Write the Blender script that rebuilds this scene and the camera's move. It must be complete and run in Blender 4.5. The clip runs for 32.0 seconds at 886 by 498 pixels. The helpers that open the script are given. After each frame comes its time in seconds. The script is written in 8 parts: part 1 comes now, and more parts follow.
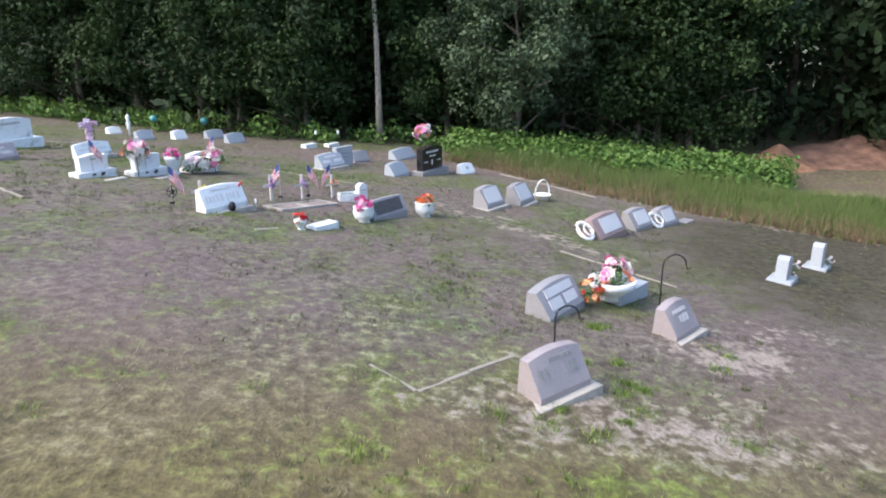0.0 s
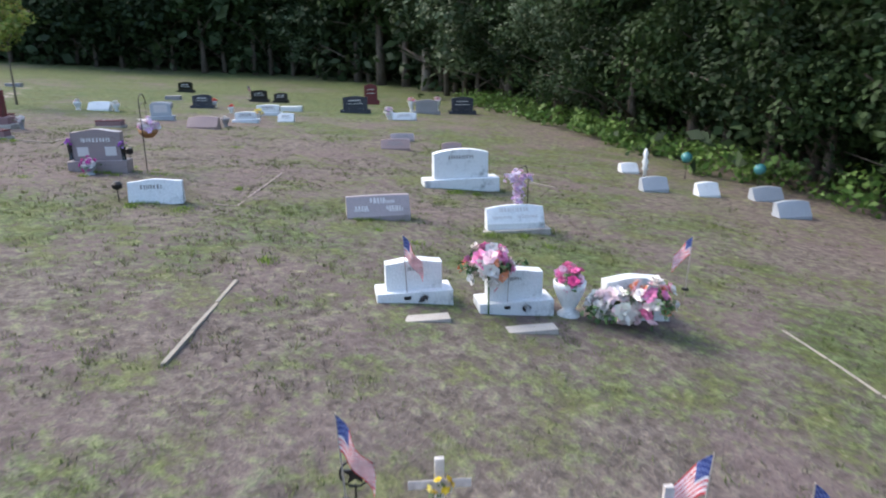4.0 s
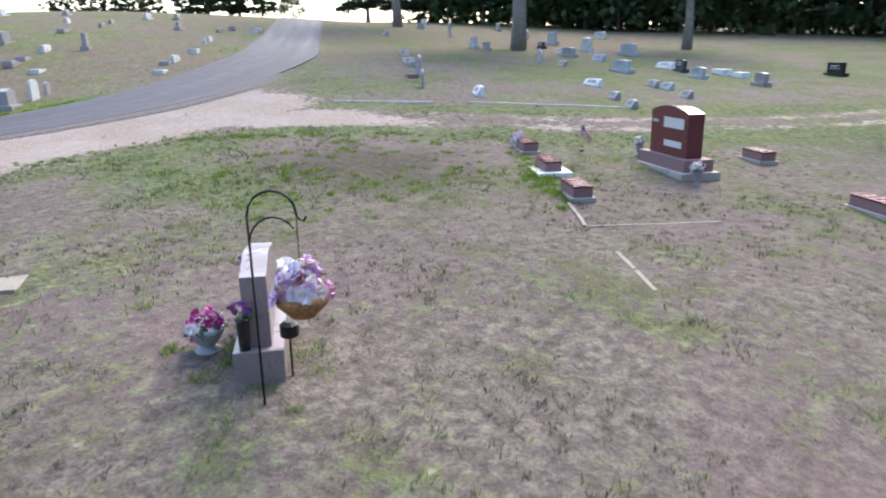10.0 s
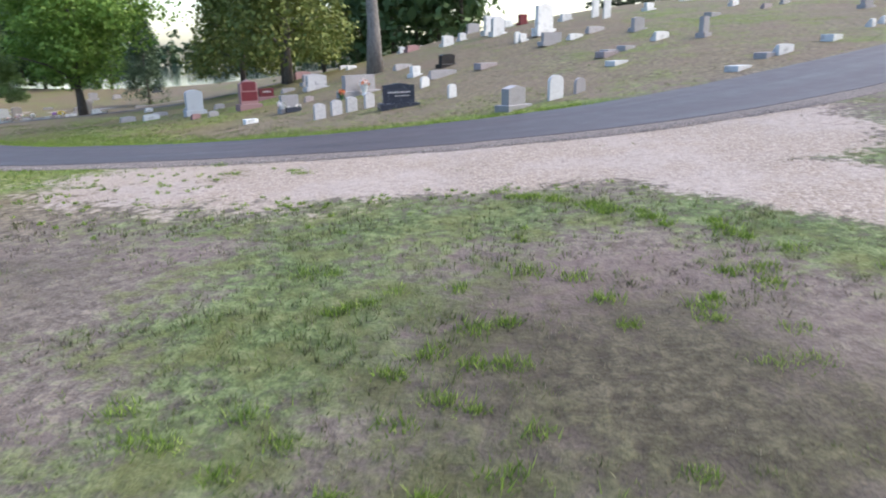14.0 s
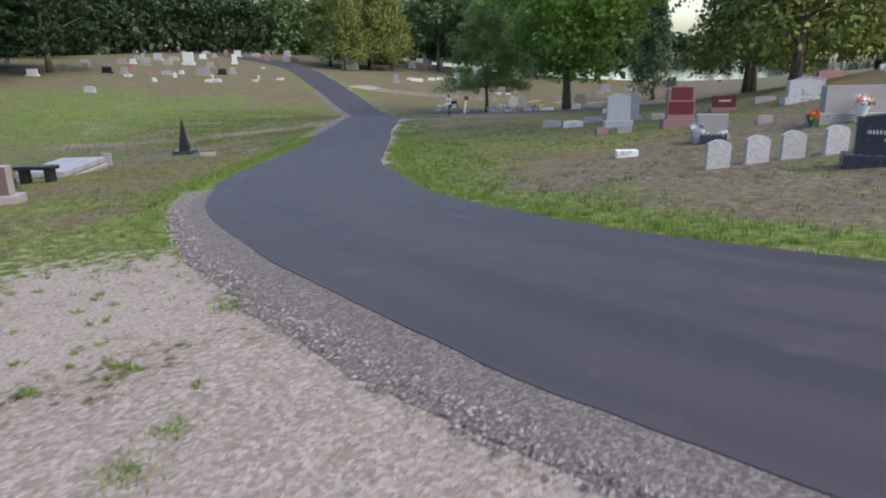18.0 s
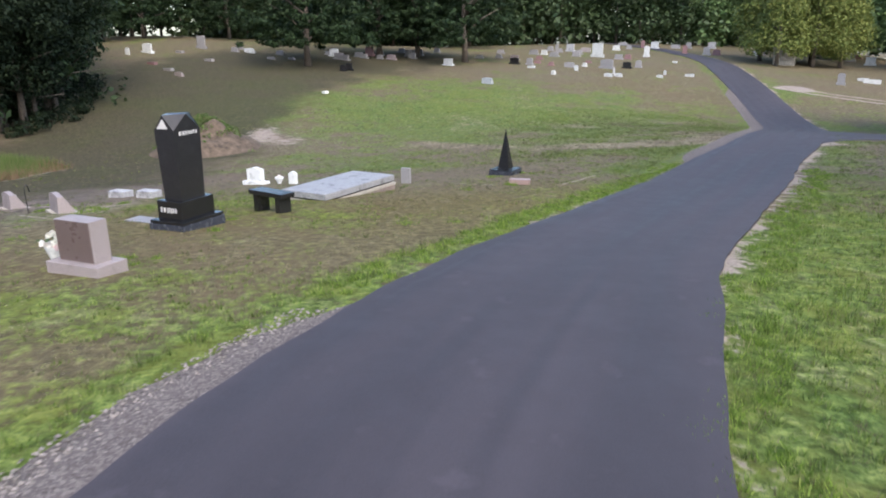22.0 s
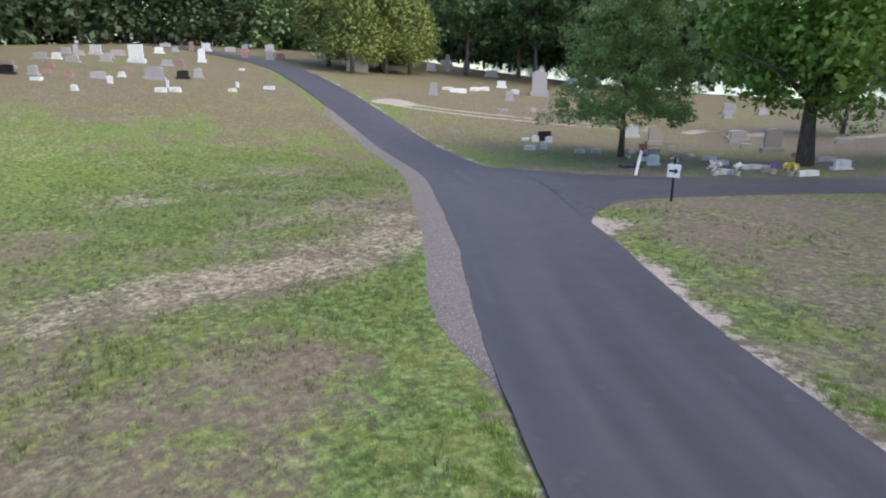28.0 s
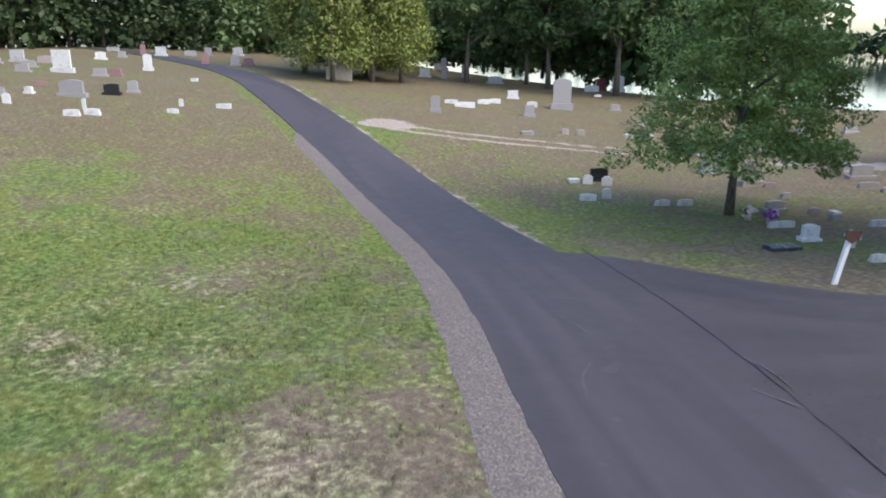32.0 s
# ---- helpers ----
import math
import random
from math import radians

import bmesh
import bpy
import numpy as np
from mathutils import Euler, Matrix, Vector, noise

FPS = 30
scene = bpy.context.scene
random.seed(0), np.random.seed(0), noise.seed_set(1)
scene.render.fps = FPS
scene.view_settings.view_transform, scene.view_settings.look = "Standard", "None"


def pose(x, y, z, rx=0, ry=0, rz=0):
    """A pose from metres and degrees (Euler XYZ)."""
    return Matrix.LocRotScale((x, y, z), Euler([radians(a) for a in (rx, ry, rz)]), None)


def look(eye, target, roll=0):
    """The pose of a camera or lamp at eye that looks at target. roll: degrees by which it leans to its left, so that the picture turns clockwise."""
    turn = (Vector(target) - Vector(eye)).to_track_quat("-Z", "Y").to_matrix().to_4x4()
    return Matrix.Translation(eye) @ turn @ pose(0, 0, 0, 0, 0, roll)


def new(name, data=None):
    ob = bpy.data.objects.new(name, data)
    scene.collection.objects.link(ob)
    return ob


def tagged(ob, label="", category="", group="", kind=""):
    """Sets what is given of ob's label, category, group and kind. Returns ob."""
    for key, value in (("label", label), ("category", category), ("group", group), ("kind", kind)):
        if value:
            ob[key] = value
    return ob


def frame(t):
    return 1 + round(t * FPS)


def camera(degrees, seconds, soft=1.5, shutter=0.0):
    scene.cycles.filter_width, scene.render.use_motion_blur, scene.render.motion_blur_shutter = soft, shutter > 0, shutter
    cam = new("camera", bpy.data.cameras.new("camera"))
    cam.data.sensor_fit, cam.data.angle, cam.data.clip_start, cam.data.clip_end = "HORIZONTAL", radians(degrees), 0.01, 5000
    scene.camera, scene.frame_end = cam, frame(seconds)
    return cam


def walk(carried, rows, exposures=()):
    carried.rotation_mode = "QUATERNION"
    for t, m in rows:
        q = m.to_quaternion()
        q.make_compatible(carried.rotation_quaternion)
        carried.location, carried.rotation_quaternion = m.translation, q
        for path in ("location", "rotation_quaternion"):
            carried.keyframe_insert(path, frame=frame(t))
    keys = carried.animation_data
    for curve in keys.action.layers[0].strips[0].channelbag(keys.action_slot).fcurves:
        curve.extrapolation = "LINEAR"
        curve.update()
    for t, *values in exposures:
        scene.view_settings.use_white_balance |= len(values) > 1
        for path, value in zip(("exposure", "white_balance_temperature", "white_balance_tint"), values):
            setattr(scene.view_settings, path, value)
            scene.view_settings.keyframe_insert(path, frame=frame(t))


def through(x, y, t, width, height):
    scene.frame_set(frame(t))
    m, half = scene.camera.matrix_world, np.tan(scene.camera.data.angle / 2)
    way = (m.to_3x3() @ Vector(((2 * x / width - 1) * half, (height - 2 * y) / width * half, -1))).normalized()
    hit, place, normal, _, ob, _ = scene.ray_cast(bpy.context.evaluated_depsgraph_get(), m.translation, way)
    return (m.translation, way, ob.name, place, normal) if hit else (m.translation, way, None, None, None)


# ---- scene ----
cam = camera(65.49, 32.0, 1.9, 0.3)
PATH = [
    (0, pose(-0.000, -0.000, 3.500, 72.93, 0.39, -0.00)),
    (0.5, pose(-0.055, 1.200, 3.496, 72.93, 0.36, 1.54)),
    (1, pose(-0.141, 2.513, 3.465, 73.07, 0.53, 9.48)),
    (1.5, pose(-0.211, 3.887, 3.490, 73.12, 0.53, 14.04)),
    (2, pose(-0.358, 5.294, 3.498, 73.25, 0.49, 14.42)),
    (2.5, pose(-0.592, 6.765, 3.499, 73.37, 0.46, 22.25)),
    (3, pose(-0.851, 8.242, 3.539, 73.48, 0.37, 33.74)),
    (3.5, pose(-1.270, 9.827, 3.529, 73.42, 0.48, 42.01)),
    (5.5, pose(-4.032, 15.503, 3.569, 74.00, 0.83, 70.03)),
    (6, pose(-5.053, 16.707, 3.611, 73.96, 0.75, 77.04)),
    (6.5, pose(-6.119, 17.785, 3.645, 73.83, 0.64, 84.12)),
    (7, pose(-7.278, 18.675, 3.651, 73.83, 0.39, 91.05)),
    (7.5, pose(-8.556, 19.451, 3.654, 73.74, 0.49, 98.12)),
    (8, pose(-9.888, 20.077, 3.626, 73.75, 0.90, 105.20)),
    (8.5, pose(-11.232, 20.569, 3.593, 73.79, 1.10, 112.32)),
    (9, pose(-12.654, 20.835, 3.563, 73.83, 1.13, 119.21)),
    (9.5, pose(-14.107, 20.954, 3.524, 73.92, 1.08, 126.19)),
    (10, pose(-15.465, 20.918, 3.531, 73.81, 0.85, 133.17)),
    (10.5, pose(-16.770, 20.700, 3.538, 73.75, 0.78, 140.11)),
    (11, pose(-18.037, 20.292, 3.553, 73.68, 0.89, 147.18)),
    (11.5, pose(-19.201, 19.722, 3.569, 73.67, 0.81, 154.18)),
    (12, pose(-20.292, 18.978, 3.608, 73.59, 0.83, 161.13)),
    (12.5, pose(-21.318, 18.090, 3.570, 73.66, 0.85, 168.44)),
    (13, pose(-22.233, 16.989, 3.531, 73.68, 0.99, 175.51)),
    (13.5, pose(-23.000, 15.973, 3.570, 73.61, 1.16, 182.50)),
    (14, pose(-23.595, 14.878, 3.611, 73.56, 1.14, 189.44)),
    (14.5, pose(-24.037, 13.751, 3.640, 73.55, 1.27, 196.38)),
    (15, pose(-24.348, 12.825, 3.691, 73.49, 1.26, 203.27)),
    (15.5, pose(-24.447, 11.519, 3.666, 73.57, 1.37, 210.04)),
    (17.5, pose(-22.973, 4.806, 3.460, 73.81, 0.75, 232.57)),
    (18, pose(-22.525, 3.863, 3.551, 73.64, 0.94, 232.51)),
    (18.5, pose(-21.966, 2.889, 3.606, 73.56, 1.23, 235.95)),
    (19, pose(-21.220, 1.956, 3.560, 73.70, 1.12, 254.95)),
    (19.5, pose(-20.527, 1.054, 3.622, 73.61, 0.98, 265.90)),
    (20, pose(-19.679, 0.361, 3.516, 73.80, 1.36, 266.22)),
    (20.5, pose(-18.711, -0.167, 3.544, 73.67, 1.17, 266.14)),
    (21, pose(-17.859, -0.679, 3.597, 73.57, 1.08, 266.13)),
    (21.5, pose(-16.920, -1.117, 3.670, 73.38, 0.78, 266.18)),
    (22, pose(-15.818, -1.513, 3.655, 73.38, 0.65, 266.21)),
    (22.5, pose(-14.512, -1.878, 3.647, 73.37, 0.65, 266.23)),
    (23, pose(-13.120, -2.193, 3.681, 73.29, 0.53, 265.16)),
    (23.5, pose(-11.771, -2.466, 3.702, 73.23, 0.42, 261.15)),
    (24, pose(-10.191, -2.683, 3.690, 73.20, 0.25, 257.46)),
    (24.5, pose(-8.674, -2.962, 3.717, 73.15, 0.16, 257.16)),
    (25, pose(-7.095, -3.276, 3.736, 73.13, 0.07, 254.83)),
    (25.5, pose(-5.425, -3.606, 3.774, 73.05, -0.23, 247.43)),
    (26, pose(-3.771, -3.963, 3.800, 73.07, -0.09, 244.92)),
    (26.5, pose(-2.193, -4.406, 3.866, 73.03, -0.05, 242.22)),
    (28.5, pose(3.888, -6.690, 3.715, 73.40, -0.28, 228.80)),
    (29, pose(5.199, -7.407, 3.730, 73.40, -0.19, 228.80)),
    (29.5, pose(6.596, -8.236, 3.761, 73.41, -0.22, 228.79)),
    (30, pose(8.039, -9.217, 3.752, 73.45, -0.23, 228.84)),
    (30.5, pose(9.438, -10.249, 3.783, 73.43, -0.13, 228.89)),
    (31, pose(10.798, -11.303, 3.792, 73.47, -0.13, 228.95)),
    (31.5, pose(12.078, -12.109, 3.871, 73.38, -0.06, 228.80)),
    (32, pose(13.414, -13.151, 3.944, 73.32, -0.00, 228.85)),
]
walk(cam, PATH, [(0.0, 1.95), (3.0, 1.9), (6.0, 1.57), (7.0, 1.75), (9.0, 2.0), (13.0, 1.95), (15.5, 1.85), (17.6, 1.35), (19.0, 1.4), (21.0, 1.6), (32.0, 1.78)])

# world and sun: a bright, even evening sky
world = bpy.data.worlds.new("sky")
scene.world = world
world.use_nodes = True
SUN_UP, SUN_TURN = radians(44), radians(250)
sky = world.node_tree.nodes.new("ShaderNodeTexSky")
sky.sky_type, sky.sun_disc, sky.sun_elevation, sky.sun_rotation = "NISHITA", False, SUN_UP, SUN_TURN
sky.air_density, sky.dust_density, sky.ozone_density = 1.0, 2.2, 1.0
world.node_tree.links.new(sky.outputs[0], world.node_tree.nodes["Background"].inputs[0])
world.node_tree.nodes["Background"].inputs[1].default_value = 0.15
sun = new("sun", bpy.data.lights.new("sun", "SUN"))
sun.data.energy, sun.data.angle, sun.data.color = 0.7, radians(30), (1.0, 0.92, 0.82)
sun_way = Vector((math.sin(SUN_TURN) * math.cos(SUN_UP), math.cos(SUN_TURN) * math.cos(SUN_UP), math.sin(SUN_UP)))
sun.matrix_world = look(sun_way * 60, (0, 0, 0))

# ---- materials ----
def nodes_of(name):
    m = bpy.data.materials.new(name)
    m.use_nodes = True
    nt = m.node_tree
    return m, nt, nt.nodes["Principled BSDF"]


def coords(nt, kind="Object"):
    if kind == "World":
        return nt.nodes.new("ShaderNodeNewGeometry").outputs["Position"]
    return nt.nodes.new("ShaderNodeTexCoord").outputs[kind]


def noise_of(nt, vec, scale, detail=3.0, rough=0.55):
    n = nt.nodes.new("ShaderNodeTexNoise")
    n.inputs["Scale"].default_value, n.inputs["Detail"].default_value, n.inputs["Roughness"].default_value = scale, detail, rough
    nt.links.new(vec, n.inputs["Vector"])
    return n.outputs["Fac"]


def ramp_of(nt, fac, stops, smooth=False):
    r = nt.nodes.new("ShaderNodeValToRGB")
    r.color_ramp.interpolation = "EASE" if smooth else "LINEAR"
    els = r.color_ramp.elements
    while len(els) < len(stops):
        els.new(0.5)
    for e, (p, c) in zip(els, stops):
        e.position, e.color = p, (*c, 1) if len(c) == 3 else c
    nt.links.new(fac, r.inputs[0])
    return r.outputs[0]


def maths(nt, op, a, b, clamp=False):
    n = nt.nodes.new("ShaderNodeMath")
    n.operation, n.use_clamp = op, clamp
    for i, v in enumerate((a, b)):
        if isinstance(v, (int, float)):
            n.inputs[i].default_value = v
        else:
            nt.links.new(v, n.inputs[i])
    return n.outputs[0]


def step_of(nt, fac, lo, hi):
    n = nt.nodes.new("ShaderNodeMapRange")
    n.interpolation_type = "SMOOTHSTEP"
    n.inputs["From Min"].default_value, n.inputs["From Max"].default_value = lo, hi
    nt.links.new(fac, n.inputs["Value"])
    return n.outputs["Result"]


def mix_of(nt, fac, a, b, blend="MIX"):
    n = nt.nodes.new("ShaderNodeMix")
    n.data_type, n.blend_type = "RGBA", blend
    for key, v in ((0, fac), (6, a), (7, b)):
        if isinstance(v, (int, float)):
            n.inputs[key].default_value = v
        elif isinstance(v, tuple):
            n.inputs[key].default_value = (*v, 1)
        else:
            nt.links.new(v, n.inputs[key])
    return n.outputs[2]


def bump_of(nt, p, height, strength, dist):
    b = nt.nodes.new("ShaderNodeBump")
    b.inputs["Strength"].default_value, b.inputs["Distance"].default_value = strength, dist
    nt.links.new(height, b.inputs["Height"])
    nt.links.new(b.outputs[0], p.inputs["Normal"])


def granite(name, dark, light, rough=0.45, stain=0.35, stain_col=(0.12, 0.11, 0.1), grain=130.0):
    m, nt, p = nodes_of(name)
    v = coords(nt)
    g = ramp_of(nt, noise_of(nt, v, grain, 2.0, 0.8), [(0.3, dark), (0.7, light)])
    r = nt.nodes.new("ShaderNodeObjectInfo").outputs["Random"]
    g = mix_of(nt, maths(nt, "MULTIPLY", r, 0.22), g, mix_of(nt, 0.5, g, (0.1, 0.1, 0.11)))
    s = step_of(nt, noise_of(nt, v, 3.2, 6.0, 0.7), 0.5, 0.72)
    col = mix_of(nt, maths(nt, "MULTIPLY", s, stain), g, stain_col)
    nt.links.new(col, p.inputs["Base Color"])
    nt.links.new(maths(nt, "ADD", maths(nt, "MULTIPLY", noise_of(nt, v, 9.0), 0.25), rough - 0.12), p.inputs["Roughness"])
    bump_of(nt, p, noise_of(nt, v, 160.0, 2.0), 0.25, 0.002)
    return m


def plain(name, col, rough=0.6, metal=0.0, vary=0.25, scale=14.0, alpha_back=None):
    m, nt, p = nodes_of(name)
    v = coords(nt)
    n = noise_of(nt, v, scale, 4.0)
    nt.links.new(ramp_of(nt, n, [(0.3, tuple(c * (1 - vary) for c in col)), (0.7, tuple(min(1, c * (1 + vary)) for c in col))]), p.inputs["Base Color"])
    p.inputs["Roughness"].default_value, p.inputs["Metallic"].default_value = rough, metal
    return m


def island(name, cols, rough=0.6, through=0.0, scale=1.5):
    """Many small pieces, each with a shade of its own."""
    m, nt, p = nodes_of(name)
    r = nt.nodes.new("ShaderNodeNewGeometry").outputs["Random Per Island"]
    stops = [(i / (len(cols) - 1) if len(cols) > 1 else 0.0, c) for i, c in enumerate(cols)]
    col = ramp_of(nt, r, stops)
    o = nt.nodes.new("ShaderNodeObjectInfo").outputs["Random"]
    col = mix_of(nt, maths(nt, "MULTIPLY", o, 0.35), col, mix_of(nt, 0.5, col, (0.02, 0.035, 0.012)))
    nt.links.new(col, p.inputs["Base Color"])
    p.inputs["Roughness"].default_value = rough
    p.inputs["Specular IOR Level"].default_value = 0.2
    if through:
        t = nt.nodes.new("ShaderNodeBsdfTranslucent")
        nt.links.new(col, t.inputs[0])
        s = nt.nodes.new("ShaderNodeMixShader")
        s.inputs[0].default_value = through
        nt.links.new(p.outputs[0], s.inputs[1])
        nt.links.new(t.outputs[0], s.inputs[2])
        nt.links.new(s.outputs[0], nt.nodes["Material Output"].inputs[0])
    return m


def ground_material():
    m, nt, p = nodes_of("lawn_and_gravel")
    v = coords(nt, "World")
    a = nt.nodes.new("ShaderNodeAttribute")
    a.attribute_name = "cover"
    sep = nt.nodes.new("ShaderNodeSeparateColor")
    nt.links.new(a.outputs["Color"], sep.inputs[0])
    stone, green, bare = sep.outputs[0], sep.outputs[1], sep.outputs[2]
    tan = a.outputs["Alpha"]
    n2, n3, n4 = noise_of(nt, v, 1.5, 4.0, 0.6), noise_of(nt, v, 6.5, 4.0, 0.62), noise_of(nt, v, 27.0, 3.0, 0.65)
    wide = noise_of(nt, v, 0.33, 3.0, 0.6)
    fine = maths(nt, "ADD", maths(nt, "MULTIPLY", maths(nt, "SUBTRACT", n2, 0.5), 1.5), maths(nt, "MULTIPLY", maths(nt, "SUBTRACT", n3, 0.5), 1.9))
    lump = maths(nt, "ADD", maths(nt, "MULTIPLY", n4, 0.34), maths(nt, "MULTIPLY", n3, 0.66))
    # dead stalks, mauve-brown, yellower in the east
    dry = ramp_of(nt, lump, [(0.36, (0.07, 0.058, 0.05)), (0.5, (0.136, 0.113, 0.097)), (0.66, (0.24, 0.2, 0.168))])
    dry = mix_of(nt, step_of(nt, wide, 0.4, 0.66), dry, mix_of(nt, 0.5, dry, (0.15, 0.108, 0.108)))
    dry = mix_of(nt, tan, dry, (0.86, 0.87, 0.4), "MULTIPLY")
    # living grass
    lush = ramp_of(nt, lump, [(0.38, (0.026, 0.04, 0.012)), (0.5, (0.078, 0.108, 0.042)), (0.63, (0.182, 0.21, 0.098))])
    lush = mix_of(nt, step_of(nt, n2, 0.42, 0.66), lush, mix_of(nt, 0.5, lush, (0.12, 0.115, 0.04)))
    cool = step_of(nt, noise_of(nt, v, 0.55, 4.0, 0.6), 0.5, 0.68)
    lush = mix_of(nt, maths(nt, "MULTIPLY", cool, 0.5), lush, (0.6, 0.8, 0.72), "MULTIPLY")
    lush = mix_of(nt, tan, lush, (1.27, 1.36, 0.62), "MULTIPLY")
    g = step_of(nt, maths(nt, "ADD", green, fine), 0.22, 0.92)
    col = mix_of(nt, g, dry, lush)
    # hollows between the tussocks: dark soil and painted shade, placed by noise
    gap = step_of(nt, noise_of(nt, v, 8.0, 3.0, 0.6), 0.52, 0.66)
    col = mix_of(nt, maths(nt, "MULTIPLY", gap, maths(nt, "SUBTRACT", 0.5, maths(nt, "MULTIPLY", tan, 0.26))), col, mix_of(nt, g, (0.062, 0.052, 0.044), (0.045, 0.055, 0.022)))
    # pale straw, in mats and in single flecks
    old_straw = nt.nodes.new("ShaderNodeAttribute")
    old_straw.attribute_name = "straw"
    mp = nt.nodes.new("ShaderNodeMapping")
    mp.inputs["Rotation"].default_value, mp.inputs["Scale"].default_value = (0, 0, radians(35)), (26, 60, 26)
    nt.links.new(v, mp.inputs[0])
    fleck = step_of(nt, noise_of(nt, mp.outputs[0], 1.0, 2.0, 0.6), 0.56, 0.7)
    mat_of = step_of(nt, maths(nt, "ADD", old_straw.outputs["Fac"], maths(nt, "MULTIPLY", fine, 0.9)), 0.3, 1.15)
    pale = ramp_of(nt, lump, [(0.38, (0.1, 0.085, 0.06)), (0.52, (0.23, 0.2, 0.148)), (0.64, (0.42, 0.375, 0.29))])
    pale = mix_of(nt, maths(nt, "MULTIPLY", tan, 0.6), pale, (1.0, 0.97, 0.66), "MULTIPLY")
    col = mix_of(nt, maths(nt, "MULTIPLY", mat_of, 0.8), col, pale)
    col = mix_of(nt, maths(nt, "MULTIPLY", fleck, 0.08), col, pale)
    mp = nt.nodes.new("ShaderNodeMapping")
    mp.inputs["Rotation"].default_value, mp.inputs["Scale"].default_value = (0, 0, radians(40)), (0.9, 2.0, 1.0)
    nt.links.new(v, mp.inputs[0])
    dead = step_of(nt, noise_of(nt, mp.outputs[0], 1.0, 6.0, 0.72), 0.52, 0.68)
    col = mix_of(nt, maths(nt, "MULTIPLY", dead, maths(nt, "ADD", maths(nt, "MULTIPLY", tan, 0.36), 0.07)), col, pale)
    # fallen leaves and flattened dead thatch, with the slope's tree shade mixed in
    old = nt.nodes.new("ShaderNodeAttribute")
    old.attribute_name = "litter_shade"
    brown = ramp_of(nt, lump, [(0.36, (0.024, 0.022, 0.013)), (0.5, (0.05, 0.046, 0.027)), (0.64, (0.09, 0.082, 0.051))])
    col = mix_of(nt, maths(nt, "MULTIPLY", step_of(nt, maths(nt, "ADD", old.outputs["Fac"], maths(nt, "MULTIPLY", fine, 0.5)), 0.2, 0.8), 0.85), col, brown)
    soil = ramp_of(nt, n4, [(0.3, (0.19, 0.155, 0.13)), (0.7, (0.385, 0.325, 0.275))])
    b = step_of(nt, maths(nt, "ADD", bare, maths(nt, "MULTIPLY", fine, 0.6)), 0.45, 0.75)
    col = mix_of(nt, b, col, soil)
    # the lay-by: pebbles over trodden earth, in greyer and browner sweeps
    peb = nt.nodes.new("ShaderNodeTexVoronoi")
    peb.inputs["Scale"].default_value = 30.0
    nt.links.new(v, peb.inputs["Vector"])
    grav = ramp_of(nt, peb.outputs["Color"], [(0.1, (0.185, 0.15, 0.123)), (0.5, (0.265, 0.219, 0.185)), (0.9, (0.37, 0.313, 0.273))])
    grav = mix_of(nt, step_of(nt, n3, 0.5, 0.68), grav, mix_of(nt, 0.5, grav, (0.22, 0.17, 0.13)))
    sweep = step_of(nt, noise_of(nt, v, 0.5, 5.0, 0.6), 0.45, 0.6)
    grav = mix_of(nt, maths(nt, "MULTIPLY", sweep, 0.6), grav, ramp_of(nt, lump, [(0.38, (0.235, 0.198, 0.177)), (0.62, (0.375, 0.325, 0.298))]))
    s = step_of(nt, maths(nt, "ADD", stone, maths(nt, "MULTIPLY", fine, 0.6)), 0.4, 0.62)
    col = mix_of(nt, s, col, grav)
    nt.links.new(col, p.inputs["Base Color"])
    p.inputs["Roughness"].default_value = 0.95
    p.inputs["Specular IOR Level"].default_value = 0.15
    bump_of(nt, p, maths(nt, "ADD", n4, maths(nt, "MULTIPLY", n3, 1.8)), 0.45, 0.05)
    return m


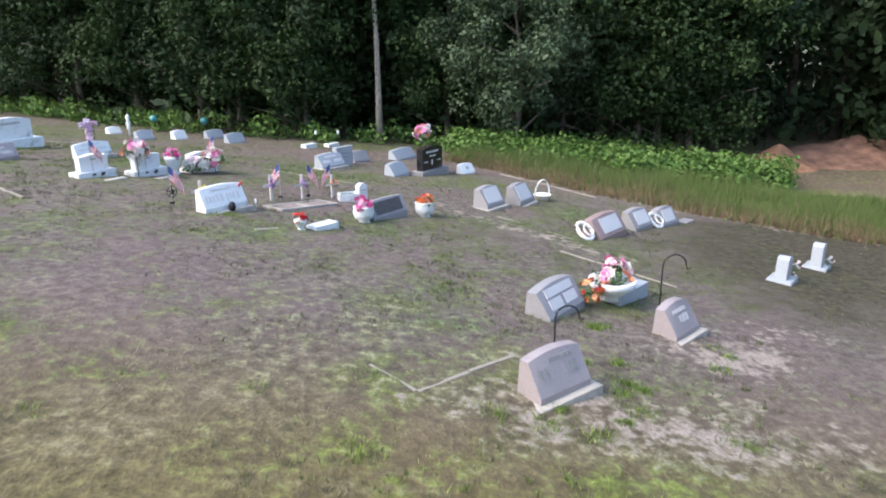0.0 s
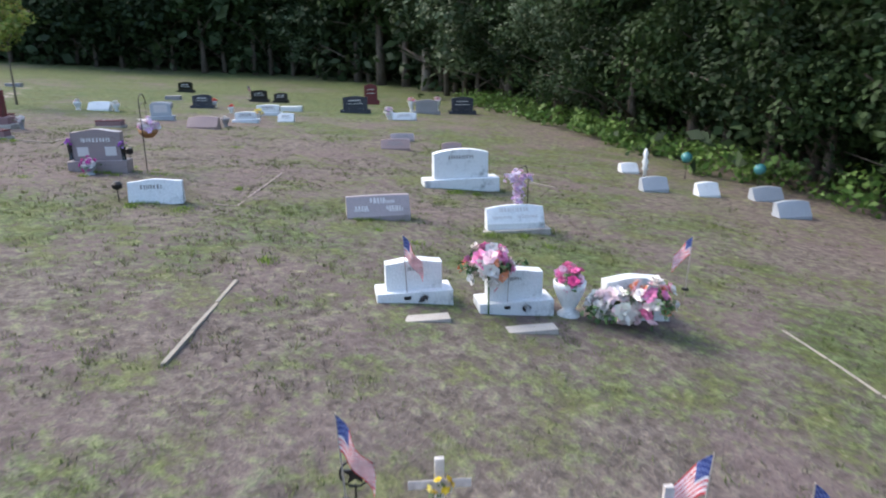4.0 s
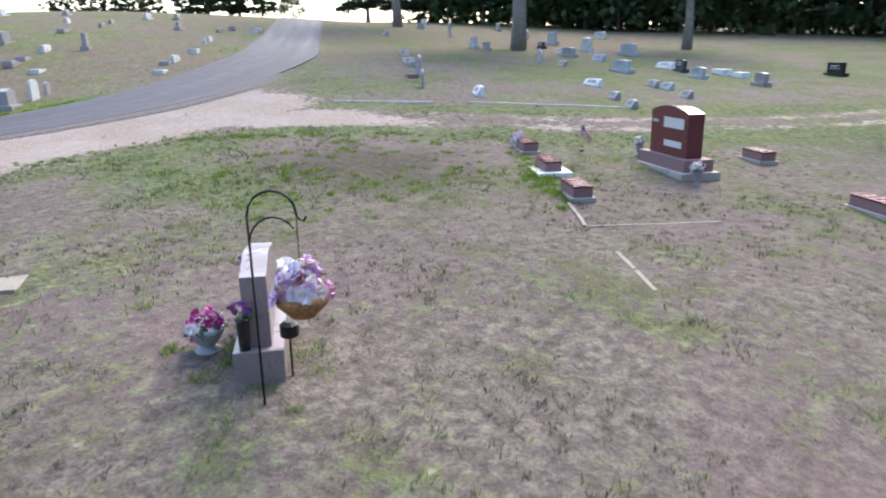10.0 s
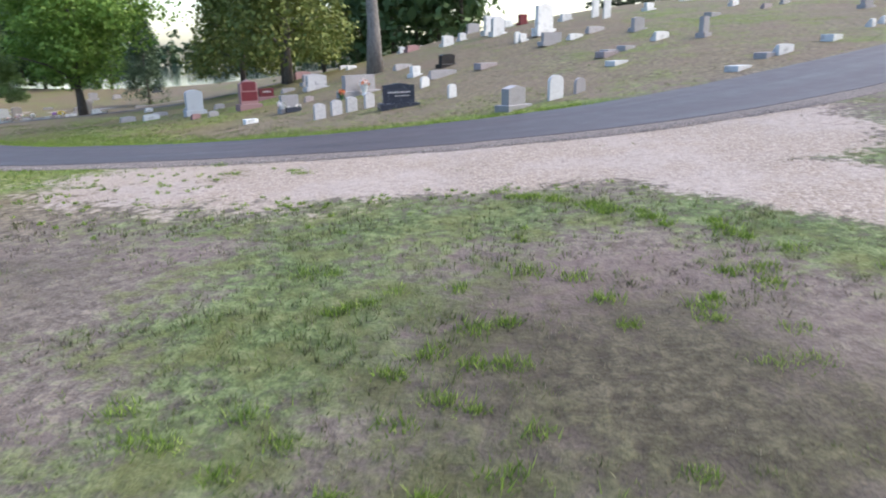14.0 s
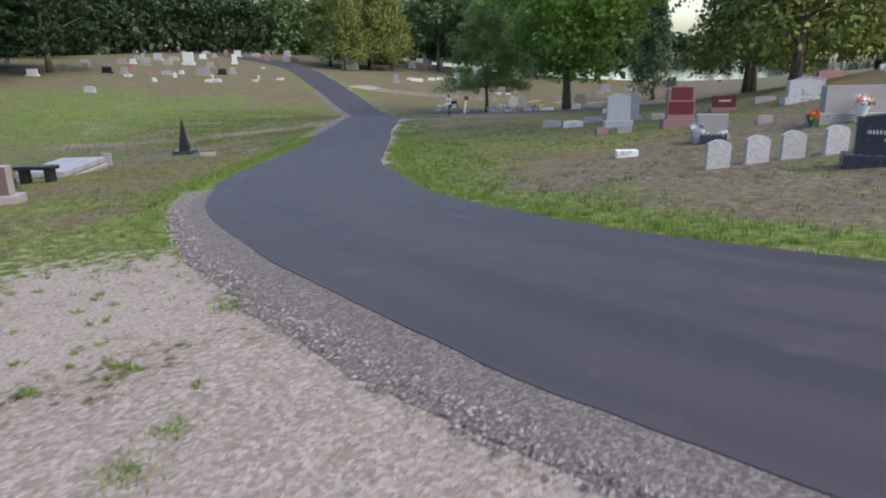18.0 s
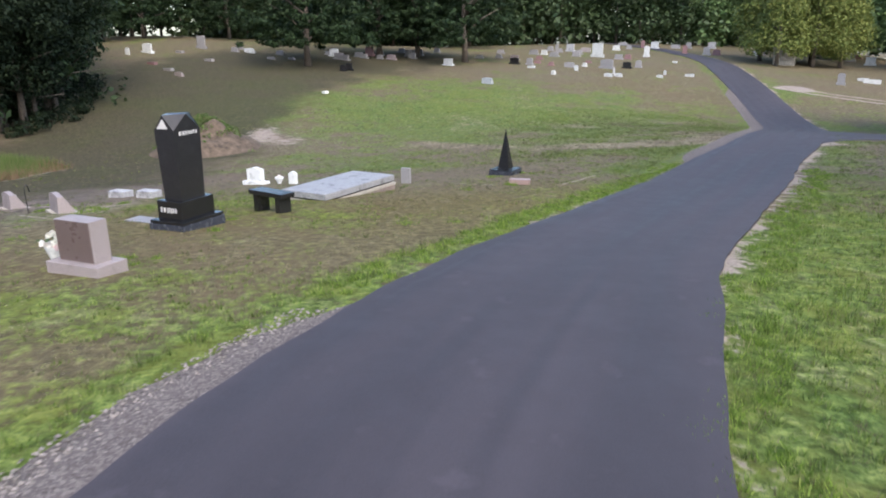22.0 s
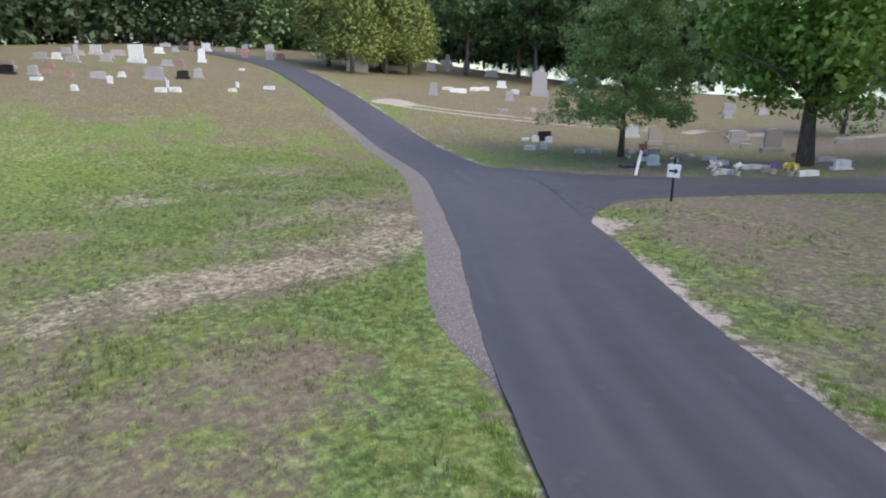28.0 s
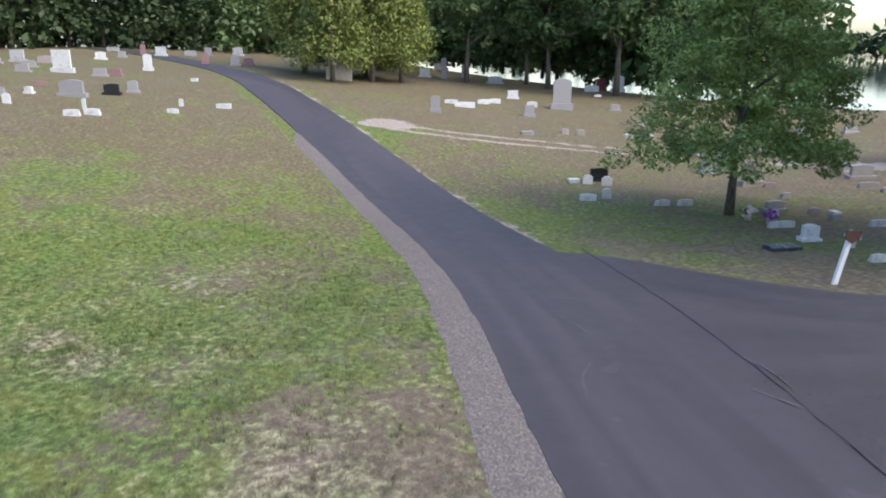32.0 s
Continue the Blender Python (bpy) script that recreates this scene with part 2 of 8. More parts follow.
def grass_material():
    m, nt, p = nodes_of("grass_blades")
    a = nt.nodes.new("ShaderNodeAttribute")
    a.attribute_name = "green"
    r = nt.nodes.new("ShaderNodeNewGeometry").outputs["Random Per Island"]
    dry = ramp_of(nt, r, [(0.0, (0.095, 0.08, 0.066)), (0.55, (0.15, 0.127, 0.105)), (1.0, (0.26, 0.225, 0.178))])
    lush = ramp_of(nt, r, [(0.0, (0.072, 0.1, 0.03)), (0.6, (0.112, 0.15, 0.047)), (1.0, (0.175, 0.208, 0.08))])
    b = nt.nodes.new("ShaderNodeAttribute")
    b.attribute_name = "tan"
    fresh = ramp_of(nt, r, [(0.0, (0.07, 0.12, 0.022)), (0.6, (0.145, 0.235, 0.032)), (1.0, (0.29, 0.385, 0.08))])
    straw = ramp_of(nt, r, [(0.0, (0.095, 0.085, 0.045)), (0.6, (0.185, 0.165, 0.09)), (1.0, (0.4, 0.355, 0.22))])
    dry, lush = mix_of(nt, b.outputs["Fac"], dry, straw), mix_of(nt, b.outputs["Fac"], lush, fresh)
    sh = nt.nodes.new("ShaderNodeAttribute")
    sh.attribute_name = "shade"
    tone = nt.nodes.new("ShaderNodeCombineColor")
    for k in range(3):
        nt.links.new(sh.outputs["Fac"], tone.inputs[k])
    col = mix_of(nt, step_of(nt, a.outputs["Fac"], 0.3, 0.7), dry, lush)
    nt.links.new(mix_of(nt, 1.0, col, tone.outputs[0], "MULTIPLY"), p.inputs["Base Color"])
    p.inputs["Roughness"].default_value = 0.8
    p.inputs["Specular IOR Level"].default_value = 0.2
    t = nt.nodes.new("ShaderNodeBsdfTranslucent")
    nt.links.new(p.inputs["Base Color"].links[0].from_socket, t.inputs[0])
    s = nt.nodes.new("ShaderNodeMixShader")
    s.inputs[0].default_value = 0.4
    nt.links.new(p.outputs[0], s.inputs[1])
    nt.links.new(t.outputs[0], s.inputs[2])
    nt.links.new(s.outputs[0], nt.nodes["Material Output"].inputs[0])
    return m


def asphalt_material(name, dark, light, pebble=0.0):
    m, nt, p = nodes_of(name)
    v = coords(nt, "World")
    n1, n2, n3 = noise_of(nt, v, 0.35, 3.0), noise_of(nt, v, 2.0, 4.0), noise_of(nt, v, 75.0, 2.0, 0.8)
    col = ramp_of(nt, n3, [(0.3, dark), (0.72, light)])
    col = mix_of(nt, step_of(nt, n1, 0.38, 0.62), col, mix_of(nt, 0.3, col, light))
    col = mix_of(nt, maths(nt, "MULTIPLY", step_of(nt, n2, 0.62, 0.72), 0.25), col, tuple(min(1, c * 2.2) for c in light))
    if not pebble:
        lane = nt.nodes.new("ShaderNodeAttribute")
        lane.attribute_name = "lane"
        mp = nt.nodes.new("ShaderNodeMapping")
        mp.inputs["Scale"].default_value = (1.7, 0.07, 1.0)
        nt.links.new(lane.outputs["Vector"], mp.inputs[0])
        streak = noise_of(nt, mp.outputs[0], 1.0, 4.0, 0.6)
        col = mix_of(nt, step_of(nt, streak, 0.35, 0.68), mix_of(nt, 0.25, col, (0.02, 0.018, 0.02)), mix_of(nt, 0.3, col, (0.083, 0.0725, 0.084)))
        rub = maths(nt, "MULTIPLY", maths(nt, "SUBTRACT", streak, 0.5), 0.5)
    if pebble:
        rub = 0.0
        peb = nt.nodes.new("ShaderNodeTexVoronoi")
        peb.inputs["Scale"].default_value = 46.0
        nt.links.new(v, peb.inputs["Vector"])
        col = mix_of(nt, pebble, col, ramp_of(nt, peb.outputs["Color"], [(0.15, (0.07, 0.06, 0.055)), (0.5, (0.15, 0.125, 0.115)), (0.9, (0.3, 0.26, 0.235))]))
    nt.links.new(col, p.inputs["Base Color"])
    nt.links.new(maths(nt, "ADD", maths(nt, "MULTIPLY", n2, 0.2), maths(nt, "ADD", rub, 0.8 if pebble else 0.56)), p.inputs["Roughness"])
    p.inputs["Specular IOR Level"].default_value = 0.15 if pebble else 0.28
    bump_of(nt, p, n3, 0.25, 0.004)
    return m


def bark_material(name, dark, light):
    m, nt, p = nodes_of(name)
    v = nt.nodes.new("ShaderNodeMapping")
    v.inputs["Scale"].default_value = (9, 9, 1.6)
    nt.links.new(coords(nt), v.inputs[0])
    n = noise_of(nt, v.outputs[0], 2.2, 5.0, 0.7)
    nt.links.new(ramp_of(nt, n, [(0.35, dark), (0.65, light)]), p.inputs["Base Color"])
    p.inputs["Roughness"].default_value = 0.9
    bump_of(nt, p, n, 0.8, 0.05)
    return m


GROUND = ground_material()
GRASS = grass_material()
ASPHALT = asphalt_material("asphalt", (0.033, 0.0285, 0.033), (0.061, 0.0525, 0.061))
SHOULDER = asphalt_material("dark_gravel", (0.055, 0.047, 0.046), (0.145, 0.122, 0.118), 0.55)
GREY_BARK = bark_material("grey_bark", (0.1, 0.09, 0.08), (0.28, 0.25, 0.225))
BARK = bark_material("bark", (0.045, 0.035, 0.028), (0.16, 0.13, 0.105))
PALE_BARK = bark_material("pale_bark", (0.13, 0.11, 0.09), (0.4, 0.36, 0.31))
LEAF = island("leaves", [(0.018, 0.04, 0.012), (0.032, 0.062, 0.018), (0.052, 0.088, 0.029), (0.026, 0.051, 0.021)], 0.65, 0.25)
# LEAF in darker tones, woodland shade put into the colour
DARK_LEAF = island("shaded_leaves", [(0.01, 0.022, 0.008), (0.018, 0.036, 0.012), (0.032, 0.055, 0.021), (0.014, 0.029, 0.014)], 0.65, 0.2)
# DARK_LEAF darkened again: shade painted into the eastern wood edge's leaves
SHADOWED_LEAF = island("shadowed_leaves", [(0.004, 0.009, 0.004), (0.007, 0.015, 0.006), (0.014, 0.025, 0.01), (0.005, 0.012, 0.006)], 0.7, 0.15)
# DARK_LEAF with light added in the colour, to lift the woods' black gaps
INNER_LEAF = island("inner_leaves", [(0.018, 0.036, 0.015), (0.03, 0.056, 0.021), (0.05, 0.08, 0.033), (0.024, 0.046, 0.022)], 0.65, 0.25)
# paler leaves, a little distance haze mixed into the colour
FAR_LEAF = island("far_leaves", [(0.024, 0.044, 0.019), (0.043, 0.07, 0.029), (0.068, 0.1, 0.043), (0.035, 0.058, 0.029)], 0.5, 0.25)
# FAR_LEAF lightened in colour for the hazier trees to the south
SHORE_LEAF = island("shore_leaves", [(0.045, 0.085, 0.03), (0.08, 0.13, 0.046), (0.125, 0.185, 0.07), (0.062, 0.105, 0.045)], 0.5, 0.3)
GREY_LEAF = island("silvery_leaves", [(0.042, 0.072, 0.033), (0.075, 0.115, 0.056), (0.12, 0.163, 0.096), (0.058, 0.09, 0.046)], 0.5, 0.25)
LIME_LEAF = island("young_leaves", [(0.12, 0.19, 0.03), (0.2, 0.29, 0.06), (0.28, 0.33, 0.08), (0.3, 0.24, 0.08)], 0.5, 0.35)
MAPLE_LEAF = island("maple_leaves", [(0.12, 0.19, 0.045), (0.2, 0.29, 0.075), (0.32, 0.4, 0.15), (0.16, 0.235, 0.065)], 0.5, 0.25)
OAK_LEAF = island("oak_leaves", [(0.103, 0.196, 0.034), (0.184, 0.305, 0.057), (0.287, 0.414, 0.098), (0.138, 0.241, 0.053)], 0.5, 0.4)
CEDAR_LEAF = island("cedar_leaves", [(0.084, 0.118, 0.029), (0.140, 0.174, 0.040), (0.213, 0.230, 0.062), (0.101, 0.137, 0.036)], 0.6, 0.15)
VINE_LEAF = island("vine_leaves", [(0.06, 0.125, 0.024), (0.105, 0.2, 0.042), (0.165, 0.26, 0.07), (0.075, 0.14, 0.035)], 0.55, 0.25)
WEED = island("weeds", [(0.06, 0.115, 0.026), (0.1, 0.165, 0.04), (0.15, 0.205, 0.065), (0.2, 0.19, 0.09)], 0.7, 0.3)
DRY_WEED = island("dead_weeds", [(0.16, 0.095, 0.062), (0.24, 0.15, 0.1), (0.33, 0.23, 0.15), (0.17, 0.17, 0.075)], 0.8, 0.25)

GREY = granite("grey_granite", (0.17, 0.165, 0.17), (0.37, 0.355, 0.36))
MAUVE = granite("mauve_granite", (0.2, 0.168, 0.17), (0.4, 0.35, 0.35))
PINK = granite("pink_granite", (0.2, 0.13, 0.12), (0.39, 0.285, 0.265))
WHITE = granite("white_marble", (0.6, 0.62, 0.62), (0.8, 0.82, 0.82), 0.6, 0.85, (0.24, 0.255, 0.25), 40.0)
STAINED = granite("stained_marble", (0.28, 0.28, 0.29), (0.52, 0.52, 0.53), 0.55, 0.95, (0.075, 0.075, 0.082), 24.0)
LEDGER = granite("streaked_grey_marble", (0.2, 0.2, 0.21), (0.4, 0.4, 0.41), 0.5, 0.9, (0.07, 0.07, 0.075), 30.0)
BLUE = granite("blue_grey_granite", (0.26, 0.285, 0.31), (0.45, 0.48, 0.51), 0.45, 0.3)
OLD_WHITE = granite("weathered_white_marble", (0.42, 0.43, 0.43), (0.62, 0.63, 0.62), 0.7, 0.8, (0.2, 0.2, 0.195), 40.0)
RED = granite("red_granite", (0.075, 0.012, 0.017), (0.18, 0.034, 0.042), 0.22, 0.06)
RED_ROUGH = granite("rough_red_granite", (0.15, 0.078, 0.08), (0.31, 0.18, 0.182), 0.7, 0.25)
BLACK = granite("black_granite", (0.006, 0.006, 0.007), (0.016, 0.016, 0.018), 0.2, 0.05)
NAVY = granite("dark_blue_granite", (0.02, 0.024, 0.035), (0.05, 0.058, 0.08), 0.25, 0.08)
BROWN = granite("brown_granite", (0.19, 0.155, 0.158), (0.34, 0.285, 0.292), 0.3, 0.1)
DEEP_BROWN = granite("deep_brown_granite", (0.085, 0.06, 0.057), (0.165, 0.12, 0.113), 0.3, 0.1)
PALE = granite("pale_inscription", (0.5, 0.48, 0.47), (0.68, 0.66, 0.65), 0.7, 0.15)
CARVED = plain("carved_letters", (0.62, 0.61, 0.6), 0.8)
CARVED_DARK = plain("weathered_letters", (0.24, 0.235, 0.23), 0.9)
KERB = granite("mossy_kerb", (0.2, 0.175, 0.135), (0.36, 0.325, 0.265), 0.9, 0.6, (0.17, 0.155, 0.09))
WORN_SLAB = granite("worn_earthy_concrete", (0.17, 0.13, 0.115), (0.31, 0.25, 0.225), 0.9, 0.6, (0.13, 0.1, 0.085), 20.0)
CONCRETE = granite("weathered_concrete", (0.3, 0.27, 0.235), (0.5, 0.46, 0.4), 0.85, 0.4)
IRON = plain("black_iron", (0.018, 0.017, 0.017), 0.45, 0.4)
CLAY = plain("clay_soil", (0.095, 0.07, 0.05), 0.95, 0, 0.5, 3.5)
WHITE_PAINT = plain("white_paint", (0.78, 0.78, 0.76), 0.5, 0, 0.06)
PALE_WOOD = plain("bleached_wood", (0.5, 0.46, 0.43), 0.85)
WOOD = plain("grey_wood", (0.33, 0.29, 0.26), 0.8)
WICKER = plain("brown_wicker", (0.3, 0.15, 0.06), 0.8, 0, 0.5, 40)
GREEN_STEM = plain("green_stems", (0.06, 0.12, 0.04), 0.7)

# ---- shape of the land ----
FAR_HILLS = [
    (-95, -60, 1.94),
    (-60, -45, -0.14),
    (-30, -45, 4.25),
    (-5, -60, -1.74),
    (25, -60, -1.32),
    (50, -70, -3.07),
    (80, -60, -2.17),
    (110, -40, 3.00),
    (-90, -10, 0.02),
    (-55, -15, -0.09),
    (75, -30, -1.12),
    (55, -5, -1.78),
    (90, 10, 2.12),
    (-60, 35, -1.31),
    (60, 30, 2.03),
    (100, 50, 4.56),
    (0, 42, -2.33),
    (30, 30, -1.10),
    (30, -38, -5.03),
    (52, -40, 5.23),
]
SWELLS = [
    (-44, -18, -1.09), (-44, 6, -0.25), (-44, 18, 0.21), (-32, -30, -0.52),
    (-32, -18, 0.62), (-32, -6, -0.06), (-32, 6, 0.36), (-32, 18, -0.56),
    (-32, 30, 0.14), (-20, -30, 0.20), (-20, -18, -0.62), (-20, -6, -0.69),
    (-20, 6, -0.15), (-20, 18, 0.13), (-20, 30, 0.52), (-8, -30, -0.26),
    (-8, -18, -0.09), (-8, -6, -0.91), (-8, 6, 1.17), (-8, 18, -0.30),
    (-8, 30, -0.25), (4, -30, -0.80), (4, -18, -0.72), (4, -6, 0.54),
    (4, 6, -0.86), (4, 18, 0.27), (4, 30, 0.66), (16, -30, 0.94),
    (16, -18, 0.66), (16, -6, -0.84), (16, 6, 0.07), (16, 18, -0.54),
    (16, 30, -0.83), (28, -30, -0.93), (28, -18, -0.19), (28, -6, 0.16),
    (28, 6, -0.41),
]
SLOPE = (2.160, -0.0189, -0.0265)


def height(x, y):
    """The ground's height, for numbers or arrays."""
    z = SLOPE[0] + SLOPE[1] * x + SLOPE[2] * y
    for hills, wide in ((FAR_HILLS, 26.0), (SWELLS, 11.0)):
        for hx, hy, h in hills:
            z = z + h * np.exp(-((x - hx) ** 2 + (y - hy) ** 2) / (2 * wide * wide))
    return z


def speckle(x, y, size, seed):
    """Smooth value noise, 0 to 1, with lumps of that size."""
    gx, gy = np.asarray(x, float) / size, np.asarray(y, float) / size
    ix, iy = np.floor(gx), np.floor(gy)
    fx, fy = gx - ix, gy - iy
    fx, fy = fx * fx * (3 - 2 * fx), fy * fy * (3 - 2 * fy)

    def lattice(a, b):
        return np.mod(np.sin(a * 127.1 + b * 311.7 + seed * 74.7) * 43758.5453, 1.0)

    top = lattice(ix, iy) * (1 - fx) + lattice(ix + 1, iy) * fx
    low = lattice(ix, iy + 1) * (1 - fx) + lattice(ix + 1, iy + 1) * fx
    return top * (1 - fy) + low * fy


def rounded(points, steps=8):
    """A smooth line through points."""
    pts = [Vector(p) for p in points]
    pts = [pts[0] * 2 - pts[1]] + pts + [pts[-1] * 2 - pts[-2]]
    out = []
    for a, b, c, d in zip(pts, pts[1:], pts[2:], pts[3:]):
        for k in range(steps):
            t = k / steps
            out.append(0.5 * ((2 * b) + (c - a) * t + (2 * a - 5 * b + 4 * c - d) * t * t + (3 * b - a - 3 * c + d) * t ** 3))
    return out + [pts[-2]]


ROAD_LINE = rounded([(-75, -58), (-60, -40), (-48.5, -25.3), (-41, -15.8), (-35.8, -9.2), (-30.2, -4.4), (-25.5, -1.7), (-20.5, -0.6), (-16, -0.6), (-12.3, -1.3), (-9.2, -2.6), (-6.2, -4.3), (-1, -7.8), (3, -10.6), (8.5, -14.3), (13, -17.7), (17.2, -20.6), (24, -25.2), (30, -28.2), (38.5, -31.3), (49, -34.4), (58, -37), (68, -40), (80, -42), (95, -41), (115, -36)])
BRANCH_LINE = rounded([(22, -25.5), (18.5, -26.3), (15.2, -28.2), (11.6, -31.2), (6, -36.5), (0, -43), (-8, -52)])


def away(x, y, line):
    """The distance from a line, for arrays, and which side: positive to the left."""
    best, side = np.full(np.shape(x), 1e9), np.zeros(np.shape(x))
    for a, b in zip(line, line[1:]):
        ax, ay, dx, dy = a[0], a[1], b[0] - a[0], b[1] - a[1]
        t = np.clip(((x - ax) * dx + (y - ay) * dy) / (dx * dx + dy * dy), 0, 1)
        d = np.hypot(x - ax - t * dx, y - ay - t * dy)
        side = np.where(d < best, np.sign(dx * (y - ay) - dy * (x - ax)), side)
        best = np.minimum(best, d)
    return best, side


def bump(v, lo, hi):
    t = np.clip((v - lo) / (hi - lo), 0, 1)
    return t * t * (3 - 2 * t)


GRAVEL_TRACK = rounded([(-26, 4.5), (-28.5, 6.8), (-32.5, 11.4), (-40, 16), (-52, 20)])
DRY_LINE = rounded([(21, -2.5), (18.7, -4.6), (16.5, -8.2), (15.4, -10.6), (15.3, -12.8), (15.7, -15.3), (17, -16.6), (18.8, -17.9)])
DIRT_TRACK = rounded([(47.5, -37.5), (44, -40), (39, -44.6), (33, -49.4), (26, -53), (17, -55.5), (6, -57)])


WORN_LINE = rounded([(-0.4, 17.3), (0.2, 16.1), (1.2, 15.1), (2.4, 14.0), (3.4, 13.0)])
WEED_EDGE = rounded([(0.0, 26.4), (2.5, 23.6), (4.9, 20.9), (7.6, 18.7), (11.3, 17.0), (18, 14.2)])


def litter_shade(x, y):
    """Brown fallen leaves and painted tree shade on the wooded slope, dead thatch on the lawn."""
    a = np.exp(-(((x - 47) / 17) ** 2 + ((y - 16) / 8) ** 2)) + 0.8 * np.exp(-(((x - 66) / 11) ** 2 + ((y - 1) / 9) ** 2))
    a = a + 1.25 * np.exp(-(((x - 22) / 15) ** 2 + ((y - 13.5) / 6) ** 2)) + 0.7 * np.exp(-(((x - 56) / 12) ** 2 + ((y - 9) / 6) ** 2))
    b = 1.0 * np.exp(-(((x + 24.3) / 2.4) ** 2 + ((y - 10.2) / 2.6) ** 2)) + 0.6 * np.exp(-(((x + 17.2) / 2.0) ** 2 + ((y - 8.6) / 1.6) ** 2)) + 0.5 * np.exp(-(((x + 19.6) / 1.6) ** 2 + ((y - 11.5) / 2.4) ** 2))
    b = b + 0.3 * bump(-x, 17, 21) * bump(y, 11, 14) * (1 - bump(y, 20, 24)) + 0.6 * np.exp(-(((x +15.4) / 1.6) ** 2 + ((y -15.8) / 1.6) ** 2)) + 0.75 * np.exp(-(((x + 11) / 4) ** 2 + ((y - 5) / 2.2) ** 2))
    return np.clip((1.6 * a + 0.7 * b) * (0.55 + 0.9 * speckle(x, y, 2.2, 53)), 0, 1)


def straw(x, y):
    """Pale mats of dead straw: a winding band in the hollow and flecks elsewhere."""
    band, _ = away(x, y, DRY_LINE)
    a = (1 - bump(band, 0.2, 2.2)) * (0.15 + 0.95 * speckle(x, y, 1.1, 50))
    a = a + 0.5 * np.exp(-(((x - 30) / 5) ** 2 + ((y + 15) / 1.6) ** 2)) + 0.45 * np.exp(-(((x - 27) / 4) ** 2 + ((y + 6) / 1.2) ** 2)) + 0.4 * np.exp(-(((x - 38) / 5) ** 2 + ((y + 12) / 2) ** 2))
    a = a + 0.3 * np.exp(-(((x + 1.2) / 3) ** 2 + ((y - 8) / 2.5) ** 2)) + 0.25 * np.exp(-(((x + 19) / 2.5) ** 2 + ((y - 16.4) / 1.5) ** 2))
    a = a + 0.3 * bump(speckle(x, y, 2.6, 61), 0.62, 0.9) * (1 - 0.7 * bump(x, -12, -6) * (1 - bump(x, 6, 12)))
    a = a + 0.7 * (1 - bump(speckle(x, y, 1.4, 68), 0.28, 0.5)) * np.exp(-(((x - 23) / 9) ** 2 + ((y + 13) / 6) ** 2))
    return np.clip(a * (0.4 + 1.1 * speckle(x, y, 0.55, 63)), 0, 1)


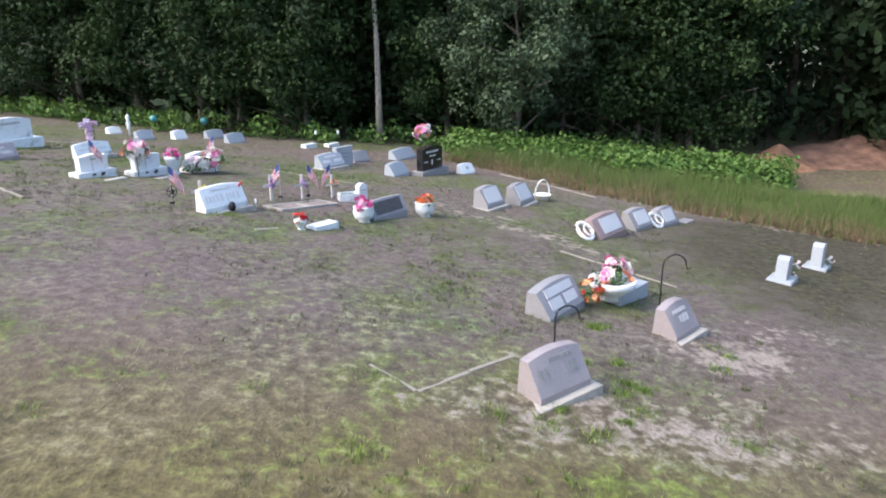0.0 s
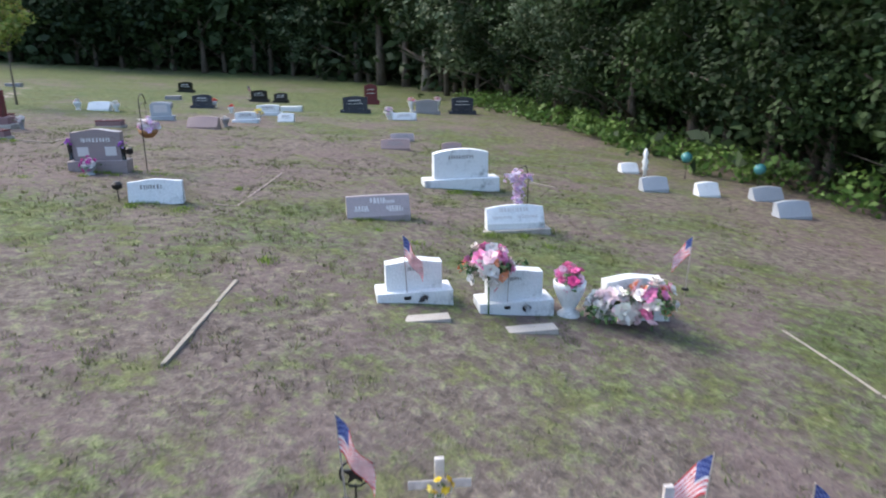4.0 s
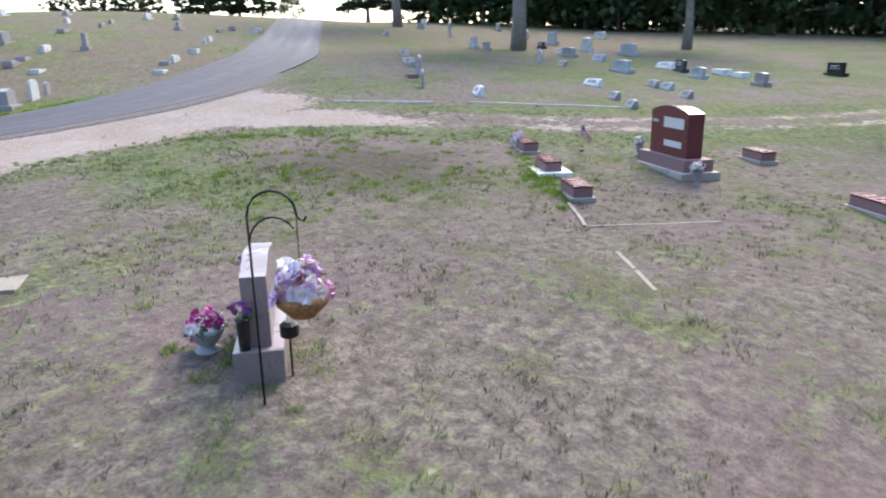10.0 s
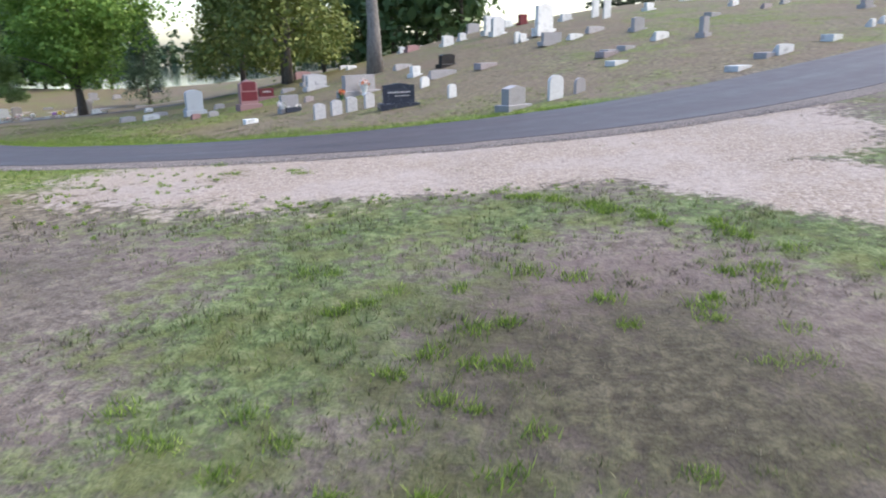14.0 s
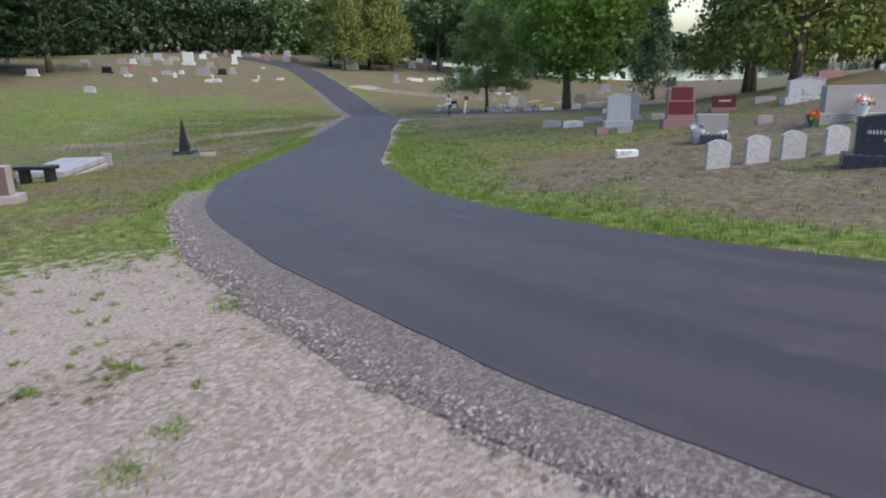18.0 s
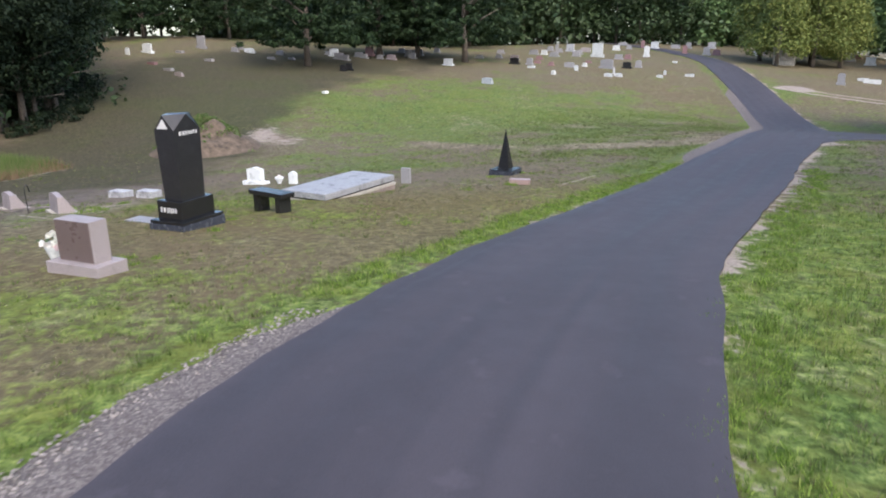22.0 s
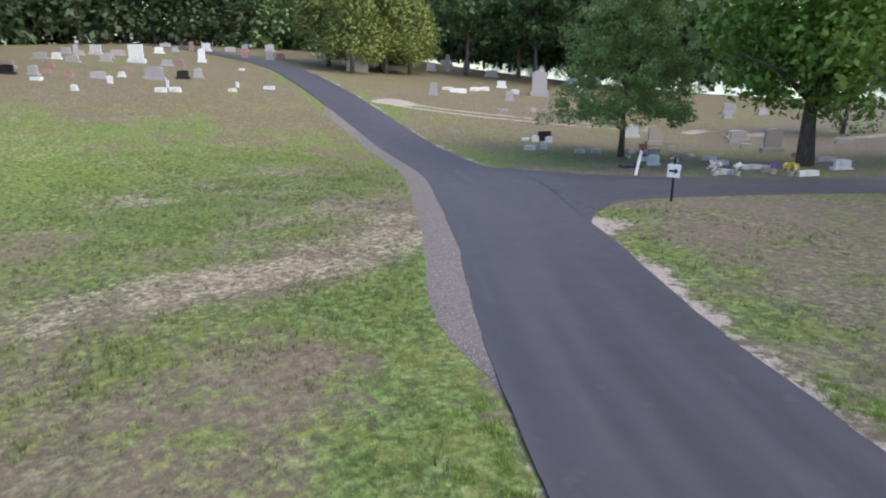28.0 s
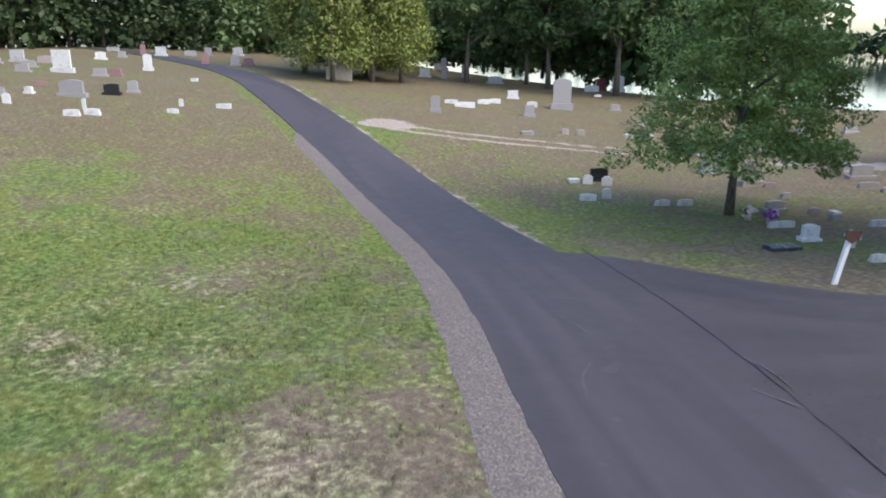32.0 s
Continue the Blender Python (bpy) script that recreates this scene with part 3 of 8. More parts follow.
def cover(x, y):
    """Shares of gravel, green grass and bare soil."""
    d, side = away(x, y, ROAD_LINE)
    db, _ = away(x, y, BRANCH_LINE)
    dt, _ = away(x, y, GRAVEL_TRACK)
    dd, _ = away(x, y, DIRT_TRACK)
    lumps = 0.55 * speckle(x, y, 4.2, 1) + 0.45 * speckle(x, y, 1.7, 2)
    green = 0.36 + 1.15 * (lumps - 0.5) + 0.5 * (speckle(x, y, 0.7, 3) - 0.5) - 0.12 * bump(x, 42, 52)
    # the lush strips along the road, the hollow to the east and the fresh patch by the gravel
    east = bump(x, -24, -14)
    green = green + np.where(side > 0, 0.95 * (1 - bump(d, 2.35, 2.85)), 1.2 * (1 - bump(d, 2.7, 3.9)) * (1 - 0.8 * bump(x, -8, -1))) * bump(x, -28, -22) * bump(d, 1.8, 2.3)
    green = green + 0.55 * (side < 0) * (1 - bump(d, 3.2, 6.5)) * bump(x, -15, -9) * (1 - bump(x, -5, -1))
    hollow = np.exp(-(((x - 34) / 17) ** 2 + ((y + 10) / 15) ** 2))
    green = green + 0.7 * hollow + (0.5 * (speckle(x, y, 2.4, 66) - 0.5) + 1.1 * (speckle(x, y, 1.1, 67) - 0.5)) * np.exp(-(((x - 23) / 8) ** 2 + ((y + 13) / 5.5) ** 2)) + 0.22 * np.exp(-(((x - 4) / 12) ** 2 + ((y + 1) / 4.5) ** 2))
    green = green + 1.15 * np.exp(-(((x + 21.3) / 1.9) ** 2 + ((y - 9.0) / 2.2) ** 2)) + 0.6 * np.exp(-((y - 6.5) / 1.0) ** 2) * bump(x, -25.5, -23.5) * (1 - bump(x, -18, -15.5)) - 0.5 * np.exp(-(((x + 17.4) / 1.7) ** 2 + ((y - 8.3) / 1.5) ** 2)) - 0.5 * np.exp(-(((x + 24.2) / 1.3) ** 2 + ((y - 9.3) / 1.6) ** 2)) - 0.2 * np.exp(-(((x + 0.6) / 3) ** 2 + ((y - 8.3) / 2.2) ** 2))
    green = green + 0.22 * bump(y, 17, 23) * bump(-x, 6, 14) - 0.3 * np.exp(-(((x + 21.5) / 3) ** 2 + ((y - 14.5) / 2.4) ** 2)) + 0.55 * bump(dt, 0.9, 1.4) * (1 - bump(dt, 2.2, 3.4)) * bump(-x, 24, 26.5) * (1 - bump(-x, 40, 46))
    green = green - 0.45 * np.exp(-(((x - 10) / 4) ** 2 + ((y + 8) / 3) ** 2)) + 0.28 * np.exp(-(((x - 31) / 8) ** 2 + ((y + 9) / 6) ** 2)) - 0.25 * np.exp(-(((x + 0.5) / 4) ** 2 + ((y + 0.6) / 2.6) ** 2))
    green = green + 0.4 * np.exp(-(((x + 27) / 4) ** 2 + ((y - 13.5) / 2) ** 2)) + 0.4 * bump(-x, 27, 40) * bump(y, -6, 6)
    green = green + 0.4 * np.exp(-(((x + 33) / 3.0) ** 2 + ((y - 0.5) / 3.0) ** 2)) 
    green = green - 0.25 * np.exp(-(((x - 55) / 16) ** 2 + ((y + 22) / 14) ** 2)) - 0.2 * bump(-y, 38, 48)
    green = green + -0.06 * bump(-y, 4, 8) * (1 - bump(x, -6, 0)) + 0.22 * np.exp(-(((x - 42) / 22) ** 2 + ((y - 10) / 9) ** 2))
    # the gravel lay-by on the outside of the bend and the track that leaves it
    apron = np.where(side > 0, 1 - bump(d, 5.0, 7.0), 0) * bump(x, -31, -27) * (1 - bump(x, -15.5, -13.0))
    stone = np.maximum(apron, 0.95 * (1 - bump(dt, 0.5, 2.2)) * (1 - bump(-x, 27.0, 30.5)))
    stone = np.maximum(stone, 0.6 * (1 - bump(np.abs(dt - 0.7), 0.1, 0.75)) * bump(-x, 27, 30) * (0.5 + 0.7 * speckle(x, y, 1.4, 64)))
    stone = np.maximum(stone, 0.75 * (1 - bump(np.abs(dd - 0.75), 0.15, 0.5)))
    stone = np.maximum(stone, 0.9 * (1 - bump(np.hypot(x - 47.2, y + 38.4), 0.8, 2.4)))
    bare = 0.25 * speckle(x, y, 3.3, 5) + 0.5 * np.exp(-(((x + 18.6) / 3.5) ** 2 + ((y - 5.4) / 1.2) ** 2)) * (0.5 + speckle(x, y, 0.7, 49))
    bare = bare + 0.55 * np.exp(-(((x - 2.6) / 2.6) ** 2 + ((y - 6.2) / 1.0) ** 2)) + 0.45 * np.exp(-(((x - 5) / 2.5) ** 2 + ((y - 9.5) / 0.9) ** 2))
    bare = bare + 0.5 * (1 - bump(d, 1.85, 2.12)) * (side < 0) * bump(x, -12, -6) * (0.25 + speckle(x, y, 0.9, 47))
    bare = bare + 0.35 * np.exp(-(((x - 28.5) / 3.5) ** 2 + ((y + 19) / 1.6) ** 2)) + 0.6 * np.exp(-(((x - 26.2) / 4.5) ** 2 + ((y - 6.6) / 1.2) ** 2)) + 0.6 * np.exp(-(((x - 23.6) / 2.0) ** 2 + ((y - 4.6) / 1.6) ** 2))
    bare = bare + 0.5 * (1 - bump(np.hypot(x - 12.9, y + 20.6), 0.3, 1.0))
    green = green + 0.4 * np.exp(-(((x - 13.2) / 0.9) ** 2 + ((y + 22.4) / 1.3) ** 2))
    bare = bare + 0.55 * np.exp(-(((x - 3.8) / 1.2) ** 2 + ((y - 8.2) / 0.8) ** 2))
    bare = bare + 0.45 * (1 - bump(d, 2.2, 2.75)) * (side < 0) * bump(x, -34, -28) * speckle(x, y, 1.6, 44)
    bare = bare + 0.85 * (1 - bump(d, 1.95, 2.25)) * (side > 0) * bump(x, -11, -8) * (1 - bump(x, 5, 8)) * (0.2 + 0.8 * speckle(x, y, 1.2, 45))
    strip_left = (side > 0) * bump(d, 1.9, 2.3) * (1 - bump(d, 2.4, 2.9)) * bump(x, -13, -9) * (1 - bump(x, 8, 12))
    green = green + 0.6 * strip_left
    green = green + 0.35 * np.exp(-(((x + 14) / 3.5) ** 2 + ((y - 12.5) / 3) ** 2))
    worn, _ = away(x, y, WORN_LINE)
    bare = bare + 0.75 * (1 - bump(worn, 0.1, 0.5)) * (0.4 + 0.7 * speckle(x, y, 0.6, 52))
    weedy, _ = away(x, y, WEED_EDGE)
    bare = bare + 0.5 * (1 - bump(weedy, 0.1, 0.6))
    green = green - 0.3 * np.exp(-(((x + 25.2) / 2.2) ** 2 + ((y - 10) / 2.2) ** 2))
    band, _ = away(x, y, DRY_LINE)
    dry_patch = (1 - bump(band, 0.1, 1.4)) * (0.45 + 0.9 * speckle(x, y, 1.3, 50))
    bare = bare + 0.08 * dry_patch
    dirt = np.exp(-(((x + 16.0) / 2.4) ** 2 + ((y - 2.9) / 1.9) ** 2))
    green = green + 0.45 * np.exp(-(((x + 13.6) / 1.6) ** 2 + ((y - 3.2) / 1.6) ** 2))
    stone = stone * (1 - 0.6 * bump(x, -15.8, -14.2) * bump(y, 1.8, 3.0))
    stone, bare = stone * (1 - 0.72 * dirt * (0.5 + speckle(x, y, 1.1, 51))), bare + 0.9 * dirt
    green = green + 0.8 * (side > 0) * bump(d, 2.5, 2.8) * (1 - bump(d, 3.2, 4.6)) * bump(x, 5, 8) * (1 - bump(x, 12, 14.5))
    green = green - 0.6 * dry_patch - 0.3 * np.exp(-(((x - 3) / 4) ** 2 + ((y + 2.5) / 2.2) ** 2)) - 0.25 * np.exp(-(((x - 6.5) / 2.5) ** 2 + ((y + 6) / 2) ** 2))
    green = green - 0.1 * bump(-x, 12, 20) * bump(y, 2, 8)
    return np.clip(stone, 0, 1), np.clip(green, -0.3, 1.2), np.clip(bare, 0, 1)


def tanned(x, y):
    """Where the lawn is yellower: towards the sunny east."""
    return (1 - 0.55 * bump(-y, 2, 6) * (1 - bump(x, -13.5, -9))) * (1 - 0.5 * bump(x, 0, 7) * (1 - 0.45 * bump(x, 24, 32))) * np.maximum(bump(x, -20, -12) * (1 - bump(y, 4, 9) * (1 - bump(x, 9, 14))), np.maximum(bump(-y, 3, 8), bump(x, -28, -22) * (1 - bump(y, 2, 5)))) * (0.85 + 0.3 * (speckle(x, y, 6.0, 46) - 0.5))


def graded(lo, hi, core_lo, core_hi, fine, grow):
    vals, step = list(np.arange(core_lo, core_hi + fine / 2, fine)), fine
    for sign, end in ((1, hi), (-1, lo)):
        v, step = (core_hi if sign > 0 else core_lo), fine
        while sign * (end - v) > 0:
            step *= grow
            v += sign * step
            vals.append(v)
    return np.array(sorted(vals))


def mesh_of(name, verts, faces, material, smooth=True):
    me = bpy.data.meshes.new(name)
    me.from_pydata([tuple(v) for v in verts], [], faces)
    me.materials.append(material)
    if smooth:
        me.shade_smooth()
    return me


def fast_mesh(name, verts, sides, material):
    """A mesh of loose polygons with the same number of sides, from an array of corners."""
    me = bpy.data.meshes.new(name)
    n = len(verts)
    me.vertices.add(n)
    me.vertices.foreach_set("co", np.asarray(verts, np.float32).ravel())
    me.loops.add(n)
    me.loops.foreach_set("vertex_index", np.arange(n, dtype=np.int32))
    me.polygons.add(n // sides)
    me.polygons.foreach_set("loop_start", np.arange(0, n, sides, dtype=np.int32))
    me.update()
    me.validate()
    me.materials.append(material)
    return me


def lay_ground():
    xs, ys = graded(-420, 420, -46, 52, 0.45, 1.12), graded(-420, 420, -42, 34, 0.45, 1.12)
    X, Y = np.meshgrid(xs, ys)
    Z = height(X, Y)
    d, _ = away(X, Y, ROAD_LINE)
    db, _ = away(X, Y, BRANCH_LINE)
    Z = Z + 0.05 * (speckle(X, Y, 1.1, 9) - 0.5) * bump(np.minimum(d, db), 3, 5)
    # the land falls to the lake in the south
    fall = bump(-Y, 74, 92) * bump(X, -30, 5)
    Z = Z * (1 - fall) - 6.0 * fall
    nx, ny = len(xs), len(ys)
    verts = np.stack([X, Y, Z], -1).reshape(-1, 3)
    i = np.arange(nx * ny).reshape(ny, nx)
    faces = np.stack([i[:-1, :-1], i[:-1, 1:], i[1:, 1:], i[1:, :-1]], -1).reshape(-1, 4)
    me = mesh_of("ground", verts, faces.tolist(), GROUND)
    s, g, b = cover(X.ravel(), Y.ravel())
    at = me.attributes.new("cover", "FLOAT_COLOR", "POINT")
    at.data.foreach_set("color", np.stack([s, g, b, np.clip(tanned(X.ravel(), Y.ravel()), 0, 1)], -1).astype(np.float32).ravel())
    at = me.attributes.new("straw", "FLOAT", "POINT")
    at.data.foreach_set("value", straw(X.ravel(), Y.ravel()).astype(np.float32))
    at = me.attributes.new("litter_shade", "FLOAT", "POINT")
    at.data.foreach_set("value", litter_shade(X.ravel(), Y.ravel()).astype(np.float32))
    return tagged(new("ground", me), "dry brown and green mown cemetery lawn with gravel patches", "ground", kind="structure")


lay_ground()


def strip(line, left, right, lift, skirt=0.12, rag=0.0, seed=0, cross=4, thin=False):
    """A band along a line, from left to right of it, that lies on the ground."""
    verts, faces = [], []
    n = len(line)
    for k, p in enumerate(line):
        way = (line[min(k + 1, n - 1)] - line[max(k - 1, 0)]).normalized()
        side = Vector((-way[1], way[0]))
        lv = left(k / (n - 1), p) if callable(left) else left
        rv = right(k / (n - 1), p) if callable(right) else right
        lv += rag * (speckle(p[0] + 50, p[1], 0.8, seed) - 0.5) + 0.5 * rag * (speckle(p[0] + 50, p[1], 0.25, seed + 20) - 0.5)
        rv += rag * (speckle(p[0], p[1] + 50, 0.8, seed) - 0.5)
        row = [lv + (rv - lv) * c / cross for c in range(cross + 1)]
        pts = [(p[0] + side[0] * w, p[1] + side[1] * w) for w in row]
        zs = [float(height(*q)) + lift for q in pts]
        if thin:
            zs = [z - (lift - 0.005) * (1 - c / cross) ** 2 for c, z in enumerate(zs)]
        verts += [(*pts[0], zs[0] - skirt)] + [(*q, z) for q, z in zip(pts, zs)] + [(*pts[-1], zs[-1] - skirt)]
    m = cross + 3
    for k in range(n - 1):
        for c in range(m - 1):
            faces.append((k * m + c, k * m + c + 1, (k + 1) * m + c + 1, (k + 1) * m + c))
    return verts, [f[::-1] for f in faces]


def dense(line, step=0.2):
    out = []
    for a, b in zip(line, line[1:]):
        k = max(1, int((b - a).length / step))
        out += [a.lerp(b, i / k) for i in range(k)]
    return out + [line[-1]]


def lane_of(me, across, step, gap):
    """Metres across and along the lane, for the streaks that wheels and the paver leave."""
    i = np.arange(len(me.vertices))
    at = me.attributes.new("lane", "FLOAT_VECTOR", "POINT")
    at.data.foreach_set("vector", np.stack([(i % across) * gap, (i // across) * step, 0 * i], -1).astype(np.float32).ravel())


def road_left(p):
    return 1.74 - 0.13 * float(bump(p[0], -21, -18) * (1 - bump(p[0], -15, -12.5))) + 0.14 * float(bump(p[0], -14, -6))


def lay_road():
    line = dense(ROAD_LINE)
    v, f = strip(line, lambda t, p: road_left(p), lambda t, p: -2.12 + 0.36 * float(bump(p[0], -9, -5)), 0.045, rag=0.07, seed=3, cross=6)
    me = mesh_of("road", v, f, ASPHALT, False)
    lane_of(me, 9, 0.2, 0.65)
    tagged(new("road", me), "smooth dark grey asphalt lane curving through the cemetery", "road", kind="structure")
    near = dense(rounded([(11.2, -18.2), (13.0, -20.1), (14.1, -21.9), (14.35, -23.2), (13.6, -25.1), (11.1, -28.7), (6, -34.2), (0, -41), (-8, -50)]), 0.3)
    far = dense(rounded([(28, -28.2), (25, -29.4), (21.5, -29.3), (19.5, -29.35), (17.8, -29.8), (13, -33.2), (8, -38.2), (2, -45), (-6, -54)]), 0.3)
    n, m = 160, 12
    v, f = [], []
    for k in range(n + 1):
        a, b = near[round(k / n * (len(near) - 1))], far[round(k / n * (len(far) - 1))]
        for c in range(m + 1):
            q = a.lerp(b, c / m)
            v.append((q[0], q[1], float(height(q[0], q[1])) + 0.036 - (0.15 if c in (0, m) else 0)))
    for k in range(n):
        for c in range(m):
            f.append((k * (m + 1) + c, k * (m + 1) + c + 1, (k + 1) * (m + 1) + c + 1, (k + 1) * (m + 1) + c))
    me = mesh_of("road_branch", v, f, ASPHALT, False)
    lane_of(me, m + 1, 0.3, 0.45)
    tagged(new("road", me), "dark asphalt side lane joining the main lane", "road", kind="structure")
    # loose dark stones along the outer edge
    for lo, hi, wide in (((-31, -3), (-8.5, 0), 0.56), ((6.5, -13), (47, -30), 0.9)):
        some = [p for p in line if lo[0] < p[0] < hi[0]]
        v, f = strip(some, lambda t, p: 1.76 + wide * min(1, 12 * t, 12 * (1 - t)) + 0.02, lambda t, p: road_left(p) - 0.12, 0.038, 0.06, rag=0.12, seed=6, cross=6, thin=True)
        tagged(new("road_shoulder", mesh_of("road_shoulder", v, f, SHOULDER, False)), "grey crushed stone shoulder beside the asphalt", "shoulder", kind="structure")


lay_road()


def road_marks():
    """Pale scuffs where cars turn."""
    chalk = plain("scuffed_asphalt", (0.075, 0.07, 0.074), 0.9, 0, 0.5, 30)
    for pts, wide in (([(21.6, -23.2), (21.0, -23.15), (20.5, -22.9)], 0.05), ([(18.0, -23.7), (17.5, -23.5), (16.9, -23.06)], 0.045), ([(17.3, -22.6), (16.6, -22.5)], 0.05), ([(14.73, -19.68), (14.3, -19.35), (13.99, -19.11)], 0.03), ([(12.8, -18.55), (12.37, -18.18)], 0.03), ([(19.6, -21.8), (19.3, -21.2), (18.85, -20.7)], 0.03), ([(22.6, -24.2), (22.0, -24.6)], 0.05)):
        line = dense(rounded(pts, 5), 0.1)
        v, f = strip(line, wide / 2, -wide / 2, 0.05, 0.004, wide * 0.9, 9, 1)
        tagged(new("tyre_scuff", mesh_of("tyre_scuff", v, f, chalk, False)), "pale tyre scuff on the asphalt at the fork", "road marking", kind="structure")


road_marks()


def road_seam():
    """The edge where the side lane's paving meets the main lane's."""
    tar = plain("tar_seam", (0.03, 0.026, 0.031), 0.6, 0, 0.4, 6)
    line = dense(rounded([(25.6, -29.2), (23.0, -27.4), (20.8, -25.85), (18.6, -24.2), (16.8, -22.75), (15.2, -21.5), (13.8, -20.4)], 6), 0.12)
    v, f = strip(line, 0.02, -0.02, 0.049, 0.004, 0.09, 11, 2)
    tagged(new("paving_seam", mesh_of("paving_seam", v, f, tar, False)), "dark tar seam where the side lane joins", "road marking", kind="structure")


road_seam()

# the lake beyond the southern trees
m_water, nt_w, p_w = nodes_of("lake_water")
p_w.inputs["Base Color"].default_value, p_w.inputs["Roughness"].default_value = (0.02, 0.03, 0.035, 1), 0.06
bump_of(nt_w, p_w, noise_of(nt_w, coords(nt_w, "World"), 1.5, 3.0), 0.08, 0.1)
tagged(new("water", mesh_of("water", [(-60, -400, -4.1), (260, -400, -4.1), (260, -70, -4.1), (-60, -70, -4.1)], [(0, 1, 2, 3)], m_water)), "calm pale lake seen between the trees", "lake", kind="structure")

# ---- building helpers ----
def part(name, bm, material, parent, label="", at=None, smooth=False):
    me = bpy.data.meshes.new(name)
    bm.to_mesh(me)
    bm.free()
    return mesh_part(name, me, material, parent, label, at, smooth)


def mesh_part(name, me, material, parent, label="", at=None, smooth=False):
    if material and not me.materials:
        me.materials.append(material)
    if smooth:
        me.shade_smooth()
    ob = new(name, me)
    if name in ("lettering", "foliage"):
        tagged(ob, kind="stuff")
    ob.parent = parent
    if at is not None:
        ob.matrix_local = at
    return tagged(ob, label) if label else ob


def on_ground(x, y, yaw=0, sink=0.0, tilt=0.0):
    return pose(x, y, float(height(x, y)) - sink, tilt, 0, yaw)


def thing(name, x, y, yaw, label, category, group="", sink=0.0, tilt=0.0):
    ob = new(name)
    ob.empty_display_size = 0.2
    ob.matrix_world = on_ground(x, y, yaw, sink, tilt)
    return tagged(ob, label, category, group)


def tube(bm, pts, radii, sides=8):
    rings = []
    pts = [Vector(p) for p in pts]
    for k, (p, r) in enumerate(zip(pts, radii)):
        way = (pts[min(k + 1, len(pts) - 1)] - pts[max(k - 1, 0)]).normalized()
        a = way.orthogonal().normalized() if abs(way.z) < 0.9 else Vector((1, 0, 0)).cross(way).normalized()
        b = way.cross(a)
        rings.append([bm.verts.new(p + r * (math.cos(2 * math.pi * s / sides) * a + math.sin(2 * math.pi * s / sides) * b)) for s in range(sides)])
    for lo, hi in zip(rings, rings[1:]):
        for s in range(sides):
            bm.faces.new((lo[s], lo[(s + 1) % sides], hi[(s + 1) % sides], hi[s]))
    bm.faces.new(rings[0][::-1])
    bm.faces.new(rings[-1])
    return bm


# ---- trees ----
def leaf_cloud(rng, centres, radii, per, size, flat=0.75):
    """Leaves as small bent quads on and in a set of clumps."""
    c = np.repeat(np.array(centres), per, 0)
    r = np.repeat(np.array(radii), per, 0)
    n = len(c)
    u = rng.normal(size=(n, 3))
    u /= np.linalg.norm(u, axis=1)[:, None]
    p = c + u * (r * rng.uniform(0.45, 1.05, n) ** 0.7)[:, None] * (1, 1, flat)
    nor = u + 0.55 * rng.normal(size=(n, 3)) + (0, 0, 0.45)
    nor /= np.linalg.norm(nor, axis=1)[:, None]
    a = np.cross(nor, rng.normal(size=(n, 3)))
    a /= np.linalg.norm(a, axis=1)[:, None]
    b = np.cross(nor, a)
    s = size * rng.uniform(0.6, 1.4, n)[:, None]
    quad = np.stack([p - a * s, p - b * s * 0.55 + nor * s * 0.15, p + a * s, p + b * s * 0.55 + nor * s * 0.15], 1)
    return quad.reshape(-1, 3)


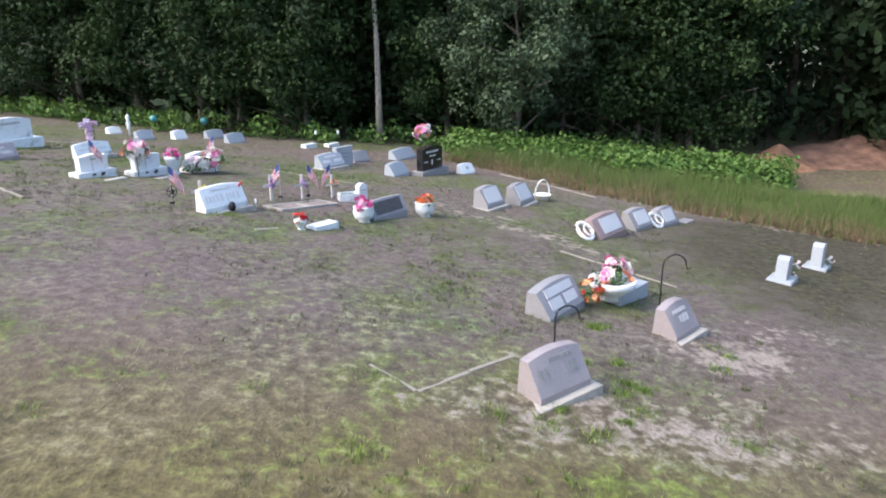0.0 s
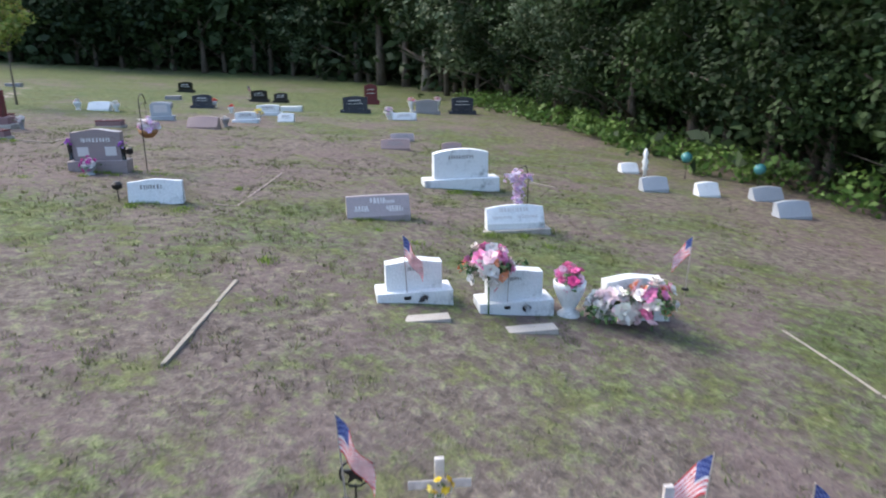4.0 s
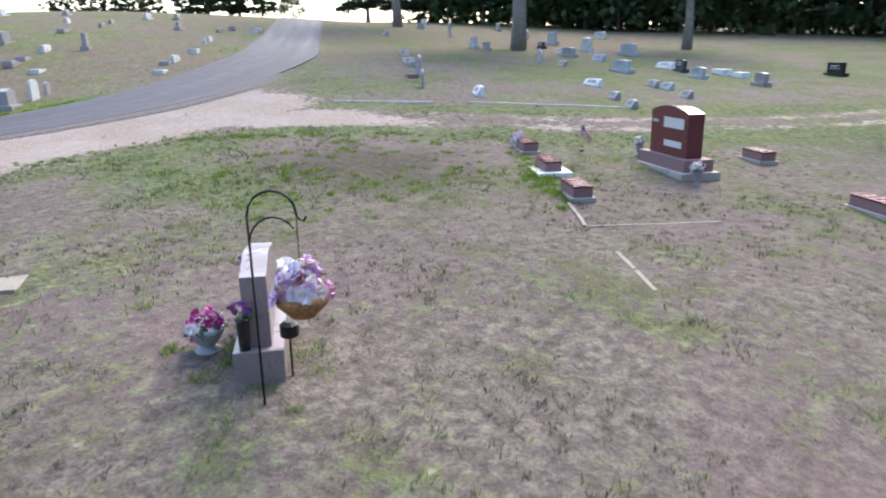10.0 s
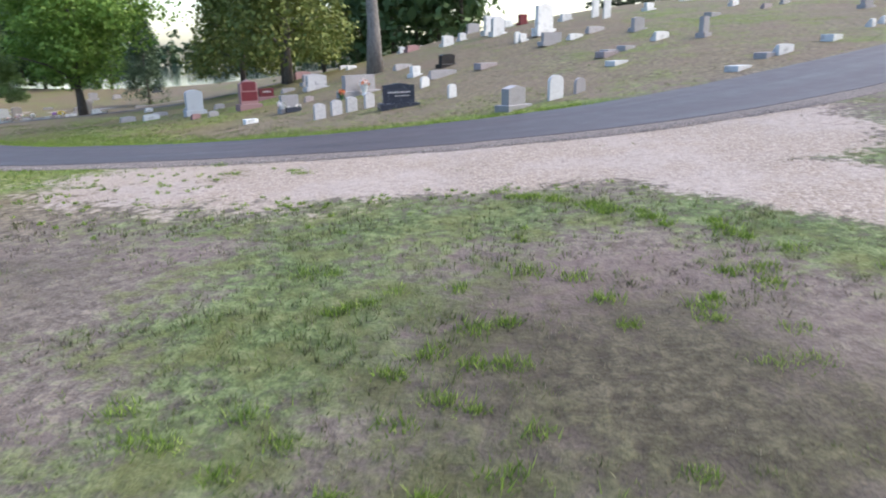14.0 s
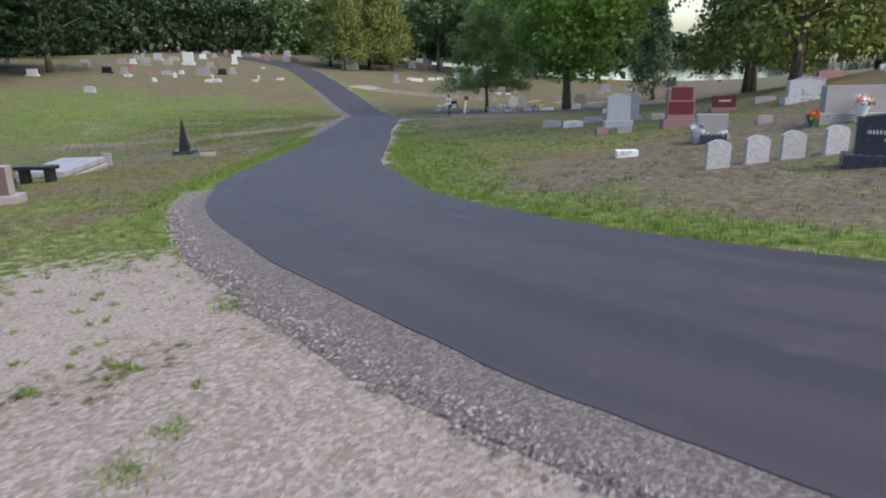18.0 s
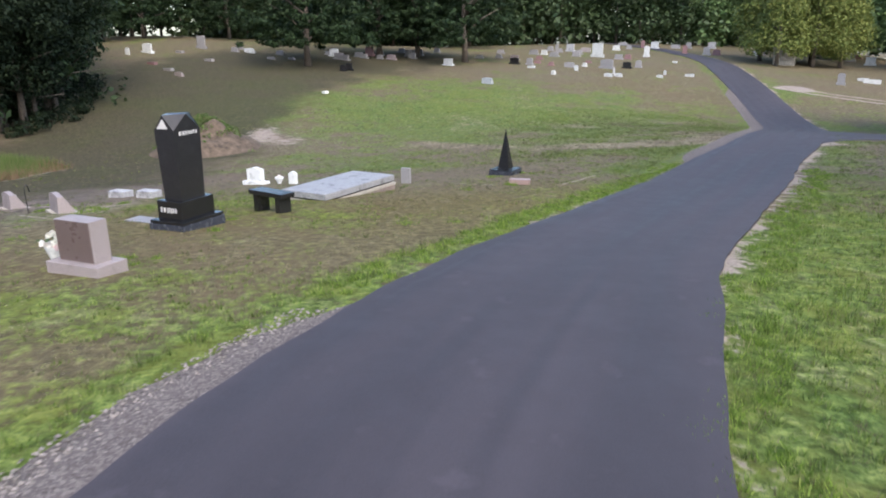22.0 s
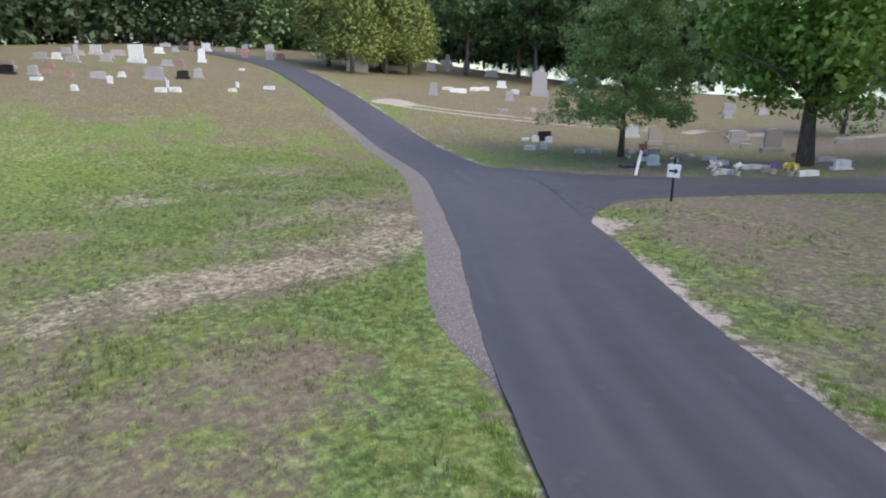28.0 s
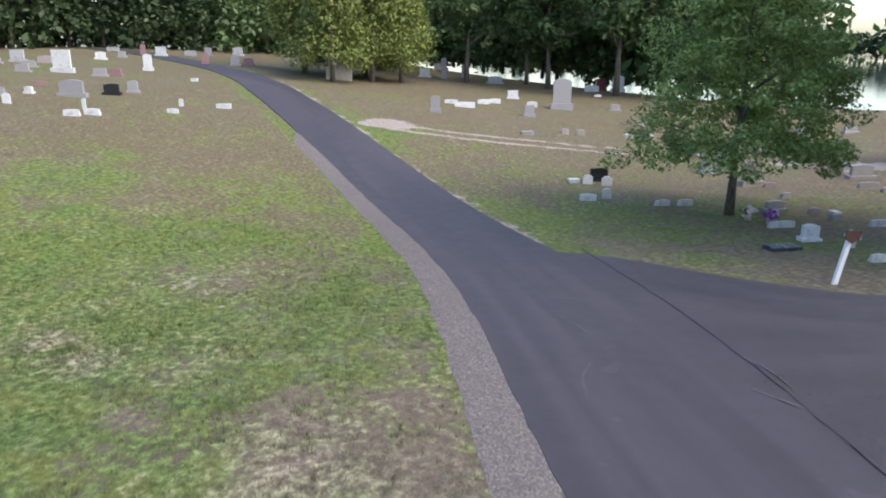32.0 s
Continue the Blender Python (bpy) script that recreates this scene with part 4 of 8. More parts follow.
def tree_meshes(kind, seed, tall, wide, low, leaf, bark, clumps=70, per=60, size=0.16, trunk=0.2, shape="round"):
    """Trunk with limbs, and crown, as two meshes."""
    rng = np.random.default_rng(seed)
    bm = bmesh.new()
    bend = rng.normal(size=(6, 2)) * 0.02 * tall
    top = tall * 0.82
    pts = [(bend[k][0] * k / 5, bend[k][1] * k / 5, top * k / 5 - 0.15) for k in range(6)]
    tube(bm, pts, [trunk * (1.25 if k == 0 else 1 - 0.16 * k) for k in range(6)], 9)
    tips = []
    for k in range(4 if shape == "cone" else 9):
        h = low + (top - low) * (0.02 + 0.9 * k / 9)
        ang = 2.4 * k + rng.uniform(-0.4, 0.4)
        reach = wide * rng.uniform(0.55, 0.85) * (1 - 0.45 * k / 9)
        s = Vector((0, 0, h))
        e = Vector((math.cos(ang) * reach, math.sin(ang) * reach, h + reach * rng.uniform(0.25, 0.7)))
        mid = s.lerp(e, 0.5) + Vector((0, 0, 0.08 * reach))
        tube(bm, [s, mid, e], [trunk * 0.42, trunk * 0.26, 0.02], 6)
        tips.append(e)
    wood = bpy.data.meshes.new("trunk")
    bm.to_mesh(wood)
    bm.free()
    wood.materials.append(bark)
    wood.shade_smooth()
    centres, radii = [], []
    mid, half = (low + tall) / 2, (tall - low) / 2
    for _ in range(clumps):
        if shape == "skirt":
            f = rng.uniform(0, 1) ** 1.25
            ang = rng.uniform(0, 2 * math.pi)
            rr = wide * (1 - f ** 1.8) ** 0.6 * (1 + 0.15 * math.sin(3 * ang + 1)) * rng.uniform(0.35, 1.0) + 0.15
            centres.append((rr * math.cos(ang), rr * math.sin(ang), low + (tall - low) * f + 0.5 * (1 - rr / wide)))
            radii.append(rng.uniform(0.4, 0.85))
        elif shape == "cone":
            f = rng.uniform(0, 1) ** 0.8
            ang, rr = rng.uniform(0, 2 * math.pi), wide * (1 - f) ** 0.75 * rng.uniform(0.55, 1.0) + 0.1
            centres.append((rr * math.cos(ang), rr * math.sin(ang), low + (tall - low) * f))
            radii.append(wide * (0.22 + 0.16 * (1 - f)) * rng.uniform(0.7, 1.2))
        else:
            u = rng.normal(size=3)
            u /= np.linalg.norm(u)
            f = rng.uniform(0.45, 0.95)
            lump = 1 + 0.18 * math.sin(3 * u[0] + seed) + 0.14 * math.sin(5 * u[1] + 2 * seed)
            squeeze = 1.0 if u[2] > -0.2 else 0.8
            centres.append((u[0] * wide * f * lump * squeeze, u[1] * wide * f * lump * squeeze, mid + u[2] * half * f))
            radii.append(wide * rng.uniform(0.16, 0.3))
    crown = fast_mesh("crown", leaf_cloud(rng, centres, radii, per, size, 0.6 if shape == "skirt" else 0.75), 4, leaf)
    return wood, crown


TREES = {
    "maple": tree_meshes("maple", 1, 9.4, 3.8, 2.1, MAPLE_LEAF, BARK, 300, 190, 0.07, 0.17, "skirt"),
    "oak": tree_meshes("oak", 2, 13.5, 6.0, 2.3, OAK_LEAF, BARK, 240, 130, 0.155, 0.3),
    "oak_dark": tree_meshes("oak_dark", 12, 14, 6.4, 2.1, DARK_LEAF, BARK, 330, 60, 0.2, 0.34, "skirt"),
    "oak_tall": tree_meshes("oak_tall", 3, 17, 5.2, 4.0, LEAF, BARK, 100, 32, 0.34, 0.32),
    "shore": tree_meshes("shore", 13, 16, 5.2, 4.0, SHORE_LEAF, BARK, 110, 40, 0.3, 0.3),
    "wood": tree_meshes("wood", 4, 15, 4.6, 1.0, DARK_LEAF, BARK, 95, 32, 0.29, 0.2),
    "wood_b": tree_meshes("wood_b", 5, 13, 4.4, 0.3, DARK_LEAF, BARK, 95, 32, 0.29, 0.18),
    "wood_grey": tree_meshes("wood_grey", 6, 10, 3.8, 0.8, GREY_LEAF, BARK, 90, 55, 0.2, 0.16),
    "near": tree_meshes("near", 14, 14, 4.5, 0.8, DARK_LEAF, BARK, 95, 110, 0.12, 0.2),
    "near_shadowed": tree_meshes("near_shadowed", 17, 14, 4.5, 0.8, SHADOWED_LEAF, BARK, 95, 110, 0.12, 0.2),
    "near_b": tree_meshes("near_b", 15, 12, 4.2, 0.3, LEAF, BARK, 95, 110, 0.115, 0.18),
    "near_grey": tree_meshes("near_grey", 16, 10, 3.8, 0.8, GREY_LEAF, BARK, 90, 130, 0.1, 0.16),
    "bare": tree_meshes("bare", 7, 15, 3.4, 6.5, DARK_LEAF, PALE_BARK, 70, 70, 0.22, 0.17),
    "cedar": tree_meshes("cedar", 8, 11.5, 3.4, 1.7, CEDAR_LEAF, BARK, 190, 80, 0.14, 0.22, "cone"),
    "spruce": tree_meshes("spruce", 9, 14, 3.2, 0.8, GREY_LEAF, BARK, 150, 70, 0.17, 0.2, "cone"),
    "sapling": tree_meshes("sapling", 10, 5.6, 1.55, 2.3, LIME_LEAF, BARK, 60, 60, 0.09, 0.05),
    "lone": tree_meshes("lone", 11, 17, 6.0, 6.2, LEAF, GREY_BARK, 120, 60, 0.28, 0.42),
}


def tree(kind, x, y, turn=0, size=1.0, label="", group=""):
    ob = thing("tree", x, y, turn, label or "leafy green tree standing on the lawn", "tree", group, 0.1)
    wood, crown = TREES[kind]
    mesh_part("trunk", wood, None, ob, at=pose(0, 0, 0) @ Matrix.Scale(size, 4))
    mesh_part("crown", crown, None, ob, at=pose(0, 0, 0) @ Matrix.Scale(size, 4))
    return ob


# single trees
tree("maple", 25.2, -37.6, 20, 1.0, "young maple with a grey-green crown beside the lane fork")
tree("oak", 15.4, -37.4, 80, 1.1, "broad dark green maple with a stout trunk")
tree("sapling", -37.8, 17.4, 0, 1.0, "slender sapling with lime-green and yellowing leaves")
tree("lone", -53.3, -7.8, 40, 1.0, "tall tree with a thick grey double trunk")
tree("lone", -54.6, -8.6, 200, 0.9, "tall tree with a thick grey trunk")
tree("lone", -65.5, -1.8, 100, 0.8, "tall tree with a straight bare trunk")
tree("lone", -61.5, -28, 10, 1.0, "tall tree on the crest of the hill")
tree("lone", -13.6, -22.6, 150, 0.95, "tall oak with a straight trunk among old graves")
for k, (x, y) in enumerate([(3, -41.5), (-5, -31.8), (-3, -36), (5, -46)]):
    tree("cedar", x, y, 70 * k, 1.15 + 0.1 * (k % 2), "broad cedar with olive-brown foliage and a pale trunk", "cedars")
for k, (x, y) in enumerate([(67.6, -47.4), (69.4, -53), (76.8, -50), (72, -50.5), (74, -55.5), (78, -58), (70, -57)]):
    tree("cedar", x, y, 50 * k, 1.0 + 0.12 * (k % 3), "broad cedar with olive-brown foliage and a pale trunk", "cedars")
for k, (x, y, big) in enumerate([(58.9, 7.6, 1.0), (70.4, 0.4, 1.05), (71.4, -4.2, 0.9), (66.6, -9.5, 1.0), (84, 21, 0.75), (90, 12, 0.95), (80, 31, 0.8), (90, 36, 0.9), (74, 36, 0.8), (95, 2, 1.0), (91, -12, 0.95), (102, -9, 1.0)]):
    tree("oak_dark", x, y, 47 * k, big, "dark shade tree on the slope above old graves", "slope trees")
for k, (x, y) in enumerate([(66, -71.3), (61.8, -70), (54, -71), (48, -74), (70, -66)]):
    tree("shore", x, y, 61 * k, 0.8 + 0.12 * (k % 3), "tall green tree by the lake shore", "shore trees")

tree("spruce", 21, -56, 30, 0.72, "blue-green spruce near the lake shore")
# clumps along the skyline of the hill to the south-west
for k, (bearing, far, big) in enumerate([(172, 96, 0.55), (169, 100, 0.5), (161, 100, 0.5), (158, 104, 0.55), (156, 108, 0.5), (151.6, 104, 0.85), (149.3, 106, 0.9), (139.5, 104, 0.85), (137, 104, 0.95), (134.5, 108, 0.9), (132, 106, 1.0)]):
    tree("oak_dark", -16.8 - far * math.sin(radians(bearing)), 20.7 + far * math.cos(radians(bearing)), 53 * k, big, "round green tree on the skyline of the hill", "skyline trees")
tree("spruce", -16.8 - 100 * math.sin(radians(145.4)), 20.7 + 100 * math.cos(radians(145.4)), 0, 0.62, "narrow dark spruce on the skyline of the hill", "skyline trees")

# the woods round the burial ground: front trees one by one
WOODS_NORTH = rounded([(-104, 14), (-92, 20), (-80, 30), (-68, 40), (-56, 45), (-42, 44), (-31, 41), (-23, 37.5), (-14, 33.8), (-8, 32.2), (-2.5, 32), (4, 33.6), (8, 32.6), (11, 31.4)], 6)
WOODS_EAST = rounded([(22, 27), (24, 24.5), (28.5, 22), (34, 21.5), (40, 23.5), (46, 26), (54, 32), (66, 40), (84, 46)], 5)


def plant_woods():
    rng = np.random.default_rng(21)
    kinds = ("wood", "wood_b", "wood_grey", "wood", "oak_tall", "wood_b")
    for line, every, group in ((WOODS_NORTH, 3.6, "northern woods"), (WOODS_EAST, 3.6, "eastern woods")):
        run = dense(line, every)
        n = len(run)
        for row, back in enumerate((0.8, 4.5)):
            for k, p in enumerate(run):
                way = (run[min(k + 1, n - 1)] - run[max(k - 1, 0)]).normalized()
                q = p + Vector((-way[1], way[0])) * (back + rng.uniform(-0.7, 1.2)) + way * rng.uniform(-1, 1)
                if row == 1 and k % 2 or (row == 0 and abs(q[0] + 2.9) < 2.6 and group[0] == "n"):
                    continue
                kind = kinds[int(rng.integers(len(kinds)))]
                if -32 < q[0] < 36 and row == 0:
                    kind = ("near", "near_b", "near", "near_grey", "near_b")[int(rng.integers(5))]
                    kind = kind if group[0] == "n" else "near_shadowed"
                tree(kind, q[0], q[1], rng.uniform(0, 360), rng.uniform(0.8, 1.15), "dark green tree at the edge of the woods", group)
    tree("bare", -2.9, 31.4, 30, 0.95, "slim pale-barked tree at the edge of the woods", "northern woods")
    tree("near_grey", 3.2, 30.4, 10, 0.95, "tree with silvery green leaves hanging over the weeds", "northern woods")
    tree("lone", -42.5, 44.8, 30, 0.8, "leaning tree trunk in the dark wood edge", "northern woods")
    # deeper woods and the far treelines, joined
    rng = np.random.default_rng(5)
    spots = []
    for line in (WOODS_NORTH, WOODS_EAST):
        for p in dense(line, 4.0):
            for back in (8, 13):
                spots.append((p[0] + rng.uniform(-2, 2) + (2 if line is WOODS_EAST else 0), p[1] + back + rng.uniform(-2, 2)))
    for a in np.arange(-60, 62, 4.0):
        spots += [(-104 + rng.uniform(-4, 4) - 0.1 * a, a), (-114 + rng.uniform(-4, 4), a + 2), (-124 + rng.uniform(-3, 3), a + 1), (-132 + rng.uniform(-3, 3), a + 3)]
    for a in np.arange(75, 135, 4.5):
        spots += [(a + 8, -66 - 0.2 * (a - 75) + rng.uniform(-4, 4)), (118 + rng.uniform(-5, 8), -60 + 1.5 * (a - 75))]
    for a in np.arange(-80, 34, 3.6):
        spots += [(114 + rng.uniform(-3, 3) + 0.1 * a, a), (122 + rng.uniform(-3, 3), a + 1.5)]
    for a in np.arange(-14, 2, 2.6):
        spots.append((a, -56 - 0.35 * (a + 14) + rng.uniform(-3, 3)))
    spots += [(92 + 0.5 * (a - 22) + rng.uniform(-2, 2), a) for a in np.arange(20, 60, 3.5)] + [(108 + rng.uniform(-3, 3), a) for a in np.arange(-30, 34, 3.2)]
    spots += [(x, 42 + rng.uniform(-2, 4)) for x in np.arange(10, 28, 3.5)]
    spots += [(x, 50 + rng.uniform(-2, 4)) for x in np.arange(8, 34, 5)] + [(x, 38.5 + rng.uniform(-1, 1)) for x in np.arange(12, 36, 2.4)] + [(x, 56 + rng.uniform(-3, 3)) for x in np.arange(10, 50, 3.5)]
    spots += [(x, -76 - 0.05 * x + rng.uniform(-3, 3)) for x in np.arange(42, 104, 3.2)] + [(x, -86 + rng.uniform(-3, 3)) for x in np.arange(46, 110, 3.4)]
    for line in (WOODS_NORTH, WOODS_EAST):
        for p in dense(line, 2.6):
            spots.append((p[0] + rng.uniform(-1, 1) + (1 if line is WOODS_EAST else 0), p[1] + 5 + rng.uniform(-1, 2)))
    spots += [(-88 - 0.6 * k + rng.uniform(-3, 3), -46 + 2.4 * k + rng.uniform(-3, 3)) for k in range(14)]
    far_shore = [(x, -385 + rng.uniform(-8, 8)) for x in np.arange(-200, 400, 11.0)]
    quads, deep, shore, stems = [], [], [], bmesh.new()
    for x, y in far_shore:
        c = np.array((x, y, 1.5)) + rng.normal(size=(16, 3)) * (4.6, 3.0, 4.4)
        quads.append(leaf_cloud(rng, c, np.full(16, 3.4), 12, 2.0))
        tube(stems, [(x, y, -6), (x, y, 6)], [0.3, 0.15], 5)
    for k, (x, y) in enumerate(spots):
        t, w, z = rng.uniform(12, 18) + (4 if x < -95 else -3.5 if y < -60 else 0), rng.uniform(3.6, 5.4), float(height(x, y))
        n = 42 if x > 60 else 30
        u = rng.normal(size=(n, 3))
        u /= np.linalg.norm(u, axis=1)[:, None]
        f = rng.uniform(0.25, 1, n)[:, None]
        open_row = x < -95 and -45 < y < 34
        c = np.array((x, y, z + t * (0.55 if open_row else 0.5))) + u * f * (w, w, t * (0.5 if open_row else 0.5))
        near, east = math.hypot(x, y - 8) < 62 and y > -40, x > 60
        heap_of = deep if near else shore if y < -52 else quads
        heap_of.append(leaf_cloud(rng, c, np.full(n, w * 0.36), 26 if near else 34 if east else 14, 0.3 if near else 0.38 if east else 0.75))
        low = np.array((x, y, z)) + np.stack([rng.normal(size=8) * 2.2, rng.normal(size=8) * 2.2, rng.uniform(0.4, 2.6 if near else 4.5, 8)], -1)
        if not (x < -95 and 20 < y < 34):
            heap_of.append(leaf_cloud(rng, low, np.full(8, 1.1 if near else 1.7), 16, 0.26 if near else 0.5))
        tube(stems, [(x, y, z - 0.3), (x + 0.2, y, z + t * 0.6)], [0.24, 0.1], 6)
    woods = tagged(new("woods"), "deep dark green woods behind the first trees", "woods", kind="stuff")
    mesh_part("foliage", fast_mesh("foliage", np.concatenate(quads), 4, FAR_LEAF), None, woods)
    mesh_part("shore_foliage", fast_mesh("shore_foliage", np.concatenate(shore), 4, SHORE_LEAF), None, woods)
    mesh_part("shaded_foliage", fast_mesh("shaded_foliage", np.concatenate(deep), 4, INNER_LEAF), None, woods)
    part("trunks", stems, BARK, woods, smooth=True)


plant_woods()


def undergrowth():
    """Vines and brambles that bank up along the woods, and the tall weeds before them."""
    rng = np.random.default_rng(8)
    for line, lo, hi, name in ((WOODS_NORTH, -34, 14, "northern"), (WOODS_EAST, 20, 80, "eastern")):
        cs, rs = [], []
        for p in dense(line, 0.55):
            if lo < p[0] < hi:
                for _ in range(3):
                    x, y = p[0] + rng.uniform(-0.8, 0.8), p[1] + rng.uniform(-2.0, 1.0)
                    r = rng.uniform(0.3, 0.75)
                    cs.append((x, y, float(height(x, y)) + r * rng.uniform(0.3, 1.1)))
                    rs.append(r)
        tagged(new("undergrowth", fast_mesh("undergrowth", leaf_cloud(rng, cs, rs, 42, 0.11), 4, VINE_LEAF if name == "northern" else SHADOWED_LEAF)), "green vines and brambles along the wood edge", "undergrowth", kind="stuff")
    # bank of vines to the north-east
    cs, rs = [], []
    for _ in range(700):
        t, w = rng.uniform(0, 1), rng.normal() * 1.1
        x, y = 0.8 + 12.0 * t + 0.5 * w, 30.2 - 4.6 * t + 0.9 * w
        r = rng.uniform(0.3, 0.7)
        cs.append((x, y, float(height(x, y)) + r * rng.uniform(0.2, 1.2)))
        rs.append(r)
    tagged(new("vine_bank", fast_mesh("vine_bank", leaf_cloud(rng, cs, rs, 48, 0.1), 4, VINE_LEAF)), "bright green vines heaped over the weedy bank", "vines", kind="stuff")
    # weeds
    n = 110000
    t, w = rng.uniform(0, 1, n), rng.uniform(0, 1, n)
    edge = np.array([(0.0, 26.4), (2.5, 23.6), (4.9, 20.9), (7.6, 18.7), (11.3, 17.0), (18, 14.2)])
    kk = t * 5
    i = np.minimum(kk.astype(int), 4)
    base = edge[i] + (edge[i + 1] - edge[i]) * (kk - i)[:, None]
    x, y = base[:, 0] + w * 3.2 + rng.normal(size=n) * 0.2, base[:, 1] + w * 5.5 + rng.normal(size=n) * 0.2
    z = height(x, y)
    h = rng.uniform(0.12, 0.5, n) * (0.6 + 0.7 * speckle(x, y, 1.2, 41)) * (0.55 + 0.75 * np.clip(w / 0.2, 0, 1))
    a = rng.uniform(0, 2 * math.pi, n)
    dx, dy = np.cos(a) * 0.014, np.sin(a) * 0.014
    lx, ly = rng.normal(size=n) * 0.15, rng.normal(size=n) * 0.15
    tri = np.stack([np.stack([x - dx, y - dy, z - 0.02], -1), np.stack([x + dx, y + dy, z - 0.02], -1), np.stack([x + lx, y + ly, z + h], -1)], 1)
    dead = w + 0.1 * rng.normal(size=n) + 0.12 * (speckle(x, y, 1.0, 54) - 0.5) < 0.1
    tagged(new("dead_weeds", fast_mesh("dead_weeds", tri[dead].reshape(-1, 3), 3, DRY_WEED)), "dead reddish-brown stalks at the foot of the weeds", "weeds", kind="stuff")
    tagged(new("tall_weeds", fast_mesh("tall_weeds", tri[~dead].reshape(-1, 3), 3, WEED)), "tall straw-green weeds along the field edge", "weeds", kind="stuff")


undergrowth()

# ---- kit for graves ----
def prism(bm, outline, y0, y1, bevel=0.0):
    """A plate with that outline in x and z, from y0 to y1."""
    a = [bm.verts.new((x, y0, z)) for x, z in outline]
    b = [bm.verts.new((x, y1, z)) for x, z in outline]
    n = len(a)
    new_faces = [bm.faces.new(a), bm.faces.new(b[::-1])]
    for k in range(n):
        new_faces.append(bm.faces.new((a[(k + 1) % n], a[k], b[k], b[(k + 1) % n])))
    if bevel:
        rim = {e for f in new_faces[:2] for e in f.edges}
        bmesh.ops.bevel(bm, geom=list(rim), offset=bevel, segments=2, affect="EDGES", profile=0.6)
    return bm


def block(bm, x0, x1, y0, y1, z0, z1, bevel=0.0):
    m = Matrix.LocRotScale(((x0 + x1) / 2, (y0 + y1) / 2, (z0 + z1) / 2), None, (x1 - x0, y1 - y0, z1 - z0))
    made = bmesh.ops.create_cube(bm, size=1, matrix=m)
    if bevel:
        es = {e for v in made["verts"] for e in v.link_edges}
        bmesh.ops.bevel(bm, geom=list(es), offset=bevel, segments=2, affect="EDGES", profile=0.6)
    return bm


def box_bm(*args):
    return block(bmesh.new(), *args)


def lathe(bm, profile, sides=14):
    rings = [[bm.verts.new((r * math.cos(2 * math.pi * k / sides), r * math.sin(2 * math.pi * k / sides), z)) for k in range(sides)] for r, z in profile]
    for lo, hi in zip(rings, rings[1:]):
        for k in range(sides):
            bm.faces.new((lo[k], lo[(k + 1) % sides], hi[(k + 1) % sides], hi[k]))
    bm.faces.new(rings[0][::-1])
    bm.faces.new(rings[-1])
    return bm


def top_line(w, h, style):
    """The outline of a headstone's face."""
    n = 12
    xs = [-w / 2 + w * k / n for k in range(n + 1)]
    if style == "serp":
        tops = [h - 0.1 * h + 0.1 * h * (0.5 + 0.5 * math.cos(2 * math.pi * x / w)) for x in xs]
    elif style == "oval":
        tops = [h - 0.13 * h * (2 * x / w) ** 2 for x in xs]
    elif style == "round":
        tops = [h - w * 0.28 * (1 - math.sqrt(max(0, 1 - (2 * x / w) ** 2))) for x in xs]
    elif style == "peak":
        tops = [h - 0.16 * h * abs(2 * x / w) for x in xs]
    else:
        tops = [h for _ in xs]
    return [(-w / 2, 0)] + list(zip(xs, tops)) + [(w / 2, 0)]


def bars(rng, w, h, lines, depth=0.004, upright=True):
    """Rows of small raised bars that stand for carved writing, in the plane y = 0."""
    bm = bmesh.new()
    for cx, cz, wide, tall in lines:
        x = -wide / 2
        while x < wide / 2 - tall * 0.3:
            step = tall * rng.uniform(0.35, 0.8)
            block(bm, cx + x, cx + min(x + step * 0.5, wide / 2), -depth, 0.001, cz - tall / 2 * rng.uniform(0.75, 1), cz + tall / 2 * rng.uniform(0.75, 1))
            x += step
    return bm


def slant_bm(w, h, d, lip=0.22, arc=0.1, bevel=0.0):
    """A marker with a leaning face, its top edge slightly arched."""
    bm = bmesh.new()
    n = 8
    rows = []
    for k in range(n + 1):
        x = -w / 2 + w * k / n
        t = h * (1 - arc * (2 * x / w) ** 2)
        rows.append([bm.verts.new(p) for p in ((x, 0, -0.04), (x, 0, lip * h), (x, d * 0.58, t), (x, d * 0.92, t * 0.99), (x, d, -0.04))])
    for a, b in zip(rows, rows[1:]):
        for k in range(5):
            bm.faces.new((a[k], b[k], b[(k + 1) % 5], a[(k + 1) % 5]))
    bm.faces.new(rows[0][::-1])
    bm.faces.new(rows[-1])
    bmesh.ops.recalc_face_normals(bm, faces=bm.faces)
    return bm


def face_pose(h, d, lip=0.22):
    """The leaning face's own frame: x along, z up the slope, y into the stone."""
    lean = math.degrees(math.atan2(d * 0.58, h * (1 - lip)))
    return pose(0, 0, lip * h, -lean, 0, 0), math.hypot(d * 0.58, h * (1 - lip))


STONE_WORDS = {"weathered_white_marble": "weathered white marble", "grey_granite": "grey granite", "mauve_granite": "mauve-grey granite", "pink_granite": "pink granite", "white_marble": "weathered white marble", "stained_marble": "grey stained marble", "blue_grey_granite": "blue-grey granite", "red_granite": "polished red granite", "rough_red_granite": "rough red granite", "black_granite": "polished black granite", "dark_blue_granite": "dark blue-grey granite", "brown_granite": "brown granite"}
PLAN_TURN = 54
rng_kit = np.random.default_rng(3)


